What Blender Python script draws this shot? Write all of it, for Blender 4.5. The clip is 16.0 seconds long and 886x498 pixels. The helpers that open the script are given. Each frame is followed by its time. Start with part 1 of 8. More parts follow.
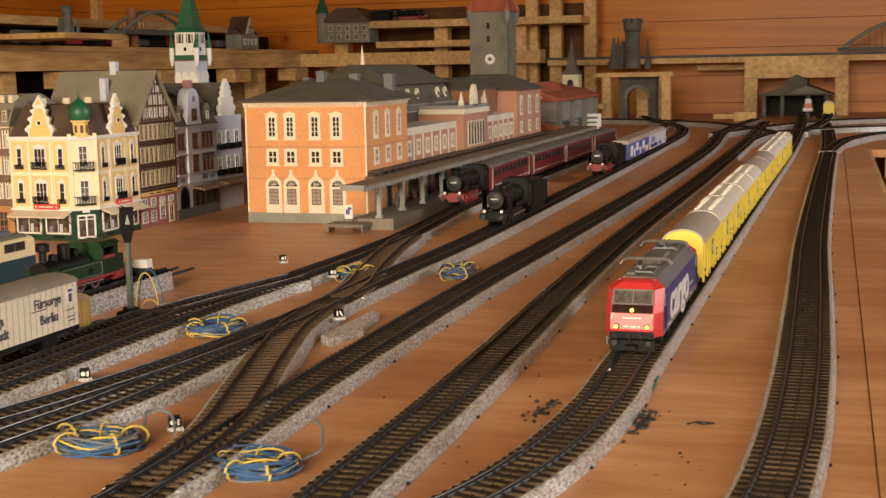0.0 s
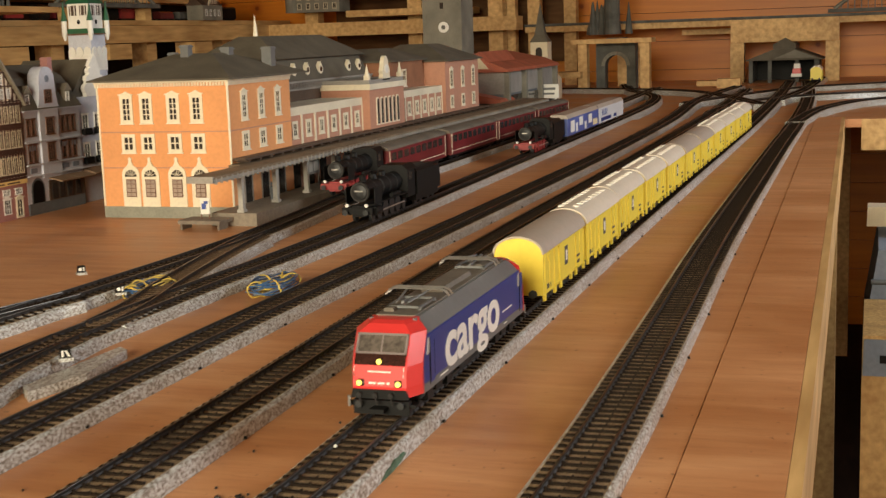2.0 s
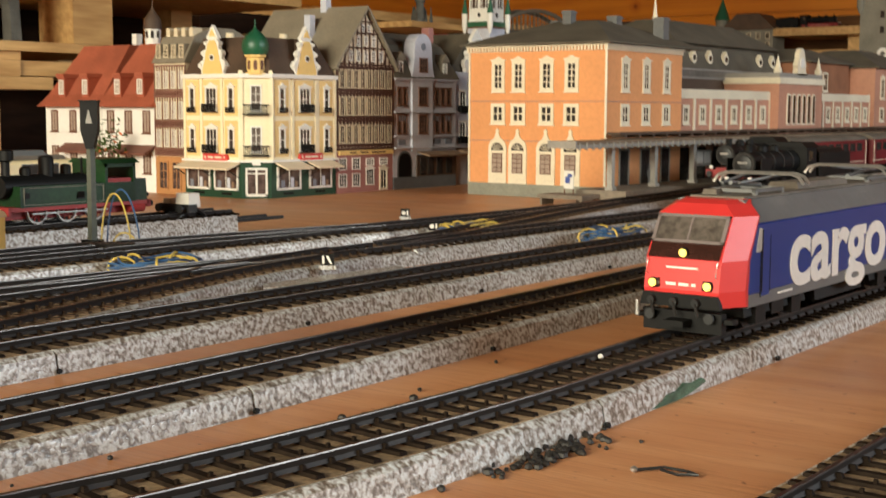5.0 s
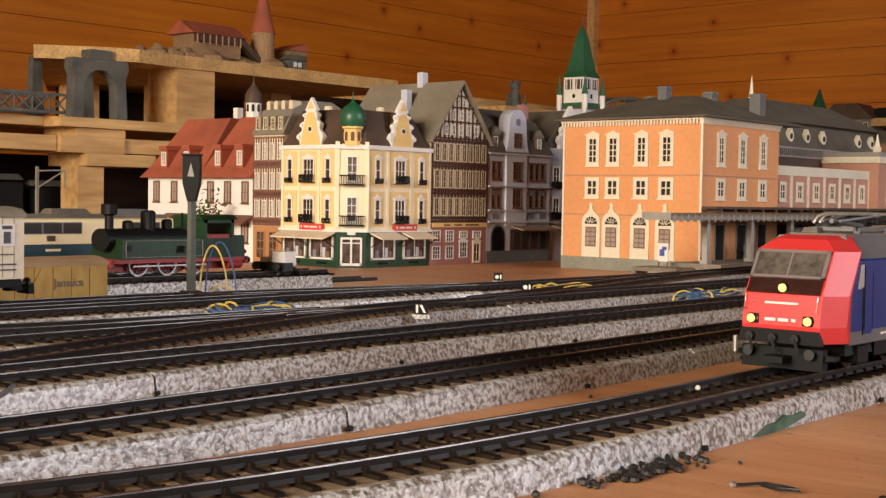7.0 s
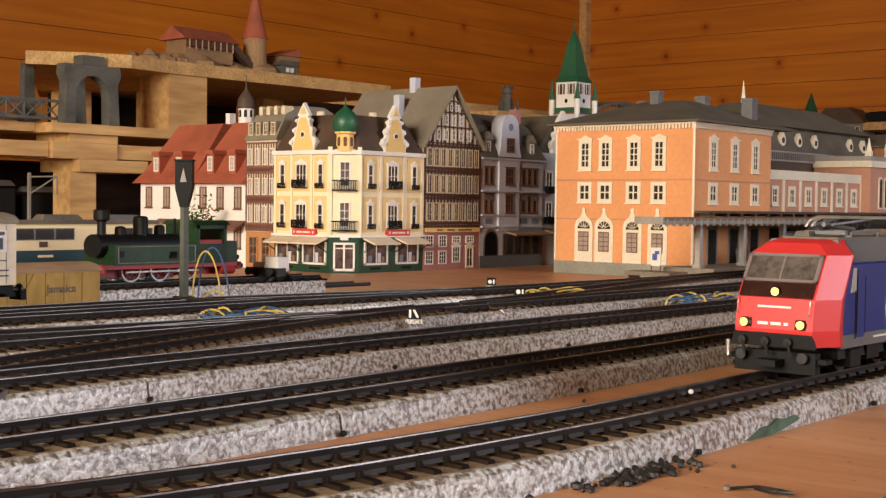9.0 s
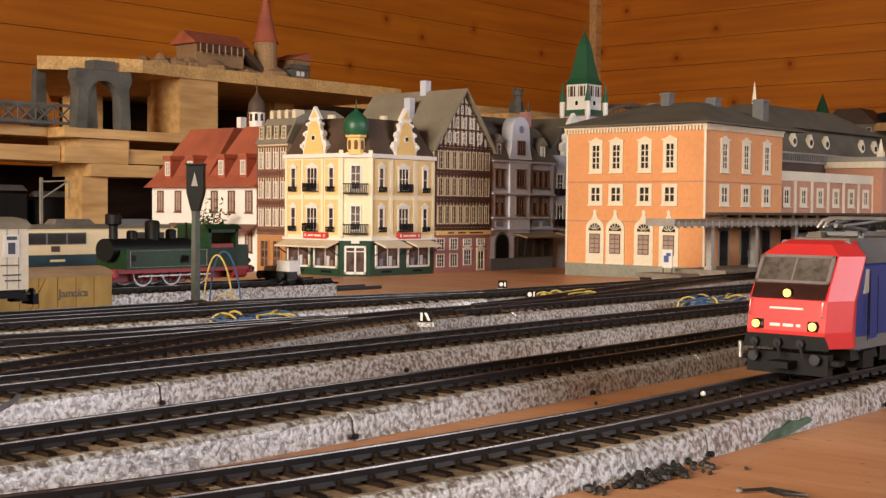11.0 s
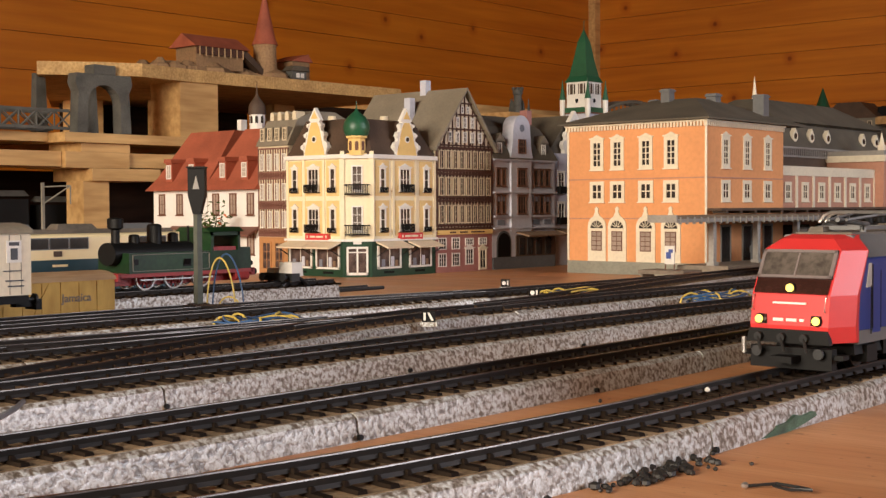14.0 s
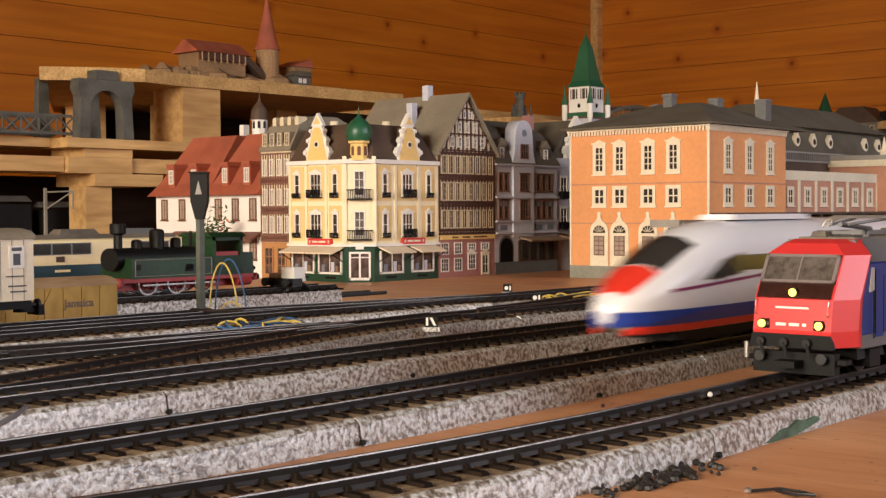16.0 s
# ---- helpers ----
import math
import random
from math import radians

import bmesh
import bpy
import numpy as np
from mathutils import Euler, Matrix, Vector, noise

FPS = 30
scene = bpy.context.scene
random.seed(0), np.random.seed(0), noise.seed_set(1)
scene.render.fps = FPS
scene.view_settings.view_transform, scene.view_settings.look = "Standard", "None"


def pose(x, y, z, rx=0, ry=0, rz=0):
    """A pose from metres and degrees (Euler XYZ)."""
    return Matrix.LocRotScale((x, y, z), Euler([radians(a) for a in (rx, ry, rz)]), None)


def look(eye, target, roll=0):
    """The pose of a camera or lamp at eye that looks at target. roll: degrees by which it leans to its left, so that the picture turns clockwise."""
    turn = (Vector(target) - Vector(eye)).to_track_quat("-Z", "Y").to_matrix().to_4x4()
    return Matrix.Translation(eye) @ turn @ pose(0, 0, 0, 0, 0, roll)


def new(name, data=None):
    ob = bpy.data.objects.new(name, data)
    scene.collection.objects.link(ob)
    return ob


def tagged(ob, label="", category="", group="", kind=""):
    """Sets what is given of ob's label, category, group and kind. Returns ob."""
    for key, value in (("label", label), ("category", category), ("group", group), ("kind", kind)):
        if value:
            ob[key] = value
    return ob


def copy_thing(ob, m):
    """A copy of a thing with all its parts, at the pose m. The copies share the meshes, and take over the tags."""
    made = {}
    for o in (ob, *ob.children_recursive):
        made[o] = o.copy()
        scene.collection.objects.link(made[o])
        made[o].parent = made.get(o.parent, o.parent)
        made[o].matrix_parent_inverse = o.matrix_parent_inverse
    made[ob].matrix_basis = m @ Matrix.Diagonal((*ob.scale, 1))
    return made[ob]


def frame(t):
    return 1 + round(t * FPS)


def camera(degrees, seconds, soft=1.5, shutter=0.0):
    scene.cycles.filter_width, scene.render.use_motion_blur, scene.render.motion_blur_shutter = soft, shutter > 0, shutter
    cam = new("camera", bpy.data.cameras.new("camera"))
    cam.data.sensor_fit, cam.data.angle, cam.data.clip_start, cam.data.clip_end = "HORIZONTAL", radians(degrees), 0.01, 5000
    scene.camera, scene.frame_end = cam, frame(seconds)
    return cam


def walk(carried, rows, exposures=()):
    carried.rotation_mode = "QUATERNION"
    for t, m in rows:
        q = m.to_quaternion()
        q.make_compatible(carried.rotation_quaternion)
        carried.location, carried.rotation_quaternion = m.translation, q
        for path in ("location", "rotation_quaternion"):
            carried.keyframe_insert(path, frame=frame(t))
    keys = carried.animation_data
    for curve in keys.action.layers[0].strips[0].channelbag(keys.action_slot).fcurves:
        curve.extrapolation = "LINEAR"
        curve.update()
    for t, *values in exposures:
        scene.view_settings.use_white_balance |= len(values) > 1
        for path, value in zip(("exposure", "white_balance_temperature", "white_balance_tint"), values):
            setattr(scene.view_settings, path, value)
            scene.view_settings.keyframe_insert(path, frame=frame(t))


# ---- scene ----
cam = camera(37.4, 16.0, soft=1.4, shutter=0.5)


def aim(turn, tilt, roll, x=0.1855, y=-0.3770, z=0.0669):
    """The camera at a place: its heading west of north, tilt and roll in degrees; by default set down beside the track."""
    a, b = radians(turn), radians(tilt)
    return look((x, y, z), (x - math.sin(a) * math.cos(b), y + math.cos(a) * math.cos(b), z + math.sin(b)), roll)


PATH = [
    (0, aim(17.40, -7.91, -1.04, 0.1246, -0.7741, 0.1882)),
    (0.5, aim(19.85, -7.85, -1.93, 0.1751, -0.7394, 0.1918)),
    (1, aim(21.42, -8.04, -2.52, 0.2164, -0.6961, 0.1894)),
    (1.5, aim(20.15, -8.92, -2.51, 0.2157, -0.6271, 0.1859)),
    (2, aim(18.27, -9.25, -1.96, 0.2113, -0.5418, 0.1864)),
    (2.5, aim(19.04, -9.44, -2.05, 0.2290, -0.5080, 0.1870)),
    (3, aim(28.44, -9.08, -1.28, 0.2146, -0.4196, 0.1593)),
    (3.5, aim(32.73, -9.63, -2.01, 0.2060, -0.3758, 0.1081)),
    (4, aim(33.85, -8.95, -0.92, 0.1967, -0.3720, 0.0906)),
    (4.5, aim(35.42, -7.72, 0.06, 0.1823, -0.3692, 0.0898)),
    (5, aim(36.80, -6.10, 0.30, 0.1851, -0.3745, 0.0860)),
    (5.2, aim(37.25, -5.02, 0.95, 0.1850, -0.3752, 0.0822)),
    (7.3, aim(40.93, -2.06, 0.85)),
    (7.5, aim(40.67, -2.06, 0.84)),
    (8, aim(40.46, -2.09, 0.95)),
    (8.5, aim(40.44, -1.945, 0.94)),
    (9, aim(40.53, -1.92, 0.78)),
    (11.5, aim(41.08, -1.795, 0.48)),
    (12.5, aim(41.115, -1.85, 0.385)),
    (13, aim(41.055, -1.88, 0.25)),
    (13.5, aim(41.0, -1.86, -0.19)),
    (14.5, aim(41.155, -1.78, -0.30)),
    (15, aim(41.185, -1.70, -0.32)),
    (16, aim(41.215, -1.60, -0.34)),
]
walk(cam, PATH, exposures=[(0, -0.10, 6950, 12), (1.5, -0.05, 6850, 7), (2.5, -0.02, 6800, 5), (3.5, 0.0, 6450, 0), (4, 0.0, 6400, 0.5), (5, -0.02, 6380, 4), (7.3, -0.10, 6480, 16), (16, -0.10, 6480, 16)])

# ---- light: daylight from two windows of the hobby room, and the sky behind them
world = bpy.data.worlds.new("world")
scene.world = world
world.use_nodes = True
sky = world.node_tree.nodes.new("ShaderNodeTexSky")
sky.sky_type, sky.sun_disc, sky.sun_elevation, sky.sun_rotation = "NISHITA", False, radians(30), radians(150)
world.node_tree.links.new(sky.outputs[0], world.node_tree.nodes["Background"].inputs[0])
world.node_tree.nodes["Background"].inputs[1].default_value = 0.1


def window_light(name, m, w, h, power, colour):
    lamp = bpy.data.lights.new(name, "AREA")
    lamp.shape, lamp.size, lamp.size_y, lamp.energy, lamp.color = "RECTANGLE", w, h, power, colour
    ob = new(name, lamp)
    ob.matrix_world = m
    return ob


window_light("daylight_south", look((-0.05, -2.72, 0.75), (-0.3, 0.6, 0.0)), 1.5, 1.0, 150, (1.0, 0.88, 0.68))
window_light("daylight_east", look((2.12, 1.3, 0.75), (-0.6, 0.2, 0.0)), 1.5, 1.0, 43, (0.92, 0.95, 1.0))
# ---- materials
def nodes(name, rough=0.6, metal=0.0, spec=0.5):
    m = bpy.data.materials.new(name)
    m.use_nodes = True
    nt = m.node_tree
    b = nt.nodes["Principled BSDF"]
    b.inputs["Roughness"].default_value, b.inputs["Metallic"].default_value = rough, metal
    b.inputs["Specular IOR Level"].default_value = spec
    return m, nt, b


def texture(nt, kind, scale, detail=4.0, stretch=(1, 1, 1), turn=0.0):
    co = nt.nodes.new("ShaderNodeTexCoord")
    mp = nt.nodes.new("ShaderNodeMapping")
    mp.inputs["Scale"].default_value = stretch
    mp.inputs["Rotation"].default_value = (0, 0, turn)
    nt.links.new(co.outputs["Object"], mp.inputs[0])
    tx = nt.nodes.new(kind)
    tx.inputs["Scale"].default_value = scale
    if kind == "ShaderNodeTexNoise":
        tx.inputs["Detail"].default_value = detail
    nt.links.new(mp.outputs[0], tx.inputs["Vector"])
    return tx


def ramp(nt, source, stops):
    r = nt.nodes.new("ShaderNodeValToRGB")
    e = r.color_ramp.elements
    while len(e) < len(stops):
        e.new(0.5)
    for el, (p, c) in zip(e, stops):
        el.position, el.color = p, (*c, 1)
    nt.links.new(source, r.inputs[0])
    return r


def mixed(nt, a, b, fac, mode="MULTIPLY"):
    x = nt.nodes.new("ShaderNodeMix")
    x.data_type, x.blend_type = "RGBA", mode
    for socket, v in ((x.inputs[0], fac), (x.inputs[6], a), (x.inputs[7], b)):
        if isinstance(v, bpy.types.NodeSocket):
            nt.links.new(v, socket)
        elif isinstance(v, (int, float)):
            socket.default_value = v
        else:
            socket.default_value = (*v, 1)
    return x.outputs[2]


def bump(nt, b, height, strength, distance):
    n = nt.nodes.new("ShaderNodeBump")
    n.inputs["Strength"].default_value, n.inputs["Distance"].default_value = strength, distance
    nt.links.new(height, n.inputs["Height"])
    nt.links.new(n.outputs[0], b.inputs["Normal"])


def paint(name, colour, rough=0.5, metal=0.0, wear=0.25, scale=120, spec=0.5, relief=0.0):
    """A painted or moulded surface with blotches at two scales."""
    m, nt, b = nodes(name, rough, metal, spec)
    big = texture(nt, "ShaderNodeTexNoise", scale * 0.2, 3)
    fine = texture(nt, "ShaderNodeTexNoise", scale * 4, 4)
    d = tuple(c * (1 - wear) for c in colour)
    l = tuple(min(1, c * (1 + wear * 0.5)) for c in colour)
    r = ramp(nt, big.outputs[0], [(0.3, d), (0.7, l)])
    f = ramp(nt, fine.outputs[0], [(0.3, (1 - wear * 0.7,) * 3), (0.6, (1, 1, 1))])
    nt.links.new(mixed(nt, r.outputs[0], f.outputs[0], 1.0), b.inputs["Base Color"])
    if relief:
        bump(nt, b, fine.outputs[0], 0.5, relief)
    return m


def wood(name, light, dark, grain=(1, 8, 8), scale=6.0, rough=0.45, knots=0.0, spec=0.4):
    m, nt, b = nodes(name, rough, 0, spec)
    g = texture(nt, "ShaderNodeTexNoise", scale, 6, grain)
    blot = texture(nt, "ShaderNodeTexNoise", scale * 0.5, 3)
    r = ramp(nt, g.outputs[0], [(0.3, dark), (0.5, tuple((a + c) / 2 for a, c in zip(light, dark))), (0.7, light)])
    bl = ramp(nt, blot.outputs[0], [(0.3, (0.62, 0.58, 0.55)), (0.65, (1, 1, 1))])
    c = mixed(nt, r.outputs[0], bl.outputs[0], 0.8)
    if knots:
        co = nt.nodes.new("ShaderNodeTexCoord")
        sep = nt.nodes.new("ShaderNodeSeparateXYZ")
        nt.links.new(co.outputs["Object"], sep.inputs[0])
        add = nt.nodes.new("ShaderNodeMath")
        nt.links.new(sep.outputs[0], add.inputs[0])
        nt.links.new(sep.outputs[1], add.inputs[1])
        com = nt.nodes.new("ShaderNodeCombineXYZ")
        nt.links.new(add.outputs[0], com.inputs[0])
        nt.links.new(sep.outputs[2], com.inputs[1])
        k = nt.nodes.new("ShaderNodeTexVoronoi")
        k.voronoi_dimensions = "2D"
        k.inputs["Scale"].default_value = knots
        nt.links.new(com.outputs[0], k.inputs["Vector"])
        kr = ramp(nt, k.outputs["Distance"], [(0.018, (0.35, 0.18, 0.09)), (0.04, (0.78, 0.64, 0.52)), (0.12, (1, 1, 1))])
        c = mixed(nt, c, kr.outputs[0], 0.9)
    nt.links.new(c, b.inputs["Base Color"])
    bump(nt, b, g.outputs[0], 0.15, 0.001)
    return m


def ballast_print(name):
    """Printed stone chips on a glossy strip of foam: pale irregular blobs with brown gaps."""
    m, nt, b = nodes(name, 0.29, 0, 0.75)
    blobs = texture(nt, "ShaderNodeTexNoise", 640, 2.2)
    blobs.inputs["Distortion"].default_value = 0.3
    fine = texture(nt, "ShaderNodeTexNoise", 1500, 3)
    dirt = texture(nt, "ShaderNodeTexNoise", 14, 4)
    e = ramp(nt, blobs.outputs[0], [(0.36, (0.155, 0.125, 0.095)), (0.47, (0.40, 0.375, 0.345)), (0.58, (0.71, 0.755, 0.77))])
    t = ramp(nt, fine.outputs[0], [(0.32, (0.62, 0.58, 0.53)), (0.55, (1, 1, 1))])
    d = ramp(nt, dirt.outputs[0], [(0.3, (0.74, 0.68, 0.60)), (0.58, (1, 1, 1))])
    c = mixed(nt, e.outputs[0], t.outputs[0], 0.8)
    nt.links.new(mixed(nt, c, d.outputs[0], 0.9), b.inputs["Base Color"])
    bump(nt, b, blobs.outputs[0], 0.35, 0.0006)
    return m


def stained_board(name):
    """Stained plywood: streaks across the layout, cloudy stain, dark specks and a worn varnish."""
    m, nt, b = nodes(name, 0.42, 0, 0.45)
    streak = texture(nt, "ShaderNodeTexNoise", 9.0, 6, (1.1, 9, 9))
    fibre = texture(nt, "ShaderNodeTexNoise", 60, 4, (1, 14, 14))
    cloud = texture(nt, "ShaderNodeTexNoise", 5.5, 5)
    speck = texture(nt, "ShaderNodeTexNoise", 260, 2)
    c = ramp(nt, streak.outputs[0], [(0.25, (0.52, 0.225, 0.095)), (0.5, (0.61, 0.290, 0.130)), (0.75, (0.70, 0.365, 0.180))]).outputs[0]
    c = mixed(nt, c, ramp(nt, fibre.outputs[0], [(0.30, (0.78, 0.72, 0.68)), (0.52, (1, 1, 1))]).outputs[0], 0.6)
    c = mixed(nt, c, ramp(nt, cloud.outputs[0], [(0.34, (0.66, 0.56, 0.48)), (0.58, (1, 1, 1))]).outputs[0], 0.8)
    c = mixed(nt, c, ramp(nt, speck.outputs[0], [(0.24, (0.35, 0.28, 0.24)), (0.31, (1, 1, 1))]).outputs[0], 0.8)
    nt.links.new(c, b.inputs["Base Color"])
    rr = ramp(nt, cloud.outputs[0], [(0.35, (0.30,) * 3), (0.65, (0.58,) * 3)])
    nt.links.new(rr.outputs[0], b.inputs["Roughness"])
    bump(nt, b, fibre.outputs[0], 0.2, 0.0006)
    return m


def glow(name, colour, strength):
    m, nt, b = nodes(name, 0.4)
    b.inputs["Base Color"].default_value = (*colour, 1)
    b.inputs["Emission Color"].default_value = (*colour, 1)
    b.inputs["Emission Strength"].default_value = strength
    return m


MAT_BOARD = stained_board("stained_plywood")
MAT_WALL = wood("pine_board", (0.72, 0.245, 0.018), (0.54, 0.155, 0.010), (1.2, 1.2, 22), 1.6, 0.42, knots=3.4)
MAT_BEAM = wood("raw_timber", (0.82, 0.54, 0.23), (0.54, 0.31, 0.115), (8, 1, 8), 9.0, 0.55)
MAT_CHIP = wood("chipboard", (0.72, 0.48, 0.20), (0.48, 0.28, 0.10), (4, 4, 4), 60, 0.7)
# dark floor timber, near black so it also paints the shelves' shade
MAT_DARKWOODSHADE = wood("dark_timber_and_shade", (0.035, 0.017, 0.009), (0.014, 0.007, 0.004), (6, 1, 6), 9, 0.8, spec=0.15)
MAT_BED = ballast_print("printed_ballast")
MAT_WORNTIE = paint("worn_brown_sleeper", (0.085, 0.050, 0.027), 0.7, wear=0.6, scale=150, spec=0.2)
MAT_CORK = paint("brown_cork_bed", (0.36, 0.255, 0.15), 0.9, wear=0.6, scale=160, spec=0.2)
MAT_TIE = paint("brown_sleeper", (0.022, 0.014, 0.009), 0.75, wear=0.5, scale=120, spec=0.08)
MAT_RAIL = paint("browned_rail_web", (0.030, 0.026, 0.024), 0.5, 0.2, wear=0.4, scale=60, spec=0.3)
MAT_RAILHEAD = paint("polished_rail_head", (0.135, 0.125, 0.115), 0.30, 0.9, wear=0.5, scale=50)
MAT_ORANGE = paint("orange_plaster", (0.74, 0.33, 0.13), 0.75, wear=0.12, scale=60, relief=0.0003)
MAT_CREAM = paint("cream_plastic", (0.80, 0.72, 0.55), 0.6, wear=0.15, scale=80)
MAT_PLINTH = paint("grey_stone_plinth", (0.27, 0.27, 0.22), 0.8, wear=0.25, scale=100)
MAT_SLATE = paint("grey_brown_roof", (0.115, 0.098, 0.070), 0.8, wear=0.25, scale=150, relief=0.0004)
MAT_PANE = paint("dark_window_glass", (0.045, 0.04, 0.036), 0.15, wear=0.3, scale=300, spec=0.8)
MAT_BLACK = paint("black_plastic", (0.006, 0.006, 0.006), 0.55, wear=0.3, scale=200, spec=0.2)
MAT_WHITE = paint("white_plastic", (0.80, 0.78, 0.72), 0.5, wear=0.1, scale=80)
MAT_YELLOW = paint("yellow_wagon_paint", (0.83, 0.66, 0.07), 0.42, wear=0.08, scale=50)
MAT_GREYROOF = paint("grey_roof_paint", (0.42, 0.36, 0.30), 0.45, wear=0.12, scale=60)
MAT_RED = paint("signal_red_paint", (0.60, 0.040, 0.038), 0.32, wear=0.06, scale=40)
MAT_BLUE = paint("ultramarine_paint", (0.016, 0.045, 0.23), 0.3, wear=0.06, scale=40)
MAT_GREY = paint("mid_grey_paint", (0.14, 0.145, 0.145), 0.45, wear=0.15, scale=60)
MAT_GLASS = paint("cab_glass", (0.17, 0.145, 0.125), 0.08, wear=0.75, scale=110, spec=0.9)
MAT_SCREENBAND = paint("brown_tinted_band", (0.045, 0.018, 0.014), 0.15, wear=0.4, scale=90, spec=0.7)
MAT_SCREENFRAME = paint("mauve_grey_frame", (0.20, 0.165, 0.16), 0.45, wear=0.2, scale=90)
MAT_LAMP = glow("headlamp_glow", (1.0, 0.78, 0.14), 1.6)
MAT_ROOFDECK = paint("dusty_roof_deck", (0.16, 0.135, 0.105), 0.7, wear=0.35, scale=120)
MAT_STEEL = paint("bright_steel", (0.55, 0.53, 0.50), 0.3, 0.8, wear=0.2, scale=80)
MAT_MAROON = paint("maroon_coach_paint", (0.17, 0.018, 0.022), 0.4, wear=0.2, scale=60)
MAT_LOCOGREEN = paint("dark_green_loco_paint", (0.012, 0.040, 0.014), 0.38, wear=0.5, scale=90, spec=0.3)
MAT_LOCORED = paint("red_loco_frame", (0.34, 0.03, 0.03), 0.5, wear=0.3, scale=80)
MAT_IVORY = paint("ivory_coach_paint", (0.86, 0.72, 0.42), 0.4, wear=0.06, scale=40)
MAT_PETROL = paint("petrol_blue_paint", (0.012, 0.05, 0.07), 0.4, wear=0.15, scale=40)
MAT_BLIND = paint("yellow_plaster", (0.80, 0.56, 0.20), 0.7, wear=0.1, scale=60)
MAT_CREAMWALL = paint("pale_yellow_plaster", (0.86, 0.76, 0.52), 0.7, wear=0.08, scale=60)
MAT_SHOPGREEN = paint("dark_green_shopfront", (0.012, 0.055, 0.03), 0.4, wear=0.2, scale=80)
MAT_DOME = paint("copper_green_dome", (0.018, 0.105, 0.05), 0.4, wear=0.25, scale=80)
MAT_BROWNROOF = paint("dark_brown_roof_tiles", (0.085, 0.05, 0.03), 0.65, wear=0.35, scale=160, relief=0.0004)
MAT_TAUPE = paint("grey_brown_tiles", (0.24, 0.205, 0.15), 0.7, wear=0.2, scale=120, relief=0.0003)
MAT_TIMBER = paint("brown_half_timber", (0.085, 0.034, 0.019), 0.7, wear=0.3, scale=120)
MAT_INFILL = paint("cream_infill", (0.70, 0.60, 0.42), 0.75, wear=0.15, scale=100)
MAT_PINK = paint("dusty_pink_plaster", (0.42, 0.19, 0.165), 0.75, wear=0.15, scale=80)
MAT_GREYBLUE = paint("blue_grey_plaster", (0.56, 0.58, 0.66), 0.75, wear=0.15, scale=70)
MAT_DARKPLINTH = paint("dark_grey_base", (0.13, 0.14, 0.15), 0.8, wear=0.2, scale=90)
MAT_REDROOF = paint("brick_red_roof_tiles", (0.40, 0.105, 0.055), 0.65, wear=0.25, scale=160, relief=0.0004)
MAT_WHITEWALL = paint("white_plaster", (0.82, 0.80, 0.75), 0.75, wear=0.07, scale=70)
MAT_AWNING = paint("cream_awning", (0.78, 0.66, 0.48), 0.8, wear=0.1, scale=100)
MAT_SIGNRED = paint("red_sign", (0.62, 0.05, 0.05), 0.4, wear=0.08, scale=60)
MAT_GOODS = paint("shop_window_goods", (0.13, 0.09, 0.08), 0.25, wear=0.8, scale=500)
MAT_WINBROWN = paint("brown_window_frame", (0.16, 0.07, 0.04), 0.6, wear=0.2, scale=120)
MAT_STONE = paint("grey_tower_stone", (0.23, 0.215, 0.17), 0.85, wear=0.3, scale=90, relief=0.0006)
MAT_DARKSTONE = paint("dark_mortared_stone", (0.13, 0.13, 0.115), 0.85, wear=0.4, scale=120, relief=0.0008)
MAT_TRAINWHITE = paint("white_express_paint", (0.80, 0.80, 0.82), 0.25, wear=0.04, scale=30)
MAT_TRAINBLUE = paint("blue_express_stripe", (0.02, 0.05, 0.30), 0.3, wear=0.05, scale=30)
MAT_TRAINRED = paint("red_express_stripe", (0.75, 0.045, 0.025), 0.3, wear=0.05, scale=30)
MAT_TRAINPURPLE = paint("plum_express_stripe", (0.25, 0.03, 0.12), 0.3, wear=0.05, scale=30)
MAT_CRATE = wood("yellow_wooden_planks", (0.72, 0.46, 0.10), (0.55, 0.32, 0.06), (3, 3, 1), 60, 0.6)
MAT_PALEROOF = wood("pale_wooden_roof", (0.60, 0.42, 0.24), (0.44, 0.28, 0.14), (8, 1, 8), 40, 0.65)
MAT_WIREBLUE = paint("blue_wire", (0.040, 0.105, 0.235), 0.45, wear=0.4, scale=90)
MAT_WIREGREY = paint("grey_wire", (0.16, 0.17, 0.18), 0.5, wear=0.3, scale=90)
MAT_WIREYELLOW = paint("yellow_wire", (0.64, 0.47, 0.10), 0.45, wear=0.3, scale=90)
MAT_DIRT = paint("black_granules", (0.02, 0.017, 0.014), 0.6, wear=0.5, scale=300)
MAT_MOSS = paint("green_paint_smear", (0.10, 0.21, 0.13), 0.6, wear=0.8, scale=420)
MAT_SIGNAL = paint("grey_green_signal_post", (0.10, 0.11, 0.085), 0.6, wear=0.3, scale=90)
MAT_POST = paint("pale_post_paint", (0.42, 0.40, 0.36), 0.7, wear=0.25, scale=90)
MAT_BUFFER = paint("dark_iron", (0.025, 0.026, 0.027), 0.5, 0.3, wear=0.3, scale=90)
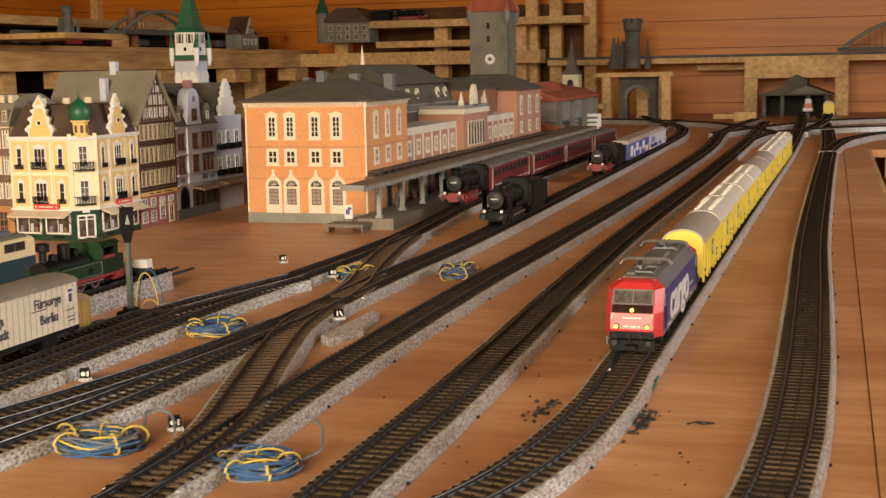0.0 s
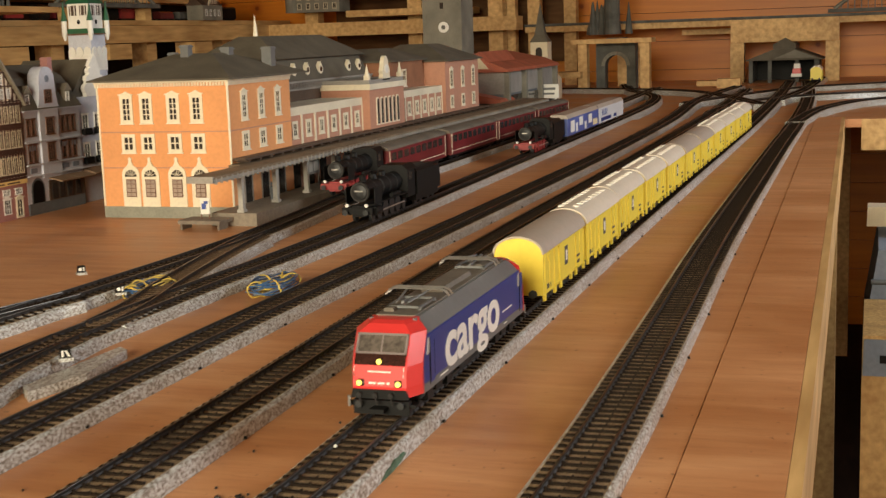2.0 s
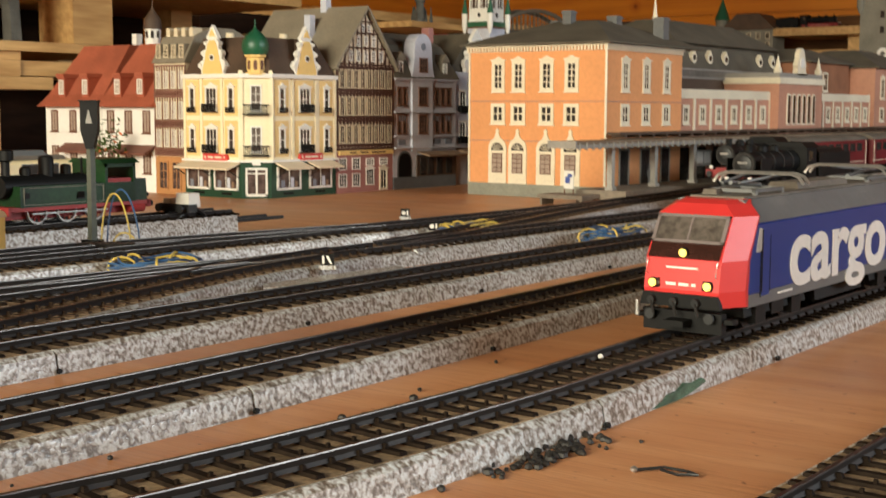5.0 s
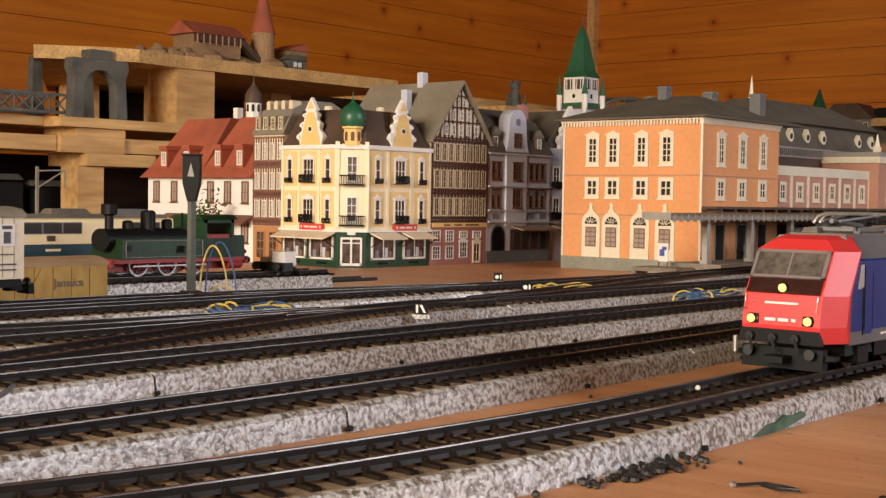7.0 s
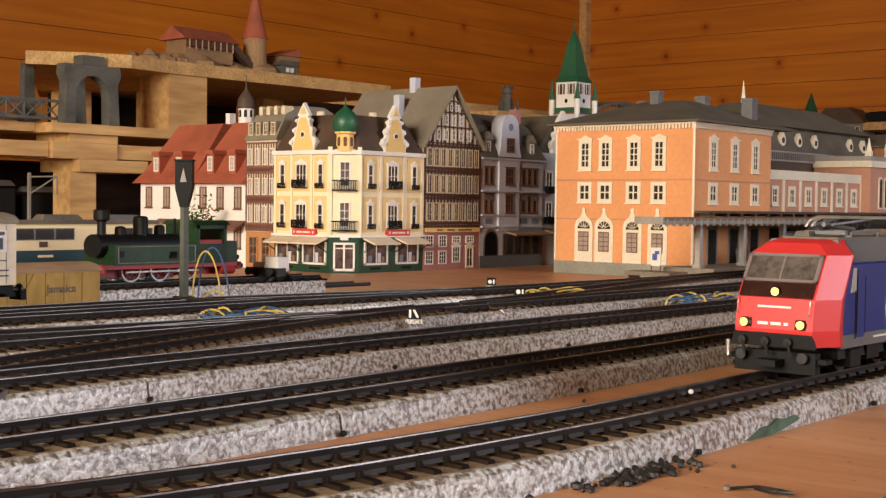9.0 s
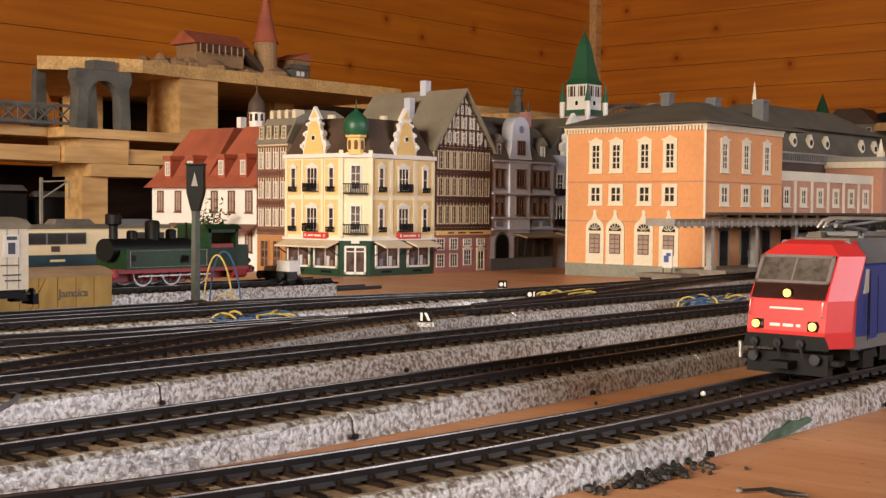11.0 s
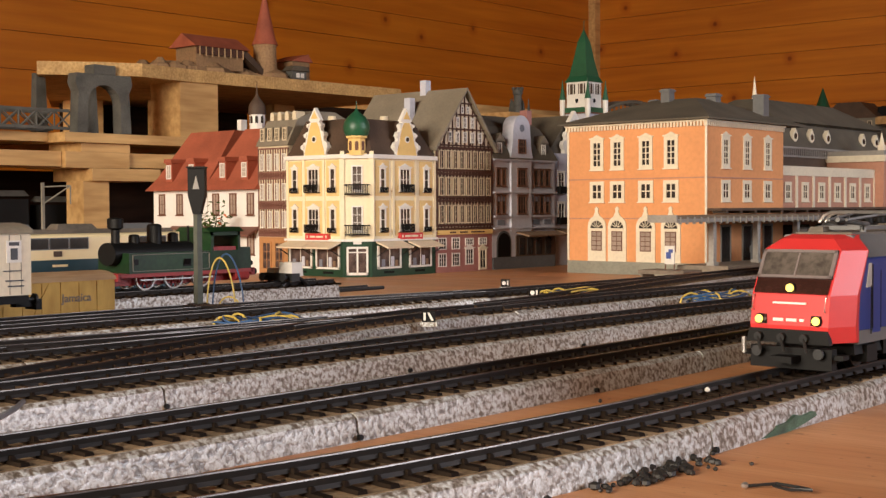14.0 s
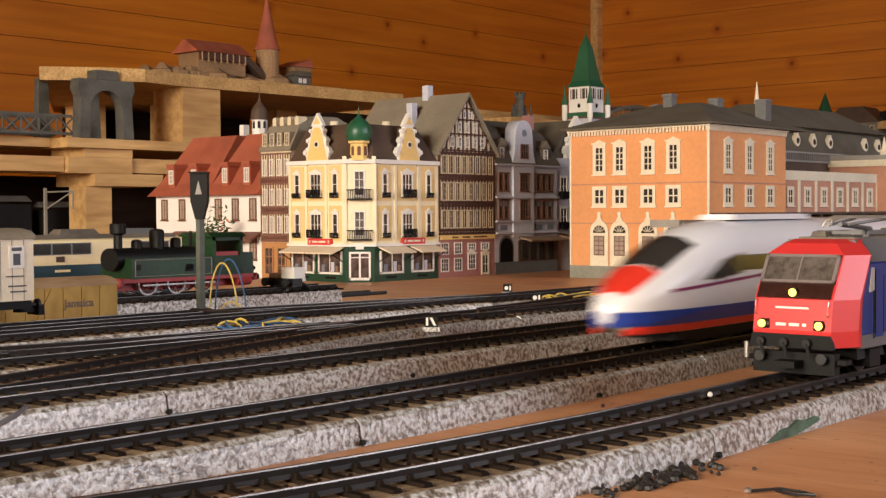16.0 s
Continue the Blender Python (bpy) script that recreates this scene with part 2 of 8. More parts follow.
# ---- mesh builder
class G:
    def __init__(self):
        self.v, self.f = [], []

    def add(self, vs, fs):
        n = len(self.v)
        self.v += [tuple(p) for p in vs]
        self.f += [tuple(i + n for i in f) for f in fs]
        return self

    def box(self, x0, x1, y0, y1, z0, z1, taper=0.0):
        """A block; taper draws its top in."""
        t = taper
        vs = [(x0, y0, z0), (x1, y0, z0), (x1, y1, z0), (x0, y1, z0),
              (x0 + t, y0 + t, z1), (x1 - t, y0 + t, z1), (x1 - t, y1 - t, z1), (x0 + t, y1 - t, z1)]
        return self.add(vs, [(3, 2, 1, 0), (4, 5, 6, 7), (0, 1, 5, 4), (1, 2, 6, 5), (2, 3, 7, 6), (3, 0, 4, 7)])

    def sweep(self, sections, close=True, caps=True):
        """Rings of points joined one to the next."""
        k = len(sections[0])
        vs = [p for s in sections for p in s]
        fs = []
        for i in range(len(sections) - 1):
            for j in range(k if close else k - 1):
                a, b = i * k + j, i * k + (j + 1) % k
                fs.append((a, b, b + k, a + k))
        if caps:
            fs.append(tuple(range(k - 1, -1, -1)))
            fs.append(tuple((len(sections) - 1) * k + j for j in range(k)))
        return self.add(vs, fs)

    def prism(self, poly, a0, a1, axis="y"):
        """A polygon drawn along an axis; its points are the two other coordinates in order."""
        def at(p, a):
            return {"x": (a, p[0], p[1]), "y": (p[0], a, p[1]), "z": (p[0], p[1], a)}[axis]
        return self.sweep([[at(p, a0) for p in poly], [at(p, a1) for p in poly]])

    def rod(self, p, q, r, n=8, r2=None):
        p, q = Vector(p), Vector(q)
        d = (q - p).normalized()
        u = d.orthogonal().normalized()
        w = d.cross(u)
        rings = []
        for c, rad in ((p, r), (q, r if r2 is None else r2)):
            rings.append([c + rad * (math.cos(2 * math.pi * i / n) * u + math.sin(2 * math.pi * i / n) * w) for i in range(n)])
        return self.sweep(rings)

    def tube(self, pts, r, n=6):
        pts = [Vector(p) for p in pts]
        rings = []
        for i, p in enumerate(pts):
            d = (pts[min(i + 1, len(pts) - 1)] - pts[max(i - 1, 0)]).normalized()
            u = d.cross(Vector((0.13, 0.21, 0.97))).normalized()
            w = d.cross(u)
            rings.append([p + r * (math.cos(2 * math.pi * j / n) * u + math.sin(2 * math.pi * j / n) * w) for j in range(n)])
        return self.sweep(rings)

    def lathe(self, profile, n=16, at=(0, 0, 0), turn=0.0):
        x, y, z = at
        rings = [[(x + r * math.cos(turn + 2 * math.pi * i / n), y + r * math.sin(turn + 2 * math.pi * i / n), z + h) for i in range(n)]
                 for r, h in profile]
        return self.sweep(rings)

    def mesh(self, name, mat, smooth=False):
        me = bpy.data.meshes.new(name)
        me.from_pydata(self.v, [], self.f)
        bm = bmesh.new()
        bm.from_mesh(me)
        bmesh.ops.recalc_face_normals(bm, faces=bm.faces)
        bm.to_mesh(me)
        bm.free()
        me.materials.append(mat)
        if smooth:
            me.polygons.foreach_set("use_smooth", [True] * len(me.polygons))
            me.set_sharp_from_angle(angle=radians(40))
        return me


def part(name, g, mat, parent=None, label="", m=None, smooth=False):
    """One mesh object under a thing or part; g is a G or a ready mesh."""
    me = g.mesh(name, mat, smooth) if isinstance(g, G) else g
    ob = new(name, me)
    if parent:
        ob.parent = parent
    if m is not None:
        ob.matrix_basis = m
    if label:
        ob["label"] = label
    return ob


def thing(name, label, category, m=None, group="", kind=""):
    ob = new(name)
    ob.empty_display_size = 0.01
    if m is not None:
        ob.matrix_basis = m
    return tagged(ob, label, category, group, kind)


def spline(pts, step):
    """Even points and headings along a smooth line in the plan."""
    pts = [Vector((p[0], p[1], 0)) for p in pts]
    raw = []
    for i in range(len(pts) - 1):
        a, b = pts[max(i - 1, 0)], pts[min(i + 2, len(pts) - 1)]
        p, q = pts[i], pts[i + 1]
        for j in range(40):
            t = j / 40
            raw.append(0.5 * ((2 * p) + (q - a) * t + (2 * a - 5 * p + 4 * q - b) * t * t + (3 * p - a - 3 * q + b) * t ** 3))
    raw.append(pts[-1])
    out, need = [], 0.0
    for p, q in zip(raw, raw[1:]):
        seg = (q - p).length
        d = (q - p).normalized() if seg > 1e-9 else Vector((0, 1, 0))
        while need <= seg:
            out.append((p + d * need, d))
            need += step
        need -= seg
    return out
# ---- the room
def slab(name, g, mat, label, category="", kind="structure"):
    ob = part(name, g, mat)
    return tagged(ob, label, category, kind=kind)


X0, X1, Y0, Y1, ZF, ZC = -3.0, 2.2, -2.8, 4.25, -0.88, 1.75
slab("floor", G().box(X0 - 0.1, X1 + 0.1, Y0 - 0.1, Y1 + 0.1, ZF - 0.05, ZF), MAT_DARKWOODSHADE, "dark wooden floor of the hobby room", "floor")
# the ceiling is never in view; its dark colour holds down the fill light
slab("ceiling", G().box(X0 - 0.1, X1 + 0.1, Y0 - 0.1, Y1 + 0.1, ZC, ZC + 0.05), MAT_DARKWOODSHADE, "unseen ceiling, coloured dark to cut bounced light", "ceiling")


def plank_wall(name, label, horizontal, x, y0, y1, hole=None):
    """A wall of horizontal pine boards; horizontal: 'x' for a wall at x, 'y' for one at y."""
    wall = thing(name, label, "wall", kind="structure")
    h = 0.102
    n = int((ZC - ZF) / h) + 1
    for i in range(n):
        z0, z1 = ZF + i * h, min(ZF + (i + 1) * h - 0.0016, ZC)
        runs = [(y0, y1)]
        if hole and z1 > hole[2] and z0 < hole[3]:
            runs = [(y0, hole[0]), (hole[1], y1)]
        for a, b in runs:
            g = G()
            if horizontal == "x":
                g.box(x, x + 0.03, a, b, z0, z1)
            else:
                g.box(a, b, x, x + 0.03, z0, z1)
            part("plank", g, MAT_WALL, wall)
    g = G()
    back = x - 0.02 if x < 0 else x + 0.03
    if hole:
        for a, b, c, d in ((y0, hole[0], ZF, ZC), (hole[1], y1, ZF, ZC), (hole[0], hole[1], ZF, hole[2]), (hole[0], hole[1], hole[3], ZC)):
            g.box(back, back + 0.02, a, b, c, d) if horizontal == "x" else g.box(a, b, back, back + 0.02, c, d)
    else:
        g.box(back, back + 0.02, y0, y1, ZF, ZC) if horizontal == "x" else g.box(y0, y1, back, back + 0.02, ZF, ZC)
    part("backing", g, MAT_DARKWOODSHADE, wall)
    return wall


plank_wall("wall_west", "wall of horizontal knotty pine boards", "x", X0 - 0.03, Y0, Y1)
plank_wall("wall_north", "wall of horizontal knotty pine boards", "y", Y1, X0, X1)
plank_wall("wall_east", "pine-boarded wall with a daylight window", "x", X1, Y0, Y1, (0.5, 2.1, 0.2, 1.3))
plank_wall("wall_south", "pine-boarded wall with a daylight window", "y", Y0 - 0.03, X0, X1, (-0.85, 0.75, 0.2, 1.3))

# ---- the layout's boards
SEAM = 0.1345
DECK = 0.0045  # the raised panels under the main tracks
board = thing("layout_board", "reddish-brown stained plywood layout board with scuffs and stains", "board", kind="structure")
part("board_panel", G().box(X0 + 0.01, -0.3400, -1.5, 4.2, -0.016, 0.0), MAT_BOARD, board)
part("track_panel", G().prism([(-0.3392, -1.5), (0.1564, -1.5), (0.1084, 2.12), (-0.3392, 2.12)], -0.016, DECK, "z"), MAT_BOARD, board)
part("throat_panel", G().box(-0.3392, SEAM, 2.1208, 4.2, -0.016, 0.0), MAT_BOARD, board)
part("edge_panel", G().prism([(0.1570, -1.5), (0.1993, -1.5), (0.1565, 2.12), (0.1090, 2.12)], -0.016, DECK + 0.0006, "z"), MAT_BOARD, board)
part("far_panel", G().box(SEAM + 0.0008, 1.5, 2.122, 4.2, -0.016, 0.0), MAT_BOARD, board)
part("edge_strip", G().prism([(0.1995, -1.5), (0.2055, -1.5), (0.1625, 2.12), (0.1567, 2.12)], -0.05, DECK + 0.0002, "z"), MAT_BEAM, board, "pale raw wooden edge strip")
part("fascia", G().box(0.1935, 1.5, 2.1195, 2.1215, -0.060, 0.0004), MAT_BEAM, board, "pale raw wooden fascia")
for y in (-1.2, 0.4, 2.15, 3.8):
    for x in (-2.6, -1.2, 0.12):
        part("leg", G().box(x - 0.03, x + 0.03, y - 0.03, y + 0.03, ZF, -0.016), MAT_BEAM, board)

# ---- tracks
GAUGE = 0.0165
BED_TOP, TIE_TOP, RAIL_TOP = 0.0118, 0.0129, 0.0154
TIE_MESH = G().box(-0.0152, 0.0152, -0.0013, 0.0013, 0, TIE_TOP - BED_TOP, 0.0003).box(-0.0104, -0.0066, -0.0008, 0.0008, 0.0008, 0.0021, 0.0004).box(
    0.0066, 0.0104, -0.0008, 0.0008, 0.0008, 0.0021, 0.0004).box(-0.0004, 0.0004, -0.0004, 0.0004, 0, 0.0020).mesh("sleeper", MAT_TIE)


WORN_TIE = TIE_MESH.copy()
WORN_TIE.materials.clear()
WORN_TIE.materials.append(MAT_WORNTIE)


def track(pts, label, near, bed=True, lift=0.0, half=0.0180, ties_mesh=None):
    """One line of track: stone-printed bed in sections, sleepers with chairs and centre studs, two rails."""
    tr = thing("model_track", label, "railway track", group="parallel station tracks")
    if bed:
        line = spline(pts, 0.01)
        sec = 19
        for i in range(0, len(line) - 1, sec):
            run = line[i:min(i + sec, len(line) - 1) + 1]
            rings = []
            for k, (p, d) in enumerate(run):
                n = Vector((d.y, -d.x, 0))
                if k == 0:
                    p = p + d * 0.0009
                w = half
                rings.append([p + n * -(w + 0.0019), p + n * (w + 0.0019), p + n * w + Vector((0, 0, BED_TOP - 0.0012 + lift)),
                              p + n * (w - 0.0015) + Vector((0, 0, BED_TOP + lift)), p + n * -(w - 0.0015) + Vector((0, 0, BED_TOP + lift)),
                              p + n * -w + Vector((0, 0, BED_TOP - 0.0012 + lift))])
            part("bed_section", G().sweep(rings), MAT_BED, tr)
            part("bed_top", G().sweep([[r[4] + Vector((0, 0, -0.0004)) + (r[3] - r[4]) * 0.03, r[3] + Vector((0, 0, -0.0004)) + (r[4] - r[3]) * 0.03, r[3] + Vector((0, 0, 0.00025)) + (r[4] - r[3]) * 0.03, r[4] + Vector((0, 0, 0.00025)) + (r[3] - r[4]) * 0.03] for r in rings]), MAT_CORK, tr)
    ties = spline(pts, 0.0079)
    inside = [t for t in ties if near[0] <= t[0].y <= near[1]][:290]
    keep = set(id(t) for t in inside)
    rest = G()
    for t in ties:
        p, d = t
        m = Matrix.Translation((p.x, p.y, BED_TOP + lift)) @ Matrix.Rotation(math.atan2(-d.x, d.y), 4, "Z")
        if id(t) in keep:
            part("sleeper", ties_mesh or TIE_MESH, None, tr, m=m)
        else:
            g = G().box(-0.0155, 0.0155, -0.0014, 0.0014, 0, 0.0011)
            rest.add([m @ Vector(v) for v in g.v], g.f)
    if rest.v:
        ob = part("far_sleeper_run", rest, MAT_TIE, tr)
        ob["kind"] = "stuff"
    for side in (-1, 1):
        rings, head = [], []
        for p, d in spline(pts, 0.012):
            n = Vector((d.y, -d.x, 0))
            c = p + n * side * (GAUGE / 2 + 0.0005)
            z0, z1 = TIE_TOP + lift, RAIL_TOP + lift - 0.0003
            head.append([c + n * -0.0006 + Vector((0, 0, z1)), c + n * 0.0006 + Vector((0, 0, z1)), c + n * 0.0005 + Vector((0, 0, z1 + 0.0003)), c + n * -0.0005 + Vector((0, 0, z1 + 0.0003))])
            rings.append([c + n * -0.0009 + Vector((0, 0, z0)), c + n * 0.0009 + Vector((0, 0, z0)), c + n * 0.0004 + Vector((0, 0, z0 + 0.0009)),
                          c + n * 0.0006 + Vector((0, 0, z1)), c + n * -0.0006 + Vector((0, 0, z1)), c + n * -0.0004 + Vector((0, 0, z0 + 0.0009))])
        rail = part("rail", G().sweep(rings), MAT_RAIL, tr)
        part("rail_head", G().sweep(head), MAT_RAILHEAD, rail, "dull polished rail head")
    return tr


T0 = [(0.020, -0.62), (0.066, -0.42), (0.091, -0.28), (0.0995, -0.16), (0.1005, 0), (0.0985, 0.12), (0.0955, 0.27), (0.0880, 0.63), (0.083, 1.37), (0.080, 2.1), (0.06, 2.9), (0.02, 3.7)]
T1 = [(-0.178, -0.62), (-0.093, -0.44), (-0.033, -0.31), (-0.008, -0.22), (0.002, -0.11), (0.001, 0), (0.0005, 0.3), (0.001, 1.0), (0.002, 2.0), (-0.01, 2.9), (-0.03, 3.7)]
T2 = [(-0.10, -0.70), (-0.084, -0.45), (-0.079, -0.2), (-0.082, 0), (-0.09, 0.24), (-0.096, 0.6), (-0.094, 1.26), (-0.10, 2.3), (-0.12, 3.2)]
T3 = [(-0.172, -0.70), (-0.161, -0.3), (-0.165, -0.1), (-0.166, 0), (-0.1665, 0.15), (-0.165, 0.29), (-0.160, 0.5), (-0.156, 0.8), (-0.152, 1.31), (-0.16, 2.0), (-0.19, 2.7), (-0.16, 3.4)]
T4 = [(-0.30, -0.50), (-0.268, -0.26), (-0.253, -0.15), (-0.252, 0), (-0.251, 0.27), (-0.247, 0.41), (-0.247, 0.65), (-0.255, 1.2), (-0.272, 2.2), (-0.29, 2.6), (-0.34, 2.95), (-0.45, 3.25), (-0.548, 3.7)]
T5 = [(-0.345, -0.50), (-0.34, -0.15), (-0.338, 0), (-0.335, 0.12), (-0.329, 0.23), (-0.324, 0.50), (-0.345, 0.78), (-0.353, 0.98), (-0.357, 1.3), (-0.363, 2.3), (-0.40, 3.4)]
track(T1, "curved track on stone-printed bed under the red electric locomotive", (-0.5, 1.6))
track(T2, "straight track with brown sleepers on stone-printed bed", (-0.5, 1.6))
track(T0, "outer track along the board's edge on stone-printed bed", (-0.4, 1.7), lift=-0.002)
track(T3, "straight track with brown sleepers on stone-printed bed", (-0.5, 1.6))
track(T4, "station track with points and stone-printed bed", (-0.4, 1.2))
track(T5, "platform track on stone-printed bed", (-0.4, 1.2))
# ---- rolling stock
def lettering(text, height, mat, parent, m, bold=0.0, wide=1.0, name="lettering", label=""):
    """Raised letters from the built-in font; the pose m puts its left end on the baseline, facing -y."""
    cu = bpy.data.curves.new(name, "FONT")
    cu.body, cu.size, cu.extrude, cu.offset = text, height, 0.00015, bold
    tmp = bpy.data.objects.new(name, cu)
    scene.collection.objects.link(tmp)
    bpy.context.view_layer.update()
    me = bpy.data.meshes.new_from_object(tmp.evaluated_get(bpy.context.evaluated_depsgraph_get()))
    bpy.data.objects.remove(tmp)
    for v in me.vertices:
        v.co.x *= wide
    me.materials.clear()
    me.materials.append(mat)
    return part(name, me, None, parent, label, m @ pose(0, 0, 0, 90, 0, 0))


def wheel_mesh(r, mat, name="wheel"):
    return G().rod((-0.0075, 0, 0), (-0.0095, 0, 0), r, 18).rod((0.0075, 0, 0), (0.0095, 0, 0), r, 18).rod(
        (-0.0075, 0, 0), (-0.0069, 0, 0), r * 1.12, 18).rod((0.0075, 0, 0), (0.0069, 0, 0), r * 1.12, 18).rod((-0.0075, 0, 0), (0.0075, 0, 0), 0.001, 8).mesh(name, mat, True)


WHEEL_BIG, WHEEL_SMALL = wheel_mesh(0.0066, MAT_BUFFER), wheel_mesh(0.0052, MAT_BUFFER)
BUFFER = G().rod((0, 0, 0), (0, -0.0045, 0), 0.0011, 10).rod((0, -0.0045, 0), (0, -0.0057, 0), 0.0027, 14).mesh("buffer", MAT_BUFFER, True)
ZR = RAIL_TOP


def buffers(t, y, z, back=False, spread=0.010):
    for s in (-1, 1):
        part("buffer", BUFFER, None, t, m=pose(s * spread, y, z, 0, 0, 180 if back else 0))


def electric_loco(m):
    t = thing("electric_locomotive", "red and blue modern electric locomotive with white cargo lettering, headlamps lit", "locomotive", m)
    W, L = 0.0172, 0.2035
    z = lambda h: h - 0.0154
    prof = [(0.0250, 0.0, 0.0115, W + 0.0001), (0.0300, -0.0008, 0.0112, W + 0.0001), (0.0395, 0.0006, 0.0120, W + 0.0001), (0.0530, 0.0085, 0.0185, W + 0.0001), (0.0565, 0.0125, 0.0215, W - 0.0042), (0.0577, 0.0160, 0.0250, W - 0.0058)]
    for end in (0, 1):
        rings = []
        for h, yf, yb, w in prof:
            c = min(0.0098, yb - yf - 0.0006)
            ring = [(-w, yb, z(h)), (-w, yf + c, z(h)), (-w + 0.0044, yf, z(h)), (w - 0.0044, yf, z(h)), (w, yf + c, z(h)), (w, yb, z(h))]
            rings.append([(-x, L - y, zz) if end else (x, y, zz) for x, y, zz in ring])
        cab = part("cab", G().sweep(rings), MAT_RED, t, "glossy red cab end")
        rot = pose(0, L, 0, 0, 0, 180) if end else Matrix()
        tilt = math.degrees(math.atan2(0.0135, 0.0079))
        slope = rot @ pose(0, 0.0006, z(0.0395), tilt - 90, 0, 0)
        ln = math.hypot(0.0135, 0.0079)
        ws = part("windscreen", G().box(-0.0114, 0.0114, -0.0007, 0.0005, 0.0062, ln - 0.0012), MAT_GLASS, cab, "smoky two-part windscreen", slope)
        part("screen_frame", G().box(-0.0124, 0.0124, -0.0010, 0.0003, 0.0054, 0.0063).box(-0.0124, 0.0124, -0.0010, 0.0003, ln - 0.0013, ln - 0.0003).box(
            -0.0124, -0.0113, -0.0010, 0.0003, 0.0054, ln - 0.0003).box(0.0113, 0.0124, -0.0010, 0.0003, 0.0054, ln - 0.0003).box(-0.0003, 0.0003, -0.0009, 0, 0.0062, ln - 0.001), MAT_SCREENFRAME, cab, m=slope)
        part("grille", G().box(-0.0122, 0.0122, -0.0006, 0.0004, 0.0002, 0.0053), MAT_SCREENBAND, cab, m=slope)
        for x, h, d in ((-0.0094, 0.0318, -0.0005), (0.0094, 0.0318, -0.0005), (0.0, 0.0416, 0.0014)):
            part("headlamp", G().rod((x, -0.0001 + d, z(h)), (x, -0.0016 + d, z(h)), 0.00125, 14), MAT_LAMP, cab, "small glowing yellow headlamp", rot)
            part("lamp_ring", G().rod((x, -0.0001 + d, z(h)), (x, -0.0012 + d, z(h)), 0.0016, 14), MAT_BLACK, cab, m=rot)
        for s in (-1, 1):
            part("lamp_housing", G().box(min(s * 0.0072, s * 0.0108), max(s * 0.0072, s * 0.0108), -0.0010, 0.0006, z(0.0303), z(0.0333), 0.0002), MAT_SCREENBAND, cab, "dark oblong lamp housing", rot)
            part("tail_lamp", G().rod((s * 0.0078, -0.0008, z(0.0318)), (s * 0.0078, -0.0014, z(0.0318)), 0.0006, 10), MAT_GLASS, cab, m=rot)
            part("handrail", G().tube([(s * 0.0118, -0.0006, z(0.0345)), (s * 0.0120, -0.0016, z(0.0350)), (s * 0.0120, -0.0004, z(0.0390)), (s * 0.0118, 0.0008, z(0.0394))], 0.00018, 5), MAT_STEEL, cab, m=rot)
        part("apron", G().prism([(-0.0138, z(0.0246)), (0.0138, z(0.0246)), (0.0128, z(0.0288)), (-0.0128, z(0.0288))], -0.0016, 0.0006), MAT_BLACK, cab, "black front apron", rot)
        for bx in (-0.0092, -0.0015, 0.0060):
            part("apron_fitting", G().rod((bx, -0.0014, z(0.0266)), (bx, -0.0034, z(0.0264)), 0.0013, 10).rod((bx, -0.0032, z(0.0264)), (bx + 0.0012, -0.0034, z(0.0222)), 0.0005, 6), MAT_BUFFER, cab, m=rot)
        part("inscription", G().box(-0.0052, -0.0018, -0.0009, 0, z(0.0313), z(0.0322)).box(-0.0008, 0.0026, -0.0009, 0, z(0.0313), z(0.0322)).box(0.0036, 0.0050, -0.0009, 0, z(0.0313), z(0.0322)).box(-0.0055, 0.0055, -0.0004, 0.0006, z(0.0366), z(0.0372)), MAT_WHITE, cab, m=rot)
        part("snow_plough", G().box(-0.0135, 0.0135, 0.0005, 0.004, 0.0012, z(0.0242) - 0.001), MAT_BLACK, t, m=rot)
        part("step", G().box(-0.0165, 0.0165, 0.002, 0.006, 0.0045, 0.006).box(-0.0035, 0.0035, -0.006, 0.004, 0.0035, 0.0055), MAT_BLACK, t, m=rot)
        for s in (-1, 1):
            part("buffer", BUFFER, None, t, m=rot @ pose(s * 0.0102, 0.0015, 0.0064) @ Matrix.Scale(0.62, 4))
        part("steel_pin", G().rod((-0.0145, -0.002, 0.0055), (-0.0145, -0.002, 0.0105), 0.0008, 8), MAT_STEEL, t, m=rot)
    y0, y1 = 0.0090, L - 0.0090
    body = part("body", G().sweep([[(x, a + k * (b - a), z(h)) for x, h, k in ((-W, 0.0285, 0), (W, 0.0285, 0), (W, 0.0395, 0), (W, 0.0500, 1), (W - 0.0006, 0.0506, 1), (-W + 0.0006, 0.0506, 1), (-W, 0.0500, 1), (-W, 0.0395, 0))]
                                  for a, b in ((0.0112, 0.0167), (L - 0.0112, L - 0.0167))]),
                MAT_BLUE, t, "ultramarine blue side panels")
    part("skirt", G().box(-W, W, 0.0113, L - 0.0113, z(0.0243), z(0.0284)), MAT_GREY, t, "grey lower skirt")
    part("roof", G().sweep([[(-W + 0.0003, y, z(0.0507)), (W - 0.0003, y, z(0.0507)), (W - 0.0061, y, z(0.0576)), (-W + 0.0061, y, z(0.0576))] for y in (0.0195, L - 0.0195)]), MAT_GREY, t, "grey sloping roof edges")
    part("roof_deck", G().box(-0.0095, 0.0095, 0.024, L - 0.024, z(0.0576), z(0.0583)).box(-0.006, 0.006, 0.078, 0.128, z(0.0583), z(0.0605), 0.001).box(
        -0.0085, -0.003, 0.03, 0.05, z(0.0583), z(0.0600), 0.0006).box(0.002, 0.008, L - 0.055, L - 0.03, z(0.0583), z(0.0600), 0.0006), MAT_ROOFDECK, t, "dusty brown roof equipment")
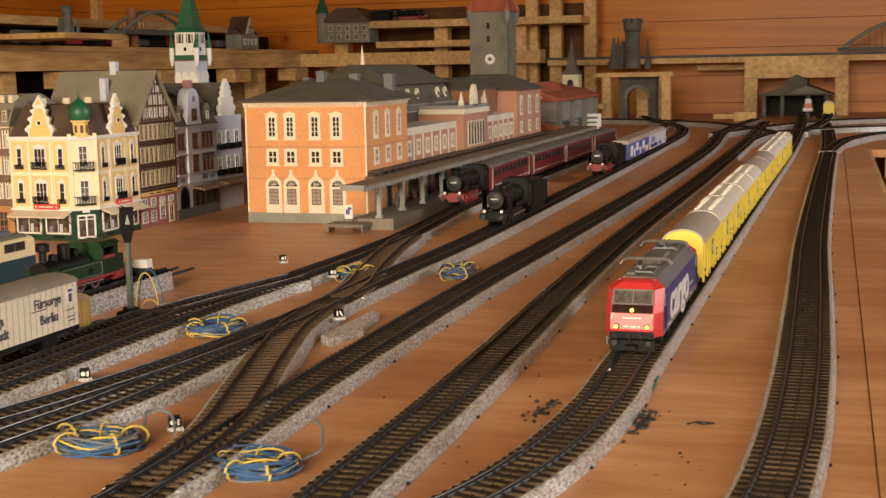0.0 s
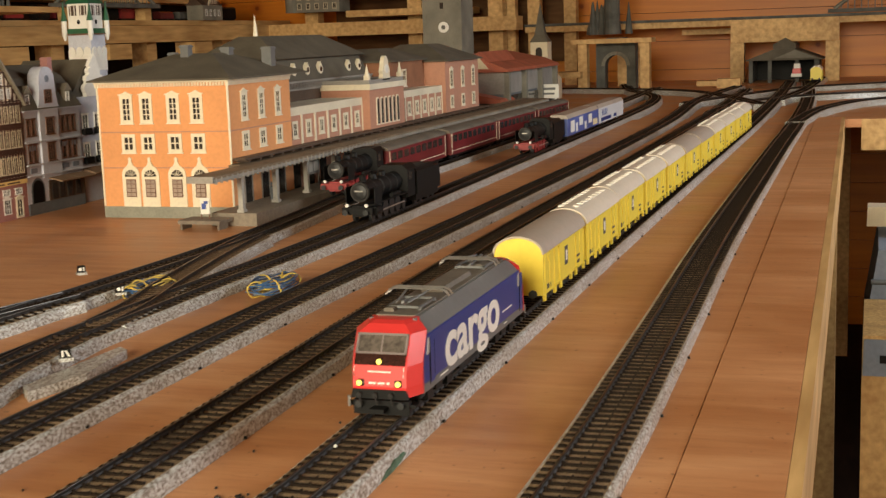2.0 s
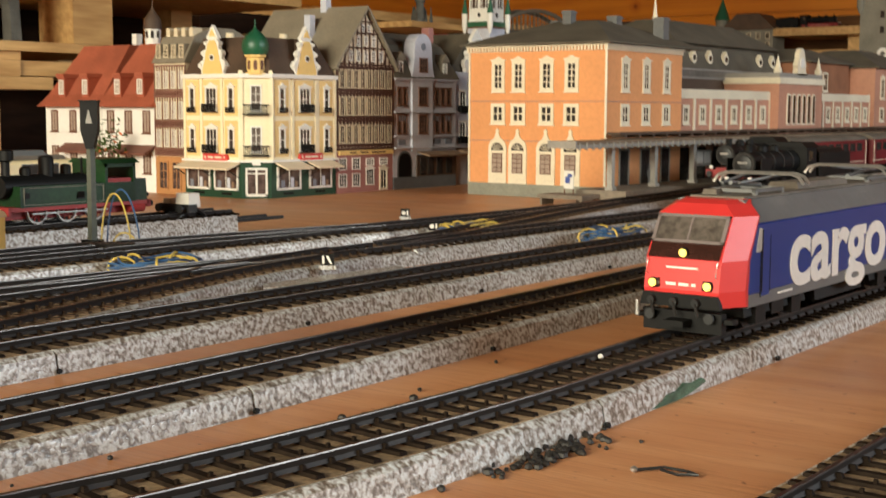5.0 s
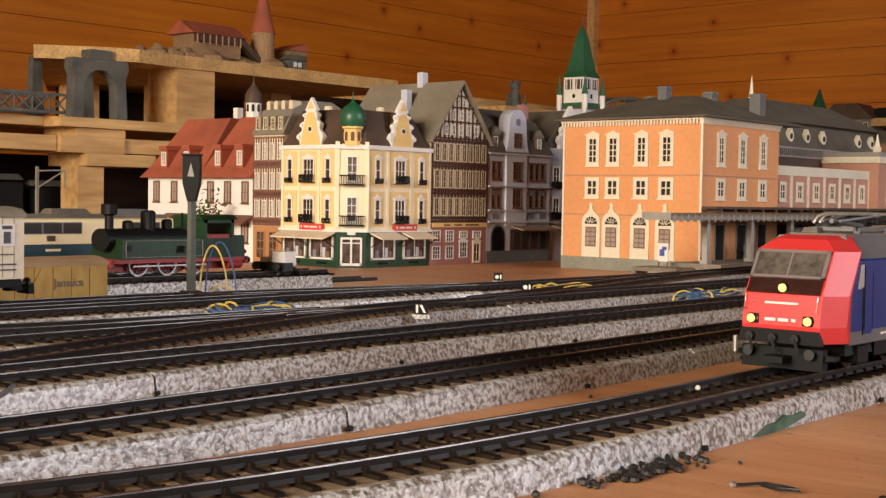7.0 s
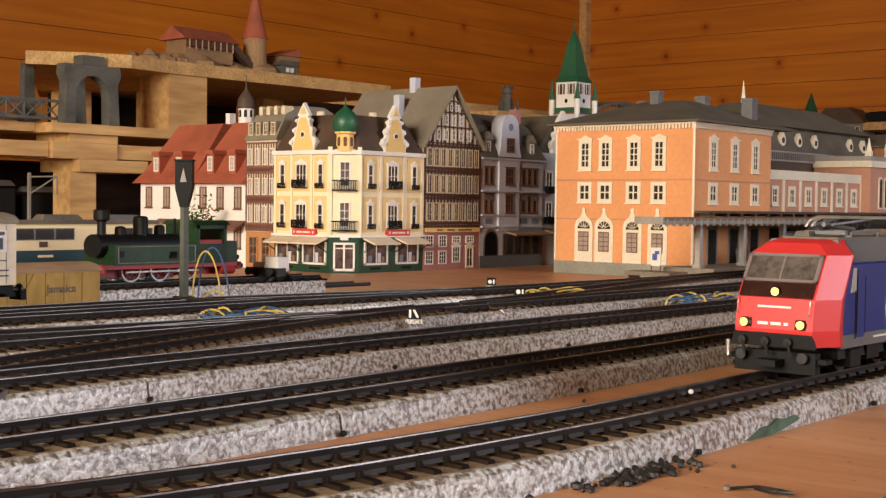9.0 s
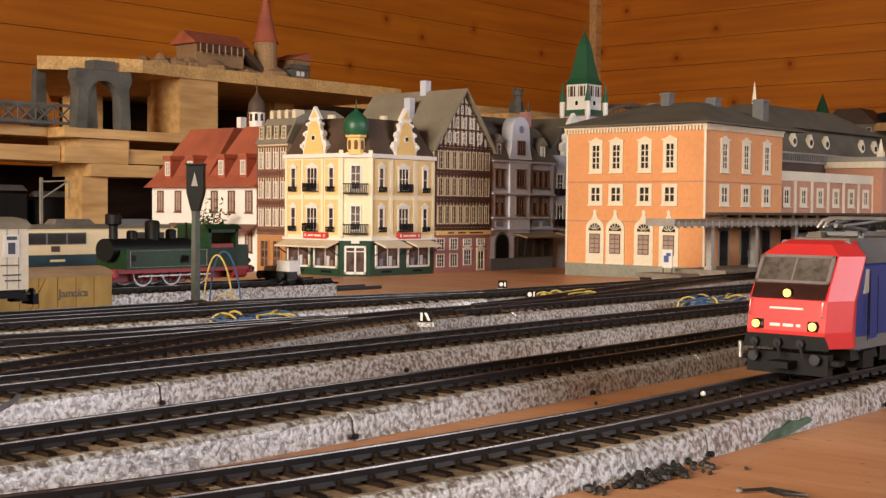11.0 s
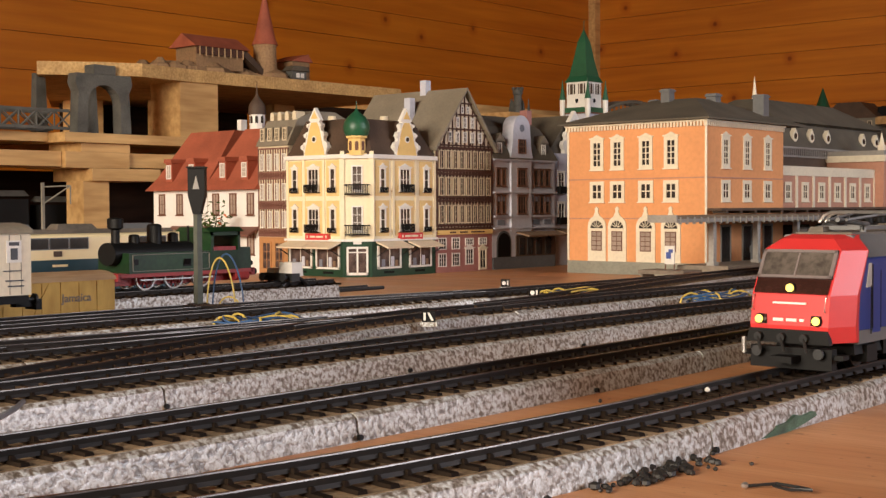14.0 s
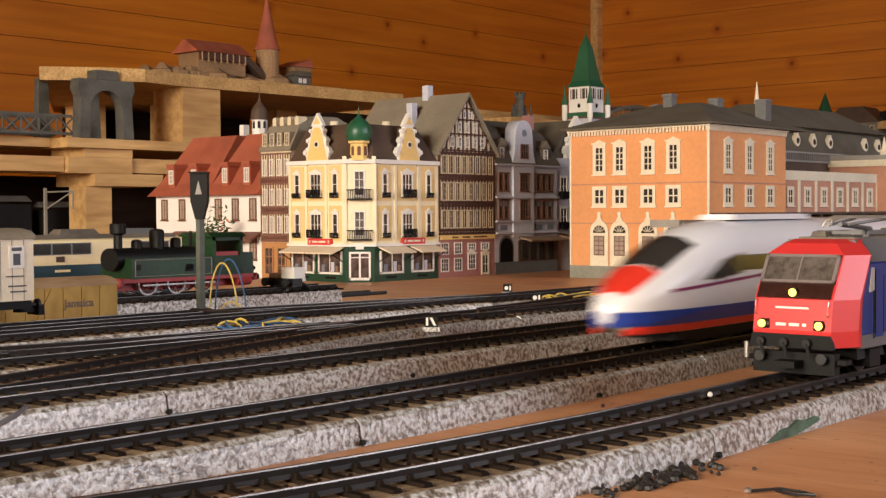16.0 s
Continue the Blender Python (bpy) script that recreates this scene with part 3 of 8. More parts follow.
    for s in (-1, 1):
        for yd in (0.0165, L - 0.0235):
            part("cab_door", G().box(s * W - 0.0002, s * W + 0.0002, yd + 0.005, yd + 0.0110, z(0.0272), z(0.0485)), MAT_BLUE, t)
            part("door_seam", G().box(s * W - 0.0002, s * W + 0.0003, yd + 0.0048, yd + 0.0051, z(0.0285), z(0.0485)).box(s * W - 0.0002, s * W + 0.0003, yd + 0.0109, yd + 0.0112, z(0.0285), z(0.0465)), MAT_BLACK, t)
            part("door_window", G().prism([(yd + 0.0002, z(0.0415)), (yd + 0.0040, z(0.0415)), (yd + 0.0040, z(0.0490)), (yd + 0.0022, z(0.0490))], s * W - 0.0003, s * W + 0.0003, "x"), MAT_POST, t, "pale trapezoid cab window")
            part("handrail", G().rod((s * (W + 0.0007), yd + 0.0025, z(0.027)), (s * (W + 0.0007), yd + 0.0025, z(0.042)), 0.0002, 6), MAT_BLACK, t)
        part("small_inscription", G().box(s * W - 0.0003, s * W + 0.0003, 0.147, 0.166, z(0.0335), z(0.0342)).box(s * W - 0.0003, s * W + 0.0003, 0.035, 0.047, z(0.0264), z(0.0270)).box(
            s * W - 0.0003, s * W + 0.0003, 0.150, 0.156, z(0.0264), z(0.0270)), MAT_WHITE, t)
    me_len = 0.0955
    for s in (-1, 1):
        w = lettering("cargo", 0.0262, MAT_WHITE, t, Matrix(), 0.0006, 1.0, "lettering", "bold white lettering on blue")
        xs = [v.co.x for v in w.data.vertices]
        lo = min(xs)
        k = me_len / (max(xs) - lo)
        for v in w.data.vertices:
            v.co.x = (v.co.x - lo) * k
            v.co.y *= 1.30 if v.co.y > 0 else 0.95
        w.matrix_basis = (pose(W + 0.0002, 0.0445, z(0.0280), 0, 0, 90) if s > 0 else pose(-W - 0.0002, 0.140, z(0.0280), 0, 0, -90)) @ pose(0, 0, 0, 90, 0, 0)
    for yb in (0.043, L - 0.043):
        bog = part("bogie", G().box(-0.0135, 0.0135, yb - 0.026, yb + 0.026, 0.0048, 0.0092, 0.0008).box(-0.0145, 0.0145, yb - 0.019, yb - 0.011, 0.002, 0.0075).box(
            -0.0145, 0.0145, yb + 0.011, yb + 0.019, 0.002, 0.0075).box(-0.0140, 0.0140, yb - 0.005, yb + 0.005, 0.0035, 0.0085), MAT_BLACK, t)
        for dy in (-0.015, 0.015):
            part("wheel", WHEEL_BIG, None, bog, m=pose(0, yb + dy, 0.0066))
    part("underfloor_box", G().box(-0.0135, 0.0135, 0.078, 0.126, 0.0035, 0.0095, 0.001), MAT_BLACK, t)
    for yp, flip in ((0.047, 1), (0.155, -1)):
        pan = part("pantograph_base", G().box(-0.0085, 0.0085, yp - 0.012, yp - 0.0105, z(0.0590), z(0.0602)).box(-0.0085, 0.0085, yp + 0.0105, yp + 0.012, z(0.0590), z(0.0602)).box(
            -0.0085, -0.0072, yp - 0.012, yp + 0.012, z(0.0590), z(0.0602)).box(0.0072, 0.0085, yp - 0.012, yp + 0.012, z(0.0590), z(0.0602)).rod(
            (-0.0078, yp - 0.011, z(0.058)), (-0.0078, yp - 0.011, z(0.06)), 0.0011, 8).rod((0.0078, yp - 0.011, z(0.058)), (0.0078, yp - 0.011, z(0.06)), 0.0011, 8).rod(
            (-0.0078, yp + 0.011, z(0.058)), (-0.0078, yp + 0.011, z(0.06)), 0.0011, 8).rod((0.0078, yp + 0.011, z(0.058)), (0.0078, yp + 0.011, z(0.06)), 0.0011, 8), MAT_GREY, t)
        part("pantograph_arm", G().rod((0, yp + 0.011 * flip, z(0.0605)), (0, yp - 0.013 * flip, z(0.0622)), 0.0008, 8).rod((-0.003, yp - 0.013 * flip, z(0.0622)), (-0.006, yp + 0.012 * flip, z(0.0640)), 0.0005, 6).rod(
            (0.003, yp - 0.013 * flip, z(0.0622)), (0.006, yp + 0.012 * flip, z(0.0640)), 0.0005, 6), MAT_GREY, pan)
        for dy in (0.009, 0.014):
            part("contact_strip", G().tube([(-0.0165, yp + dy * flip, z(0.0612)), (-0.0148, yp + dy * flip, z(0.0636)), (-0.012, yp + dy * flip, z(0.0646)), (0.012, yp + dy * flip, z(0.0646)),
                                            (0.0148, yp + dy * flip, z(0.0636)), (0.0165, yp + dy * flip, z(0.0612))], 0.0006, 6), MAT_STEEL, pan)
    return t


electric_loco(pose(0.0010, -0.0030, ZR))


def van(i, y, plain):
    """A yellow two-axle van with an arched roof."""
    t = thing("covered_wagon", "yellow two-axle covered wagon with plain grey roof" if plain else "yellow two-axle covered wagon with pale roof and white plates", "wagon",
              pose(0.0008, y, ZR), group="yellow freight train")
    L, W = 0.125, 0.0158
    zb, zs, za = 0.0068, 0.0338, 0.0440
    arc = [(W * math.cos(a), zs + (za - zs) * math.sin(a)) for a in [math.pi * k / 12 for k in range(13)]]
    body = part("body", G().sweep([[(-W, yy, zb), (W, yy, zb)] + [(x, yy, h) for x, h in arc] for yy in (0.0, L)]), MAT_YELLOW, t)
    rim = [((W + 0.0009) * math.cos(a), zs - 0.0003 + (za - zs + 0.0011) * math.sin(a)) for a in [math.pi * k / 14 for k in range(15)]]
    inner = [((W - 0.0003) * math.cos(a), zs - 0.0003 + (za - zs - 0.0002) * math.sin(a)) for a in [math.pi * k / 14 for k in range(15)]]
    roof = part("roof", G().sweep([[(x, yy, h) for x, h in rim] + [(x, yy, h) for x, h in reversed(inner)] for yy in (-0.0012, L + 0.0012)]), MAT_GREYROOF if plain else MAT_ROOFPALE, t, smooth=True)
    if not plain:
        for k in range(8):
            for s in (-1, 1):
                a = math.pi / 2 + s * 0.34
                xx, hh = (W + 0.001) * math.cos(a), zs + (za - zs + 0.0008) * math.sin(a)
                part("roof_plate", G().box(xx - 0.0022, xx + 0.0022, 0.012 + k * 0.0135, 0.019 + k * 0.0135, hh - 0.0003, hh + 0.0007), MAT_PLATE, roof)
    for s in (-1, 1):
        g = G()
        for k in range(10):
            yy = 0.004 + k * 0.013
            g.box(s * W - 0.0003, s * W + 0.0005, yy, yy + 0.0009, zb + 0.001, zs)
        part("rib", g, MAT_YELLOW, body)
        door = part("sliding_door", G().box(s * W - 0.0002, s * W + 0.0008, 0.044, 0.081, zb + 0.0015, zs - 0.001), MAT_YELLOW, t)
        part("door_rail", G().box(s * W - 0.0002, s * W + 0.0011, 0.03, 0.1, zs - 0.0012, zs - 0.0004).box(s * W - 0.0002, s * W + 0.0011, 0.03, 0.1, zb + 0.0008, zb + 0.0015), MAT_YELLOW, door)
        part("emblem", G().box(s * W, s * W + 0.0011, 0.0585, 0.0665, 0.0165, 0.0290), MAT_INK, door, "oval dark emblem plate")
        part("emblem_field", G().box(s * W, s * W + 0.0013, 0.0605, 0.0645, 0.0195, 0.0262), MAT_WHITE, door)
        part("inscription", G().box(s * W, s * W + 0.0004, 0.010, 0.014, 0.0095, 0.0125).box(s * W, s * W + 0.0004, 0.017, 0.020, 0.0095, 0.0125).box(
            s * W, s * W + 0.0004, 0.099, 0.108, 0.0150, 0.0165).box(s * W, s * W + 0.0004, 0.1, 0.107, 0.0105, 0.0125), MAT_INK, body)
        part("vent", G().box(s * W, s * W + 0.0007, 0.013, 0.024, zs - 0.0065, zs - 0.0025), MAT_YELLOW, body)
        for yy in (0.0015, 0.030, 0.047, 0.078, 0.094, 0.1195):
            part("step", G().box(s * W - 0.001, s * W + 0.0006, yy, yy + 0.004, 0.0030, zb + 0.0005), MAT_YELLOW, t)
    part("underframe", G().box(-0.012, 0.012, 0.002, L - 0.002, 0.0052, 0.0068), MAT_BLACK, t)
    for yy in (0.028, L - 0.028):
        part("axle_guard", G().box(-0.0125, -0.0112, yy - 0.007, yy + 0.007, 0.002, 0.0066).box(0.0112, 0.0125, yy - 0.007, yy + 0.007, 0.002, 0.0066), MAT_BLACK, t)
        part("wheelset", WHEEL_SMALL, None, t, m=pose(0, yy, 0.0052))
    buffers(t, 0.0005, 0.0085)
    buffers(t, L - 0.0005, 0.0085, True)
    part("coupling", G().box(-0.002, 0.002, -0.009, 0.002, 0.0042, 0.0058).box(-0.004, 0.004, -0.010, -0.008, 0.0038, 0.0065), MAT_BLACK, t)
    return t


MAT_INK = paint("dark_print", (0.05, 0.05, 0.06), 0.5, wear=0.2, scale=200)
MAT_ROOFPALE = paint("pale_grey_roof_paint", (0.72, 0.65, 0.54), 0.4, wear=0.1, scale=60)
MAT_PLATE = paint("white_roof_plate", (0.90, 0.87, 0.78), 0.3, wear=0.04, scale=60)
first = van(0, 0.247, True)
second = van(1, 0.3805, False)
for i in range(2, 11):
    copy_thing(first if i in (5, 6) else second, pose(0.0008 + 0.0006 * (i - 4), 0.247 + 0.1335 * i, ZR))


def express(label, nose):
    """A streamlined white end car (or trailing car) of a high-speed train; its nose points to -y."""
    t = thing("express_train_car", label, "train", group="white express train")
    L, W = 0.275, 0.0168
    rings = []
    # station: y, half width, bottom, shoulder height, top
    if nose:
        st = [(0.0, 0.0030, 0.0110, 0.0150, 0.0180), (0.004, 0.0080, 0.0085, 0.0160, 0.0215), (0.012, 0.0120, 0.0070, 0.0180, 0.0265), (0.024, 0.0145, 0.0065, 0.0215, 0.0325),
              (0.040, 0.0160, 0.0065, 0.0260, 0.0400), (0.056, 0.0166, 0.0065, 0.0300, 0.0450), (0.074, W, 0.0065, 0.0330, 0.0475), (0.10, W, 0.0065, 0.0340, 0.0480), (L, W, 0.0065, 0.0340, 0.0480)]
    else:
        st = [(0.0, W, 0.0065, 0.0340, 0.0480), (L, W, 0.0065, 0.0340, 0.0480)]

    def section(y, w, b, s, top, grow=0.0):
        w += grow
        pts = [(-w * 0.86, b), (w * 0.86, b), (w, b + 0.35 * (s - b)), (w, s)]
        for k in range(1, 8):
            a = math.pi * k / 8
            pts.append((w * math.cos(a), s + (top + grow - s) * math.sin(a) ** 0.85))
        pts.append((-w, s))
        pts.append((-w, b + 0.35 * (s - b)))
        return [(x, y, h) for x, h in pts]

    body = part("body", G().sweep([section(*r) for r in st]), MAT_TRAINWHITE, t, smooth=True)

    def band(name, h0, h1, mat, y0=0.0, grow=0.0002, label=""):
        """A painted band along both flanks."""
        for s in (-1, 1):
            rows = []
            for y, w, b, sh, top in st:
                if y < y0:
                    continue
                pts = []
                lo, hi = h0(y) if callable(h0) else h0, h1(y) if callable(h1) else h1
                for h in (lo, min(max(b + 0.35 * (sh - b), lo), hi), hi):
                    if h <= b + 0.35 * (sh - b):
                        f = max(0.0, (h - b) / (0.35 * (sh - b)))
                        ww = w * (0.86 + 0.14 * f)
                    elif h <= sh:
                        ww = w
                    else:
                        k = min(1.0, (h - sh) / max(top - sh, 1e-6)) ** (1 / 0.85)
                        ww = w * math.sqrt(max(0.0, 1 - k * k))
                    pts.append((s * (ww + grow), y, h))
                rows.append(pts + [(p[0] - s * 0.0016, y, p[2]) for p in reversed(pts)])
            part(name, G().sweep(rows), mat, body, label)

    band("blue_stripe", 0.0095, 0.0150, MAT_TRAINBLUE, 0.0, 0.0004)
    band("red_skirt", 0.0066, 0.0094, MAT_TRAINRED if nose else MAT_TRAINBLUE, 0.004)
    band("plum_stripe", lambda y: 0.0252 - max(0, 0.1 - y) * 0.05, lambda y: 0.0264 - max(0, 0.1 - y) * 0.05, MAT_TRAINPURPLE, 0.02)
    for s in (-1, 1):
        for k in range(3 if nose else 6):
            y0 = (0.075 if nose else 0.01) + k * 0.064 if nose else 0.01 + k * 0.044
            w = 0.058 if nose else 0.040
            part("side_window", G().sweep([[(s * (W + 0.0004), y, 0.0278), (s * (W + 0.0004), y, 0.0336), (s * (W - 0.001), y, 0.0345), (s * (W - 0.001), y, 0.0278)] for y in (y0, y0 + w)]), MAT_PANE, body)
    if nose:
        def skin(h_lo, h_hi, ys, mat, name, spread):
            rows = []
            for y in ys:
                a = None
                for p, q in zip(st, st[1:]):
                    if p[0] <= y <= q[0]:
                        f = (y - p[0]) / (q[0] - p[0])
                        a = [u + f * (v - u) for u, v in zip(p, q)]
                sec = section(*a, grow=0.0003)[4:11]
                lo, hi = spread
                rows.append(sec[lo:hi] + [(x * 0.9, yy, h - 0.001) for x, yy, h in reversed(sec[lo:hi])])
            part(name, G().sweep(rows), mat, body, smooth=True)
        skin(0, 0, (0.005, 0.009, 0.014, 0.0215), MAT_TRAINRED, "red_nose", (1, 6))
        skin(0, 0, (0.0225, 0.03, 0.038, 0.046), MAT_PANE, "windscreen", (1, 6))
        for s in (-1, 1):
            part("cab_window", G().sweep([[(s * 0.0170, 0.046, 0.0255), (s * 0.0173, 0.056, 0.0252), (s * 0.0175, 0.0745, 0.0270), (s * 0.0173, 0.0745, 0.0350), (s * 0.0172, 0.060, 0.0325)],
                                          [(s * 0.0142, 0.046, 0.0255), (s * 0.0148, 0.056, 0.0252), (s * 0.0150, 0.0745, 0.0270), (s * 0.0148, 0.0745, 0.0350), (s * 0.0144, 0.060, 0.0325)]]), MAT_PANE, body)
        part("roof_fairing", G().box(-0.008, 0.008, 0.085, 0.16, 0.0478, 0.0500, 0.0012), MAT_TRAINWHITE, t)
    part("floor_tray", G().box(-0.013, 0.013, 0.03 if nose else 0.004, L - 0.004, 0.0030, 0.0068), MAT_BLACK, t)
    for yb in (0.062 if nose else 0.042, L - 0.042):
        bog = part("bogie", G().box(-0.0125, 0.0125, yb - 0.022, yb + 0.022, 0.002, 0.0062), MAT_BLACK, t)
        for dy in (-0.014, 0.014):
            part("wheel", WHEEL_SMALL, None, bog, m=pose(0, yb + dy, 0.0052))
    return t


lead_car = express("white express end car with red nose and blue stripe", True)
trail_car = express("white express coach with blue stripe", False)


def steam_loco(m, label, red=True, tender=True):
    """A black tender engine; the smokebox points to -y."""
    t = thing("steam_locomotive", label, "locomotive", m)
    zc = 0.0285
    boiler = part("boiler", G().rod((0, 0.010, zc), (0, 0.105, zc), 0.0098, 20), MAT_BLACK, t, smooth=True)
    part("smokebox_door", G().rod((0, 0.010, zc), (0, 0.0082, zc), 0.0088, 20, 0.0070).rod((0, 0.0082, zc), (0, 0.0072, zc), 0.0070, 20, 0.0030), MAT_BUFFER, boiler)
    part("door_ring", G().rod((0, 0.0095, zc), (0, 0.0088, zc), 0.0092, 20), MAT_RAIL, boiler)
    part("number_plate", G().box(-0.004, 0.004, 0.0062, 0.0075, zc + 0.0005, zc + 0.0020), MAT_STEEL, boiler)
    for k in range(4):
        part("boiler_band", G().rod((0, 0.03 + k * 0.02, zc), (0, 0.031 + k * 0.02, zc), 0.0101, 20), MAT_BUFFER, boiler)
    part("chimney", G().lathe([(0.0034, 0), (0.003, 0.002), (0.0032, 0.0065), (0.0038, 0.007)], 14, (0, 0.018, zc + 0.0085)), MAT_BLACK, boiler)
    for y, r in ((0.045, 0.0042), (0.070, 0.0042)):
        part("dome", G().lathe([(r, 0), (r, 0.0035), (r * 0.8, 0.0055), (r * 0.3, 0.0064)], 14, (0, y, zc + 0.0080)), MAT_BLACK, boiler, smooth=True)
    cab = part("cab", G().box(-0.0155, 0.0155, 0.105, 0.128, 0.012, 0.040).prism([(-0.0165, 0.040), (0.0165, 0.040), (0.011, 0.0445), (-0.011, 0.0445)], 0.102, 0.132), MAT_BLACK, t)
    for s in (-1, 1):
        part("cab_window", G().box(s * 0.0155 - 0.0003, s * 0.0155 + 0.0003, 0.110, 0.119, 0.029, 0.037), MAT_PANE, cab)
        part("running_board", G().box(s * 0.0085, s * 0.0155, 0.004, 0.105, 0.0168, 0.0178), MAT_BLACK, t)
        part("smoke_deflector", G().box(s * 0.0140, s * 0.0146, 0.010, 0.030, 0.0178, 0.0330), MAT_BLACK, t)
        part("cylinder", G().rod((s * 0.0125, 0.012, 0.0105), (s * 0.0125, 0.027, 0.0105), 0.0042, 12), MAT_LOCORED if red else MAT_BLACK, t)
        part("connecting_rod", G().box(s * 0.0135, s * 0.0142, 0.026, 0.098, 0.0085, 0.0098), MAT_STEEL, t)
        part("air_tank", G().rod((s * 0.0135, 0.060, 0.0200), (s * 0.0135, 0.082, 0.0200), 0.0022, 10), MAT_BLACK, t)
        part("lamp", G().rod((s * 0.0095, 0.001, 0.0172), (s * 0.0095, -0.0012, 0.0172), 0.0017, 10), MAT_WHITE, t)
    part("frame", G().box(-0.0065, 0.0065, 0.004, 0.126, 0.0060, 0.0165), MAT_LOCORED if red else MAT_BLACK, t)
    part("buffer_beam", G().box(-0.0150, 0.0150, 0.000, 0.003, 0.0085, 0.0150), MAT_LOCORED if red else MAT_BLACK, t)
    big = wheel_mesh(0.0082, MAT_LOCORED if red else MAT_BUFFER, "driving_wheel")
    for y in (0.036, 0.054, 0.072, 0.090):
        part("driving_wheel", big, None, t, m=pose(0, y, 0.0082))
    part("leading_wheel", WHEEL_SMALL, None, t, m=pose(0, 0.018, 0.0052))
    part("leading_wheel", WHEEL_SMALL, None, t, m=pose(0, 0.108, 0.0052))
    buffers(t, 0.0005, 0.0110)
    if tender:
        td = part("tender_body", G().box(-0.0155, 0.0155, 0.136, 0.215, 0.0110, 0.0350, 0.0004).box(-0.0130, 0.0130, 0.140, 0.205, 0.0350, 0.0385, 0.003), MAT_BLACK, t)
        part("coal_load", G().box(-0.011, 0.011, 0.142, 0.180, 0.0375, 0.0405, 0.004), MAT_DIRT, td)
        for y in (0.146, 0.163, 0.188, 0.205):
            part("tender_wheel", WHEEL_SMALL, None, t, m=pose(0, y, 0.0052))
        part("tender_frame", G().box(-0.013, 0.013, 0.138, 0.213, 0.0045, 0.0112), MAT_BLACK, t)
    return t


steam_loco(pose(-0.3485, 0.778, ZR, 0, 0, 2.0), "black steam tank locomotive with red wheels heading the maroon coaches", True, False)
steam_loco(pose(-0.244, 0.585, ZR, 0, 0, 1.0), "dull black steam locomotive with tender", False)
steam_loco(pose(-0.258, 1.262, ZR, 0, 0, 1.2), "black steam locomotive with bright red frame and wheels", True)


def coach(m, label, mat, L, z1, windows, roof_mat, strip):
    t = thing("passenger_coach", label, "coach", m, group="maroon passenger train")
    W = 0.0160
    arc = [(W * math.cos(a), z1 + 0.0062 * math.sin(a)) for a in [math.pi * k / 10 for k in range(11)]]
    body = part("body", G().box(-W, W, 0, L, 0.0075, z1), mat, t)
    part("roof", G().sweep([[(x * 1.03, y, h) for x, h in arc] for y in (-0.0005, L + 0.0005)]), roof_mat, t, smooth=True)
    for s in (-1, 1):
        for k in range(windows):
            y = 0.012 + k * (L - 0.024) / windows
            part("window", G().box(s * W - 0.0004, s * W + 0.0004, y, y + (L - 0.024) / windows * 0.68, z1 - 0.0125, z1 - 0.0035), MAT_PANE, body)
        part("stripe", G().box(s * W - 0.0003, s * W + 0.0003, 0.002, L - 0.002, 0.0125, 0.0133), strip, body)
        part("door_edge", G().box(s * W - 0.0003, s * W + 0.0005, 0.004, 0.0055, 0.009, z1 - 0.001).box(s * W - 0.0003, s * W + 0.0005, L - 0.0055, L - 0.004, 0.009, z1 - 0.001), strip, body)
    part("underframe", G().box(-0.011, 0.011, 0.004, L - 0.004, 0.003, 0.0060), MAT_BLACK, t)
    for yb in (0.035, L - 0.035):
        for dy in (-0.013, 0.013):
            part("wheel", WHEEL_SMALL, None, t, m=pose(0, yb + dy, 0.0052))
    return t


def on_track(pts, y, back=0.0):
    """A pose on the rails at the plan's y."""
    line = spline(pts, 0.01)
    p, d = min(line, key=lambda q: abs(q[0].y - y))
    return Matrix.Translation((p.x, p.y, ZR)) @ Matrix.Rotation(math.atan2(-d.x, d.y), 4, "Z")


red_coach = coach(on_track(T5, 0.918), "maroon passenger coach with a pale stripe and brown roof", MAT_MAROON, 0.246, 0.0375, 9, MAT_ROOFDECK, MAT_CREAM)
for k in range(1, 4):
    copy_thing(red_coach, on_track(T5, 0.918 + 0.256 * k))


def flat_sided_van(y, label, mat, patches):
    t = thing("sliding_wall_wagon", label, "wagon", on_track(T4, y), group="train with advertising wagons")
    W, L, z1 = 0.0160, 0.262, 0.0345
    body = part("body", G().prism([(-W, 0.0075), (W, 0.0075), (W, z1), (W - 0.004, z1 + 0.006), (-W + 0.004, z1 + 0.006), (-W, z1)], 0, L), mat, t)
    part("roof", G().prism([(W, z1), (W - 0.004, z1 + 0.0063), (-W + 0.004, z1 + 0.0063), (-W, z1), (-W + 0.003, z1 - 0.0001), (W - 0.003, z1 - 0.0001)], -0.0006, L + 0.0006), MAT_GREYROOF, t)
    for y0, y1, h0, h1, pm in patches:
        part("printed_panel", G().box(W - 0.0003, W + 0.0004, y0, y1, h0, h1), pm, body)
    part("underframe", G().box(-0.012, 0.012, 0.004, L - 0.004, 0.003, 0.0060), MAT_BLACK, t)
    for yb in (0.035, L - 0.035):
        part("wheel", WHEEL_SMALL, None, t, m=pose(0, yb, 0.0052))
    return t


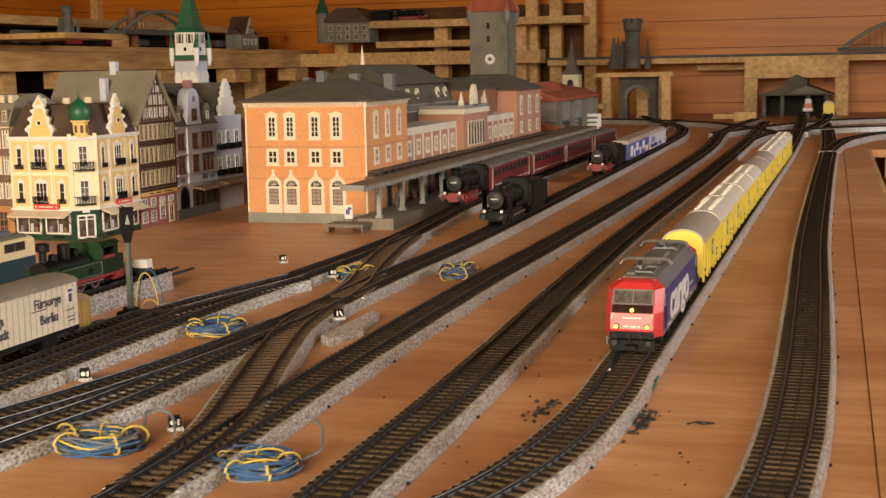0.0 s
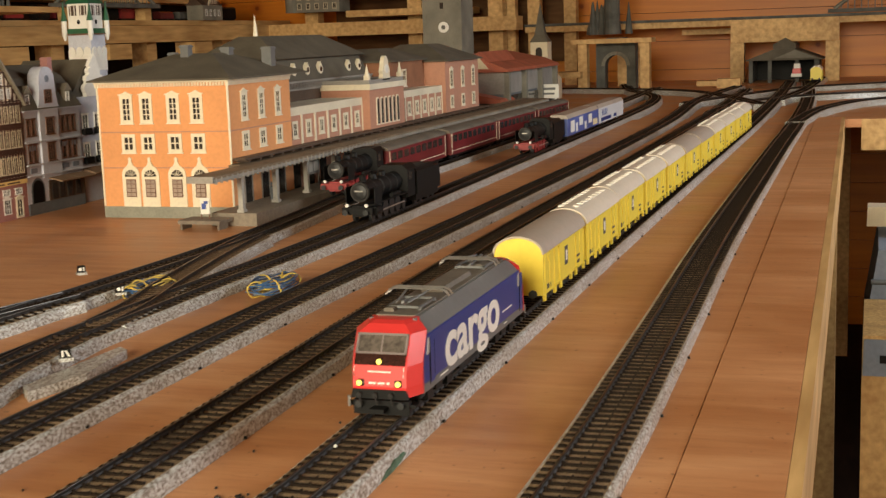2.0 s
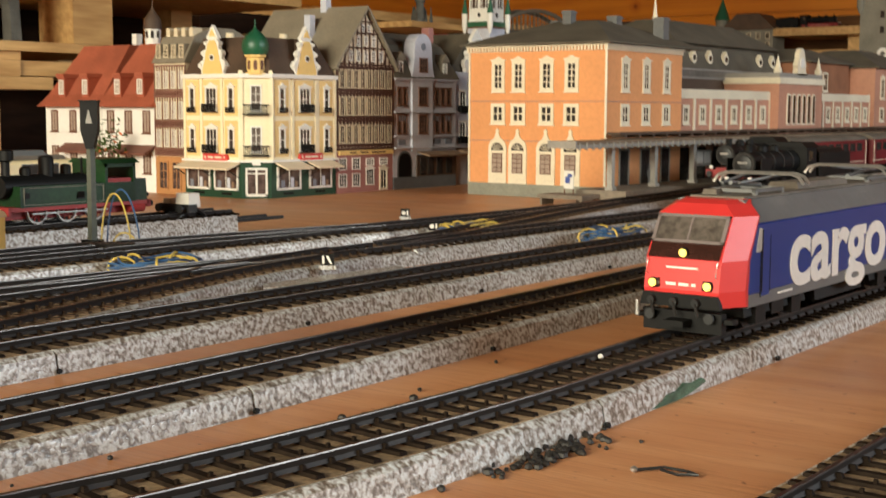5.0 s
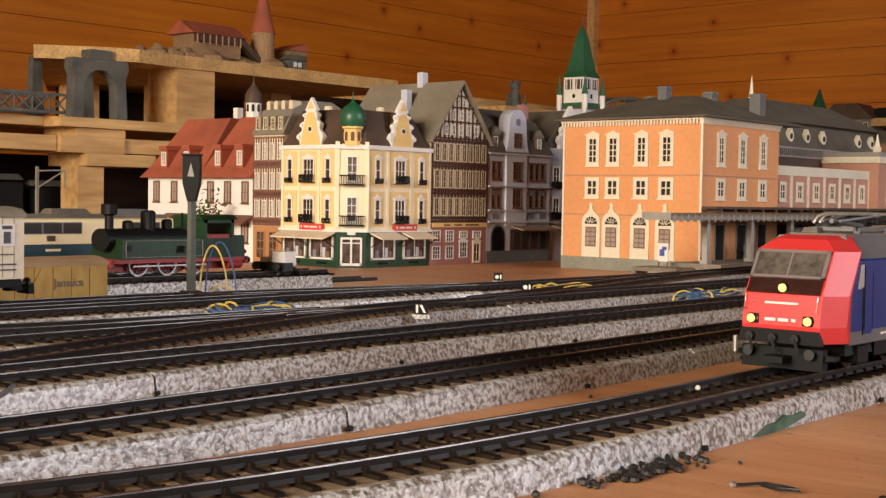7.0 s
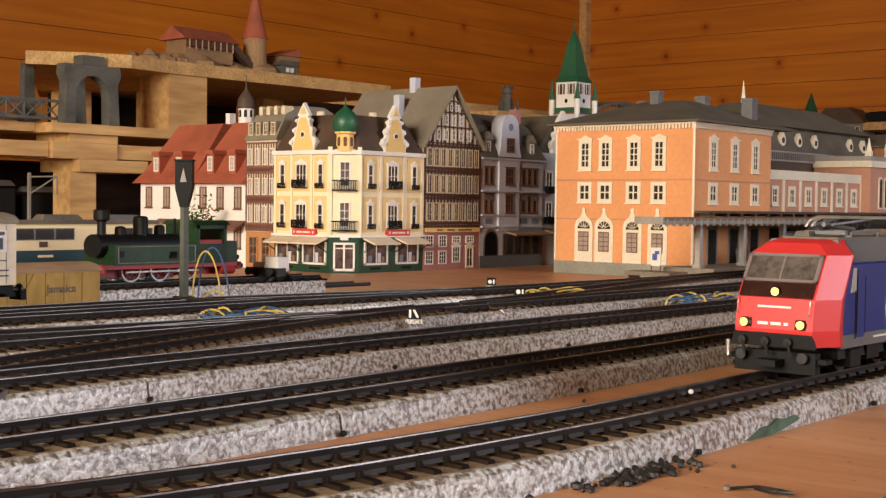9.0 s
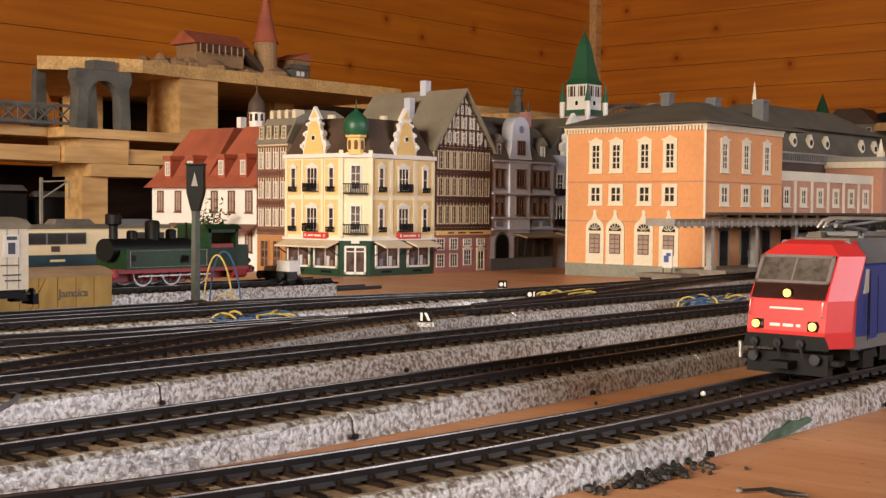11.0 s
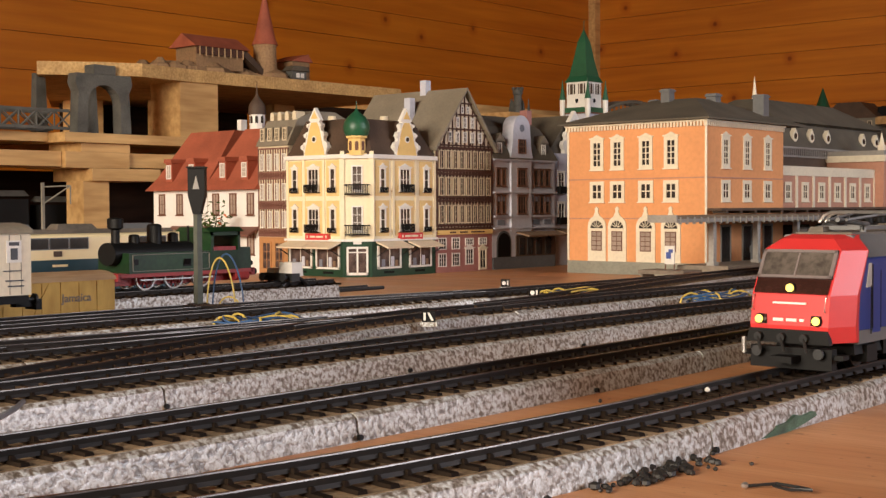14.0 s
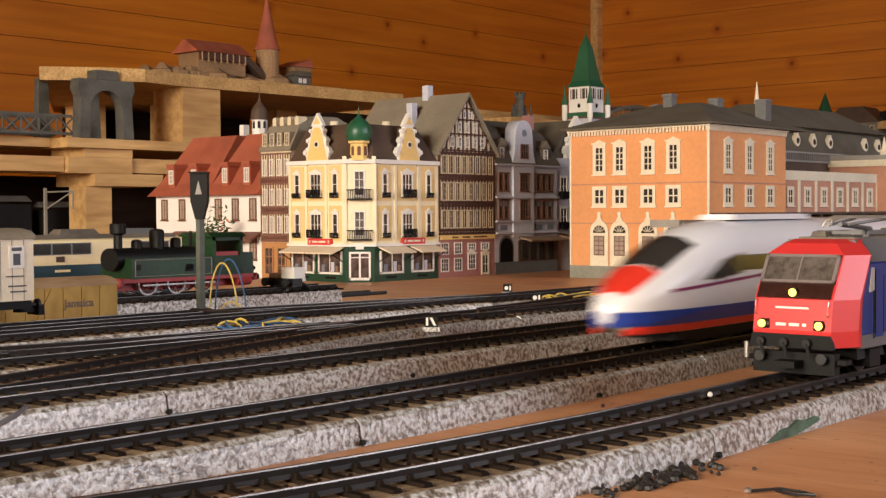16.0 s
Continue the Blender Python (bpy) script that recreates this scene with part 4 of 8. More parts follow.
MAT_SKYBLUE = paint("bright_blue_print", (0.08, 0.13, 0.42), 0.4, wear=0.3, scale=60)
flat_sided_van(1.487, "blue and white printed long covered wagon", MAT_SKYBLUE,
               [(0.02, 0.05, 0.012, 0.03, MAT_WHITE), (0.062, 0.075, 0.01, 0.024, MAT_WHITE), (0.09, 0.12, 0.018, 0.032, MAT_WHITE), (0.135, 0.15, 0.009, 0.022, MAT_WHITE), (0.17, 0.2, 0.016, 0.031, MAT_WHITE), (0.21, 0.25, 0.01, 0.02, MAT_IVORY)])
flat_sided_van(1.757, "white long covered wagon with dark blue inscription bars", MAT_TRAINWHITE,
               [(0.03, 0.036, 0.02, 0.031, MAT_BLUE), (0.045, 0.051, 0.02, 0.031, MAT_BLUE), (0.06, 0.066, 0.02, 0.031, MAT_BLUE), (0.075, 0.081, 0.02, 0.031, MAT_BLUE), (0.02, 0.12, 0.010, 0.0165, MAT_BLUE), (0.15, 0.18, 0.010, 0.0165, MAT_BLUE)])


def tank_engine(m):
    """A green six-coupled tank engine; its chimney end points to -y."""
    t = thing("tank_locomotive", "worn green tank locomotive with red frame and spoked wheels", "locomotive", m)
    boiler = part("boiler", G().rod((0, 0.004, 0.0280), (0, 0.080, 0.0280), 0.0088, 18), MAT_BLACK, t, smooth=True)
    part("side_tank", G().box(-0.0155, 0.0155, 0.010, 0.088, 0.0135, 0.0290, 0.0003), MAT_LOCOGREEN, t, "green side tanks with thin pale lining")
    for s in (-1, 1):
        part("lining", G().box(s * 0.0155 - 0.0002, s * 0.0155 + 0.0003, 0.013, 0.086, 0.0275, 0.0279).box(s * 0.0155 - 0.0002, s * 0.0155 + 0.0003, 0.013, 0.086, 0.0150, 0.0154).box(
            s * 0.0155 - 0.0002, s * 0.0155 + 0.0003, 0.013, 0.0134, 0.0150, 0.0279).box(s * 0.0155 - 0.0002, s * 0.0155 + 0.0003, 0.0856, 0.086, 0.0150, 0.0279), MAT_STONE, t)
        part("worn_patch", G().box(s * 0.0155 - 0.0002, s * 0.0155 + 0.0004, 0.060, 0.068, 0.0178, 0.0235, 0.0015).box(s * 0.0155 - 0.0002, s * 0.0155 + 0.0004, 0.014, 0.018, 0.020, 0.0245), MAT_BLACK, t)
        part("connecting_rod", G().box(s * 0.0125, s * 0.0133, 0.022, 0.092, 0.0075, 0.0087), MAT_STEEL, t)
    part("chimney", G().lathe([(0.0034, 0), (0.003, 0.002), (0.003, 0.012), (0.0055, 0.0135), (0.0055, 0.0205), (0.0042, 0.0212)], 16, (0, 0.012, 0.0345)), MAT_BLACK, boiler, smooth=True)
    for y, r, h in ((0.029, 0.0038, 0.0085), (0.048, 0.0052, 0.0165), (0.066, 0.0038, 0.0095)):
        part("dome", G().lathe([(r, 0), (r, h - 0.002), (r * 0.8, h - 0.0006), (r * 0.3, h)], 14, (0, y, 0.0345)), MAT_BLACK, boiler, smooth=True)
    part("whistle", G().rod((0.003, 0.078, 0.036), (0.003, 0.078, 0.049), 0.0009, 8), MAT_BLACK, boiler)
    cab = part("cab", G().box(-0.0155, 0.0155, 0.088, 0.118, 0.0135, 0.0290).box(-0.0155, 0.0155, 0.088, 0.0905, 0.029, 0.0440).box(-0.0155, 0.0155, 0.1155, 0.118, 0.029, 0.0440).box(
        -0.0155, -0.0145, 0.088, 0.118, 0.041, 0.0440).box(0.0145, 0.0155, 0.088, 0.118, 0.041, 0.0440), MAT_LOCOGREEN, t)
    part("cab_roof", G().prism([(-0.0168, 0.0440), (0.0168, 0.0440), (0.012, 0.0475), (-0.012, 0.0475)], 0.085, 0.121), MAT_LOCOGREEN, cab)
    part("cab_floor", G().box(-0.014, 0.014, 0.091, 0.115, 0.029, 0.032), MAT_LOCORED, cab)
    part("bunker", G().box(-0.0150, 0.0150, 0.118, 0.130, 0.0135, 0.0310, 0.0005), MAT_LOCOGREEN, t)
    part("frame", G().box(-0.0150, 0.0150, 0.002, 0.132, 0.0105, 0.0137).box(-0.0065, 0.0065, 0.004, 0.130, 0.004, 0.0105), MAT_LOCORED, t, "red frame")
    part("cylinder", G().rod((0.0120, 0.113, 0.008), (0.0120, 0.127, 0.008), 0.0042, 10).rod((-0.0120, 0.113, 0.008), (-0.0120, 0.127, 0.008), 0.0042, 10), MAT_LOCORED, t)
    part("buffer_beam", G().box(-0.0150, 0.0150, 0.130, 0.1335, 0.0080, 0.0140).box(-0.0150, 0.0150, 0.0, 0.0025, 0.0080, 0.0140), MAT_LOCORED, t)
    for y in (0.030, 0.057, 0.084):
        wheel = thing_wheel(t, y)
    part("lamp", G().rod((0.009, 0.1335, 0.0175), (0.009, 0.1365, 0.0175), 0.0020, 10).rod((-0.009, 0.1335, 0.0175), (-0.009, 0.1365, 0.0175), 0.0020, 10).rod((0.0, 0.131, 0.029), (0.0, 0.134, 0.029), 0.0020, 10), MAT_BLACK, t)
    buffers(t, 0.133, 0.0105, True)
    buffers(t, 0.0005, 0.0105)
    return t


def thing_wheel(t, y):
    g, sp = G(), G()
    for s in (-1, 1):
        x = s * 0.0088
        rings = []
        for k in range(21):
            a = 2 * math.pi * k / 20
            rings.append([(x + dx, r * math.cos(a), r * math.sin(a)) for dx, r in ((-0.001, 0.0092), (0.001, 0.0092), (0.001, 0.0079), (-0.001, 0.0079))])
        g.sweep(rings, caps=False)
        for k in range(10):
            a = 2 * math.pi * k / 10
            sp.rod((x, 0, 0), (x, 0.0081 * math.cos(a), 0.0081 * math.sin(a)), 0.0005, 5)
        sp.rod((x - 0.0012, 0, 0), (x + 0.0014, 0, 0), 0.0018, 10)
    tyre = part("wheel_tyre", g, MAT_STEEL, t, "bright steel wheel rim", pose(0, y, 0.0092))
    part("spokes", sp, MAT_LOCORED, tyre)
    return tyre


SIDING_X, SIDING_LIFT = -0.457, 0.004
green = tank_engine(Matrix())
green.matrix_basis = pose(SIDING_X, 0.061, ZR + SIDING_LIFT) @ Matrix.Diagonal((1, 0.76, 0.76, 1))


def ivory_electric(m):
    t = thing("electric_railcar", "ivory and petrol-blue electric locomotive with rounded windows", "locomotive", m)
    W, L = 0.0165, 0.300
    arc = [(W * math.cos(a), 0.0428 + 0.0040 * math.sin(a)) for a in [math.pi * k / 8 for k in range(9)]]
    up = part("upper_body", G().sweep([[(-W, y, 0.0290), (W, y, 0.0290)] + [(x, y, h) for x, h in arc] for y in (0, L)]), MAT_IVORY, t)
    part("lower_body", G().box(-W - 0.0001, W + 0.0001, -0.0002, L + 0.0002, 0.0085, 0.0289), MAT_PETROL, t, "petrol-blue lower body")
    part("roof", G().prism([(-0.013, 0.0455), (0.013, 0.0455), (0.010, 0.0480), (-0.010, 0.0480)], 0.005, L - 0.005), MAT_ROOFDECK, t)
    for k in range(6):
        y = 0.02 + k * 0.047
        part("hood", G().box(-0.007, 0.007, y, y + 0.03, 0.0480, 0.0515, 0.0025), MAT_GREY if k % 2 else MAT_ROOFDECK, t)
    for y in (0.03, 0.0445, 0.059, 0.106, 0.1205, 0.135, 0.182, 0.1965, 0.211, 0.258, 0.2725):
        part("window", G().box(W - 0.0003, W + 0.0004, y, y + 0.0130, 0.0360, 0.0424, 0.0), MAT_PANE, up)
        part("window_frame", G().box(W - 0.0003, W + 0.0003, y - 0.0006, y + 0.0136, 0.0354, 0.0430), MAT_GREY, up)
    part("emblem", G().box(W - 0.0003, W + 0.0004, 0.199, 0.205, 0.0310, 0.0345), MAT_BROWNROOF, up)
    part("inscription", G().box(W, W + 0.0004, 0.198, 0.209, 0.0245, 0.0260), MAT_IVORY, t)
    part("underframe", G().box(-0.012, 0.012, 0.004, L - 0.004, 0.002, 0.0085), MAT_BLACK, t)
    return t


ivory_electric(pose(-0.560, -0.115, ZR - 0.0095))


def cream_wagon(m):
    """A cream van whose +y end shows; lettered on its flank."""
    t = thing("refrigerator_wagon", "cream wooden-sided van with dark lettering and small bear shield", "wagon", m)
    W, L = 0.0158, 0.130
    body = part("body", G().box(-W, W, -L, 0, 0.0125, 0.0405), MAT_CREAM, t)
    arc = [((W + 0.0008) * math.cos(a), 0.0405 + 0.0050 * math.sin(a)) for a in [math.pi * k / 10 for k in range(11)]]
    part("roof", G().sweep([[(x, y, h) for x, h in arc] for y in (-L - 0.001, 0.001)]), MAT_TAUPE, t, smooth=True)
    g = G()
    for k in range(22):
        g.box(W - 0.0002, W + 0.00012, -L + 0.003 + k * 0.0058, -L + 0.0033 + k * 0.0058, 0.013, 0.040)
    part("plank_joints", g, MAT_STONE, body)
    part("underframe", G().box(-0.0135, 0.0135, -L, 0, 0.0085, 0.0124), MAT_BLACK, t)
    for y in (-0.028, -L + 0.028):
        part("axle_guard", G().box(-0.0128, 0.0128, y - 0.008, y + 0.008, 0.003, 0.0088), MAT_BLACK, t)
        part("wheelset", WHEEL_SMALL, None, t, m=pose(0, y, 0.0052))
    buffers(t, 0, 0.0100, True)
    part("coupling", G().box(-0.0025, 0.0025, 0, 0.010, 0.0060, 0.0085).box(-0.005, 0.005, 0.009, 0.012, 0.0045, 0.0095), MAT_BLACK, t)
    part("door_bar", G().box(W, W + 0.0005, -0.050, -0.035, 0.0285, 0.0290), MAT_BLACK, body)
    part("shield", G().box(W, W + 0.0004, -0.0125, -0.0050, 0.0275, 0.0375), MAT_WHITE, body, "white shield with a dark bear shape")
    part("shield_charge", G().box(W, W + 0.0006, -0.0105, -0.0070, 0.0288, 0.0340).box(W, W + 0.0006, -0.0112, -0.0062, 0.0352, 0.0368), MAT_INK, body)
    for text, y, h in (("Fürsorge", -0.0475, 0.0300), ("Berlin", -0.0420, 0.0195), ("lings", -0.0920, 0.0265), ("Stadt", -0.0905, 0.0180)):
        lettering(text, 0.0085, MAT_INK, t, pose(W + 0.0002, y, h, 0, 0, 90), 0.0001, 0.95, "lettering", "dark painted lettering")
    part("inscription", G().box(W, W + 0.0004, -0.0140, -0.0050, 0.0235, 0.0240).box(W, W + 0.0004, -0.0130, -0.0040, 0.0190, 0.0196).box(W, W + 0.0004, -0.0120, -0.0040, 0.0165, 0.0171), MAT_INK, body)
    return t


cream_wagon(pose(-0.366, -0.050, ZR))


def crate_wagon(m):
    t = thing("box_wagon", "yellow wooden box wagon with pale curved roof", "wagon", m)
    W, L = 0.0150, 0.092
    body = part("body", G().box(-W, W, -L, 0, 0.0000, 0.0195), MAT_CRATE, t)
    arc = [((W + 0.0006) * math.cos(a), 0.0195 + 0.0048 * math.sin(a)) for a in [math.pi * k / 10 for k in range(11)]]
    part("roof", G().sweep([[(x, y, h) for x, h in arc] for y in (-L - 0.001, 0.001)]), MAT_PALEROOF, t, smooth=True)
    for k in range(8):
        part("plank", G().box(W, W + 0.0004, -L + 0.0005 + k * 0.0114, -L + 0.0113 + k * 0.0114, 0.0003, 0.0192), MAT_CRATE, body)
    for y in (-0.075, -0.052):
        part("brace", G().sweep([[(W + 0.0003, y, 0.001), (W + 0.0009, y, 0.001), (W + 0.0009, y + 0.002, 0.001), (W + 0.0003, y + 0.002, 0.001)],
                                 [(W + 0.0003, y + 0.01, 0.019), (W + 0.0009, y + 0.01, 0.019), (W + 0.0009, y + 0.012, 0.019), (W + 0.0003, y + 0.012, 0.019)]]), MAT_CRATE, body)
    lettering("Jamaica", 0.0062, MAT_TAUPE, t, pose(W + 0.0005, -0.034, 0.0085, 0, 0, 90), 0.00012, 1.0, "lettering", "faded brown lettering")
    part("axle_guard", G().box(-0.012, 0.012, -0.07, -0.055, -0.0035, 0.0).box(-0.012, 0.012, -0.03, -0.015, -0.0035, 0.0), MAT_BLACK, t)
    return t


crate_wagon(pose(-0.400, 0.020, ZR - 0.0027) @ Matrix.Scale(0.926, 4))
# ---- buildings
FACE_S = Matrix()
FACE_E = Matrix.Rotation(radians(90), 4, "Z")
CACHE = {}


def at(m, x, y, z):
    return Matrix.Translation((x, y, z)) @ m


def window(parent, m, w, h, frame_mat, cols=2, rows=3, border=0.0016, cap="", sill=True, pane=None, bar=0.0006, name="window"):
    """A framed window centred on its foot, facing -y in the pose m, with its pane as a sub-part."""
    key = (round(w, 5), round(h, 5), frame_mat.name, cols, rows, border, cap, sill, (pane or MAT_PANE).name)
    if key not in CACHE:
        g = G()
        a, d = w / 2, 0.0010
        g.box(-a, -a + border, -d, 0.0004, 0, h).box(a - border, a, -d, 0.0004, 0, h).box(-a + border, a - border, -d * 1.03, 0.00035, h - border, h).box(-a + border, a - border, -d * 1.03, 0.00035, 0, border)
        for k in range(1, cols):
            x = -a + border + (w - 2 * border) * k / cols
            g.box(x - bar / 2, x + bar / 2, -d * 0.7, 0.0003, border, h - border)
        for k in range(1, rows):
            zz = border + (h - 2 * border) * k / rows
            g.box(-a + border, a - border, -d * 0.65, 0.0003, zz - bar / 2.4, zz + bar / 2.4)
        if sill:
            g.box(-a - 0.0010, a + 0.0010, -0.0020, 0.0004, -0.0011, 0.0)
        if cap == "lintel":
            g.box(-a - 0.0012, a + 0.0012, -0.0018, 0.0004, h, h + 0.0012)
        if cap == "crest":
            g.box(-a - 0.0012, a + 0.0012, -0.0018, 0.0004, h, h + 0.0012)
            g.prism([(-a * 0.9, h + 0.0012), (a * 0.9, h + 0.0012), (a * 0.45, h + 0.0026), (0, h + 0.0044), (-a * 0.45, h + 0.0026)], -0.0012, 0.0004)
        CACHE[key] = (g.mesh(name, frame_mat), G().box(-a + border * 0.5, a - border * 0.5, -0.0003, 0.0004, border * 0.5, h - border * 0.5).mesh("pane", pane or MAT_PANE))
    fr, pn = CACHE[key]
    ob = part(name, fr, None, parent, m=m)
    part("pane", pn, None, ob)
    return ob


def arch_pts(w, h, n=10):
    """An upright outline with a round head, foot at zero."""
    r = w / 2
    return [(-r, 0), (r, 0)] + [(r * math.cos(math.pi * k / n), h - r + r * math.sin(math.pi * k / n)) for k in range(n + 1)]


def arched_window(parent, m):
    """Tall round-headed ground-floor window with a crested surround and a fanlight."""
    if "arched" not in CACHE:
        g = G().prism(arch_pts(0.0215, 0.0455), -0.0012, 0.0004)
        g.prism([(-0.0040, 0.0445), (0.0040, 0.0445), (0.0022, 0.0480), (0.0015, 0.0500), (0.0022, 0.0525), (0, 0.0545), (-0.0022, 0.0525), (-0.0015, 0.0500), (-0.0022, 0.0480)], -0.0016, 0.0004)
        CACHE["arched"] = g.mesh("arched_window", MAT_CREAM)
        CACHE["arched_door"] = G().box(-0.0062, 0.0062, -0.0016, 0, 0.0105, 0.0300).mesh("casement", MAT_WINBROWN)
        p = G()
        for i in range(2):
            for j in range(4):
                p.box(-0.0052 + i * 0.0056, -0.0004 + i * 0.0056, -0.0019, 0, 0.0115 + j * 0.0046, 0.0153 + j * 0.0046)
        CACHE["arched_pane"] = p.mesh("pane", MAT_WINPALE)
        f = G().prism([(0.0074 * math.cos(math.pi * k / 12), 0.0330 + 0.0074 * math.sin(math.pi * k / 12)) for k in range(13)], -0.0014, 0)
        CACHE["fan_pane"] = f.mesh("fanlight", MAT_PANE)
        b = G()
        for k in range(1, 6):
            a = math.pi * k / 6
            b.rod((0.0016 * math.cos(a), -0.0016, 0.0332 + 0.0016 * math.sin(a)), (0.0074 * math.cos(a), -0.0016, 0.0332 + 0.0074 * math.sin(a)), 0.0004, 5)
        b.box(-0.0080, 0.0080, -0.0018, 0, 0.0308, 0.0330)
        CACHE["fan_bars"] = b.mesh("fanlight_grille", MAT_CREAM)
    ob = part("arched_window", CACHE["arched"], None, parent, m=m)
    for n, k in (("casement", "arched_door"), ("pane", "arched_pane"), ("fanlight", "fan_pane"), ("fanlight_grille", "fan_bars")):
        part(n, CACHE[k], None, ob)


MAT_WINPALE = paint("curtained_glass", (0.42, 0.33, 0.27), 0.3, wear=0.3, scale=250)
MAT_PALEORANGE = paint("mauve_orange_plaster", (0.50, 0.25, 0.165), 0.75, wear=0.15, scale=60)
MAT_STATIONGREY = paint("grey_canopy_paint", (0.30, 0.28, 0.25), 0.7, wear=0.25, scale=90)
MAT_BRASSROOF = paint("brown_sheet_roof", (0.20, 0.14, 0.085), 0.7, wear=0.3, scale=90)


def hip_roof(name, x0, x1, y0, y1, z0, z1, inset_x, inset_y, over, mat, parent):
    """A low hipped roof with an overhang and a thin edge."""
    a, b, c, d = x0 - over, x1 + over, y0 - over, y1 + over
    g = G().box(a, b, c, d, z0, z0 + 0.0016)
    g.add([(a, c, z0 + 0.0016), (b, c, z0 + 0.0016), (b, d, z0 + 0.0016), (a, d, z0 + 0.0016), (x0 + inset_x, y0 + inset_y, z1), (x1 - inset_x, y0 + inset_y, z1), (x1 - inset_x, y1 - inset_y, z1), (x0 + inset_x, y1 - inset_y, z1)],
          [(0, 1, 5, 4), (1, 2, 6, 5), (2, 3, 7, 6), (3, 0, 4, 7), (4, 5, 6, 7)])
    return part(name, g, mat, parent)


def dentils(x0, x1, y, z, parent, m, mat, step=0.0036):
    g = G()
    n = int((x1 - x0) / step)
    for k in range(n):
        x = x0 + (k + 0.25) * step
        g.box(x, x + step * 0.5, -0.0022, 0.0004, z, z + 0.0042)
    g.box(x0, x1, -0.0030, 0.0004, z + 0.0042, z + 0.0060)
    part("cornice", g, mat, parent, m=m)


def station():
    t = thing("station_building", "orange plastered railway station with cream windows and grey-brown roofs", "building")
    X0s, X1s, Ya, Yb, H = -0.5945, -0.4365, 0.7118, 0.868, 0.1425
    head = part("end_block", G().box(X0s, X1s, Ya, Yb, 0.012, H + 0.006), MAT_ORANGE, t)
    part("plinth", G().box(X0s - 0.001, X1s + 0.001, Ya - 0.001, Yb + 0.001, 0, 0.0125), MAT_PLINTH, t, "grey-green stone plinth")
    dentils(X0s - 0.003, X1s + 0.003, 0, 0, head, at(FACE_S, 0, Ya, H), MAT_CREAM)
    dentils(Ya - 0.003, Yb + 0.001, 0, 0, head, at(FACE_E, X1s, 0, H), MAT_CREAM)
    for z in (0.0935, 0.0545):
        part("string_course", G().box(X0s - 0.0006, X1s + 0.0006, Ya - 0.0006, Yb, z, z + 0.0012), MAT_PALEORANGE, head)
    for x, y in ((X0s, Ya), (X1s, Ya)):
        part("downpipe", G().rod((x, y - 0.0004, 0.013), (x, y - 0.0004, H), 0.0012, 8), MAT_CREAM, head, "cream corner moulding")
    for x in (-0.5595, -0.5354, -0.5025, -0.4743):
        window(head, at(FACE_S, x, Ya, 0.1035), 0.0155, 0.0305, MAT_CREAM, 2, 4, 0.0038, "crest", bar=0.0011)
        window(head, at(FACE_S, x, Ya, 0.0715), 0.0170, 0.0205, MAT_CREAM, 2, 2, 0.0036, "", bar=0.0014)
        arched_window(head, at(FACE_S, x, Ya, 0.0125))
    for y in (0.748, 0.7905, 0.8335):
        window(head, at(FACE_E, X1s, y, 0.1035), 0.0155, 0.0305, MAT_CREAM, 2, 4, 0.0038, "crest", bar=0.0011)
        window(head, at(FACE_E, X1s, y, 0.0715), 0.0170, 0.0205, MAT_CREAM, 2, 2, 0.0036, "", bar=0.0014)
        part("doorway", G().box(X1s - 0.0004, X1s + 0.0006, y - 0.009, y + 0.009, 0.012, 0.047), MAT_PANE, head)
        part("door_frame", G().box(X1s, X1s + 0.0012, y - 0.010, y - 0.0085, 0.012, 0.049).box(X1s, X1s + 0.0012, y + 0.0085, y + 0.010, 0.012, 0.049).box(X1s, X1s + 0.0012, y - 0.010, y + 0.010, 0.047, 0.049), MAT_STATIONGREY, head)
    hip_roof("roof", X0s, X1s, Ya, Yb + 0.03, H + 0.0062, 0.1760, 0.055, 0.075, 0.008, MAT_SLATE, t)
    for x, y, w, z in ((-0.520, 0.780, 0.0050, 0.186), (-0.548, 0.80, 0.004, 0.178), (-0.49, 0.82, 0.0055, 0.182), (-0.455, 0.855, 0.0060, 0.181)):
        part("chimney", G().box(x - w, x + w, y - w, y + w, 0.152, z).box(x - w - 0.001, x + w + 0.001, y - w - 0.001, y + w + 0.001, z - 0.003, z - 0.0012), MAT_GREY, t)
    # the long platform side: low wings, middle gable, second end block
    XW = -0.4415
    for ya, yb in ((0.868, 1.108), (1.245, 1.456)):
        wing = part("wing", G().box(-0.560, XW, ya, yb, 0, 0.1050), MAT_PALEORANGE, t)
        part("parapet", G().box(-0.560, XW + 0.001, ya, yb, 0.0985, 0.1085), MAT_CREAM, wing)
        n = 6
        for k in range(n):
            y = ya + (k + 0.5) * (yb - ya) / n
            window(wing, at(FACE_E, XW, y, 0.0715), 0.0160, 0.0205, MAT_CREAM, 2, 2, 0.0036, "", bar=0.0012)
            part("doorway", G().box(XW - 0.0004, XW + 0.0006, y - 0.010, y + 0.010, 0.012, 0.047), MAT_PANE, wing)
            part("pilaster", G().box(XW, XW + 0.0012, y + (yb - ya) / n / 2 - 0.0022, y + (yb - ya) / n / 2 + 0.0022, 0.062, 0.0985), MAT_CREAM, wing)
    hall = part("hall_block", G().box(-0.640, -0.500, 0.985, 1.300, 0, 0.134), MAT_BROWNROOF, t)
    bal = G().box(-0.500, -0.4975, 0.985, 1.300, 0.1225, 0.1245).box(-0.500, -0.4975, 0.985, 1.300, 0.1325, 0.1345)
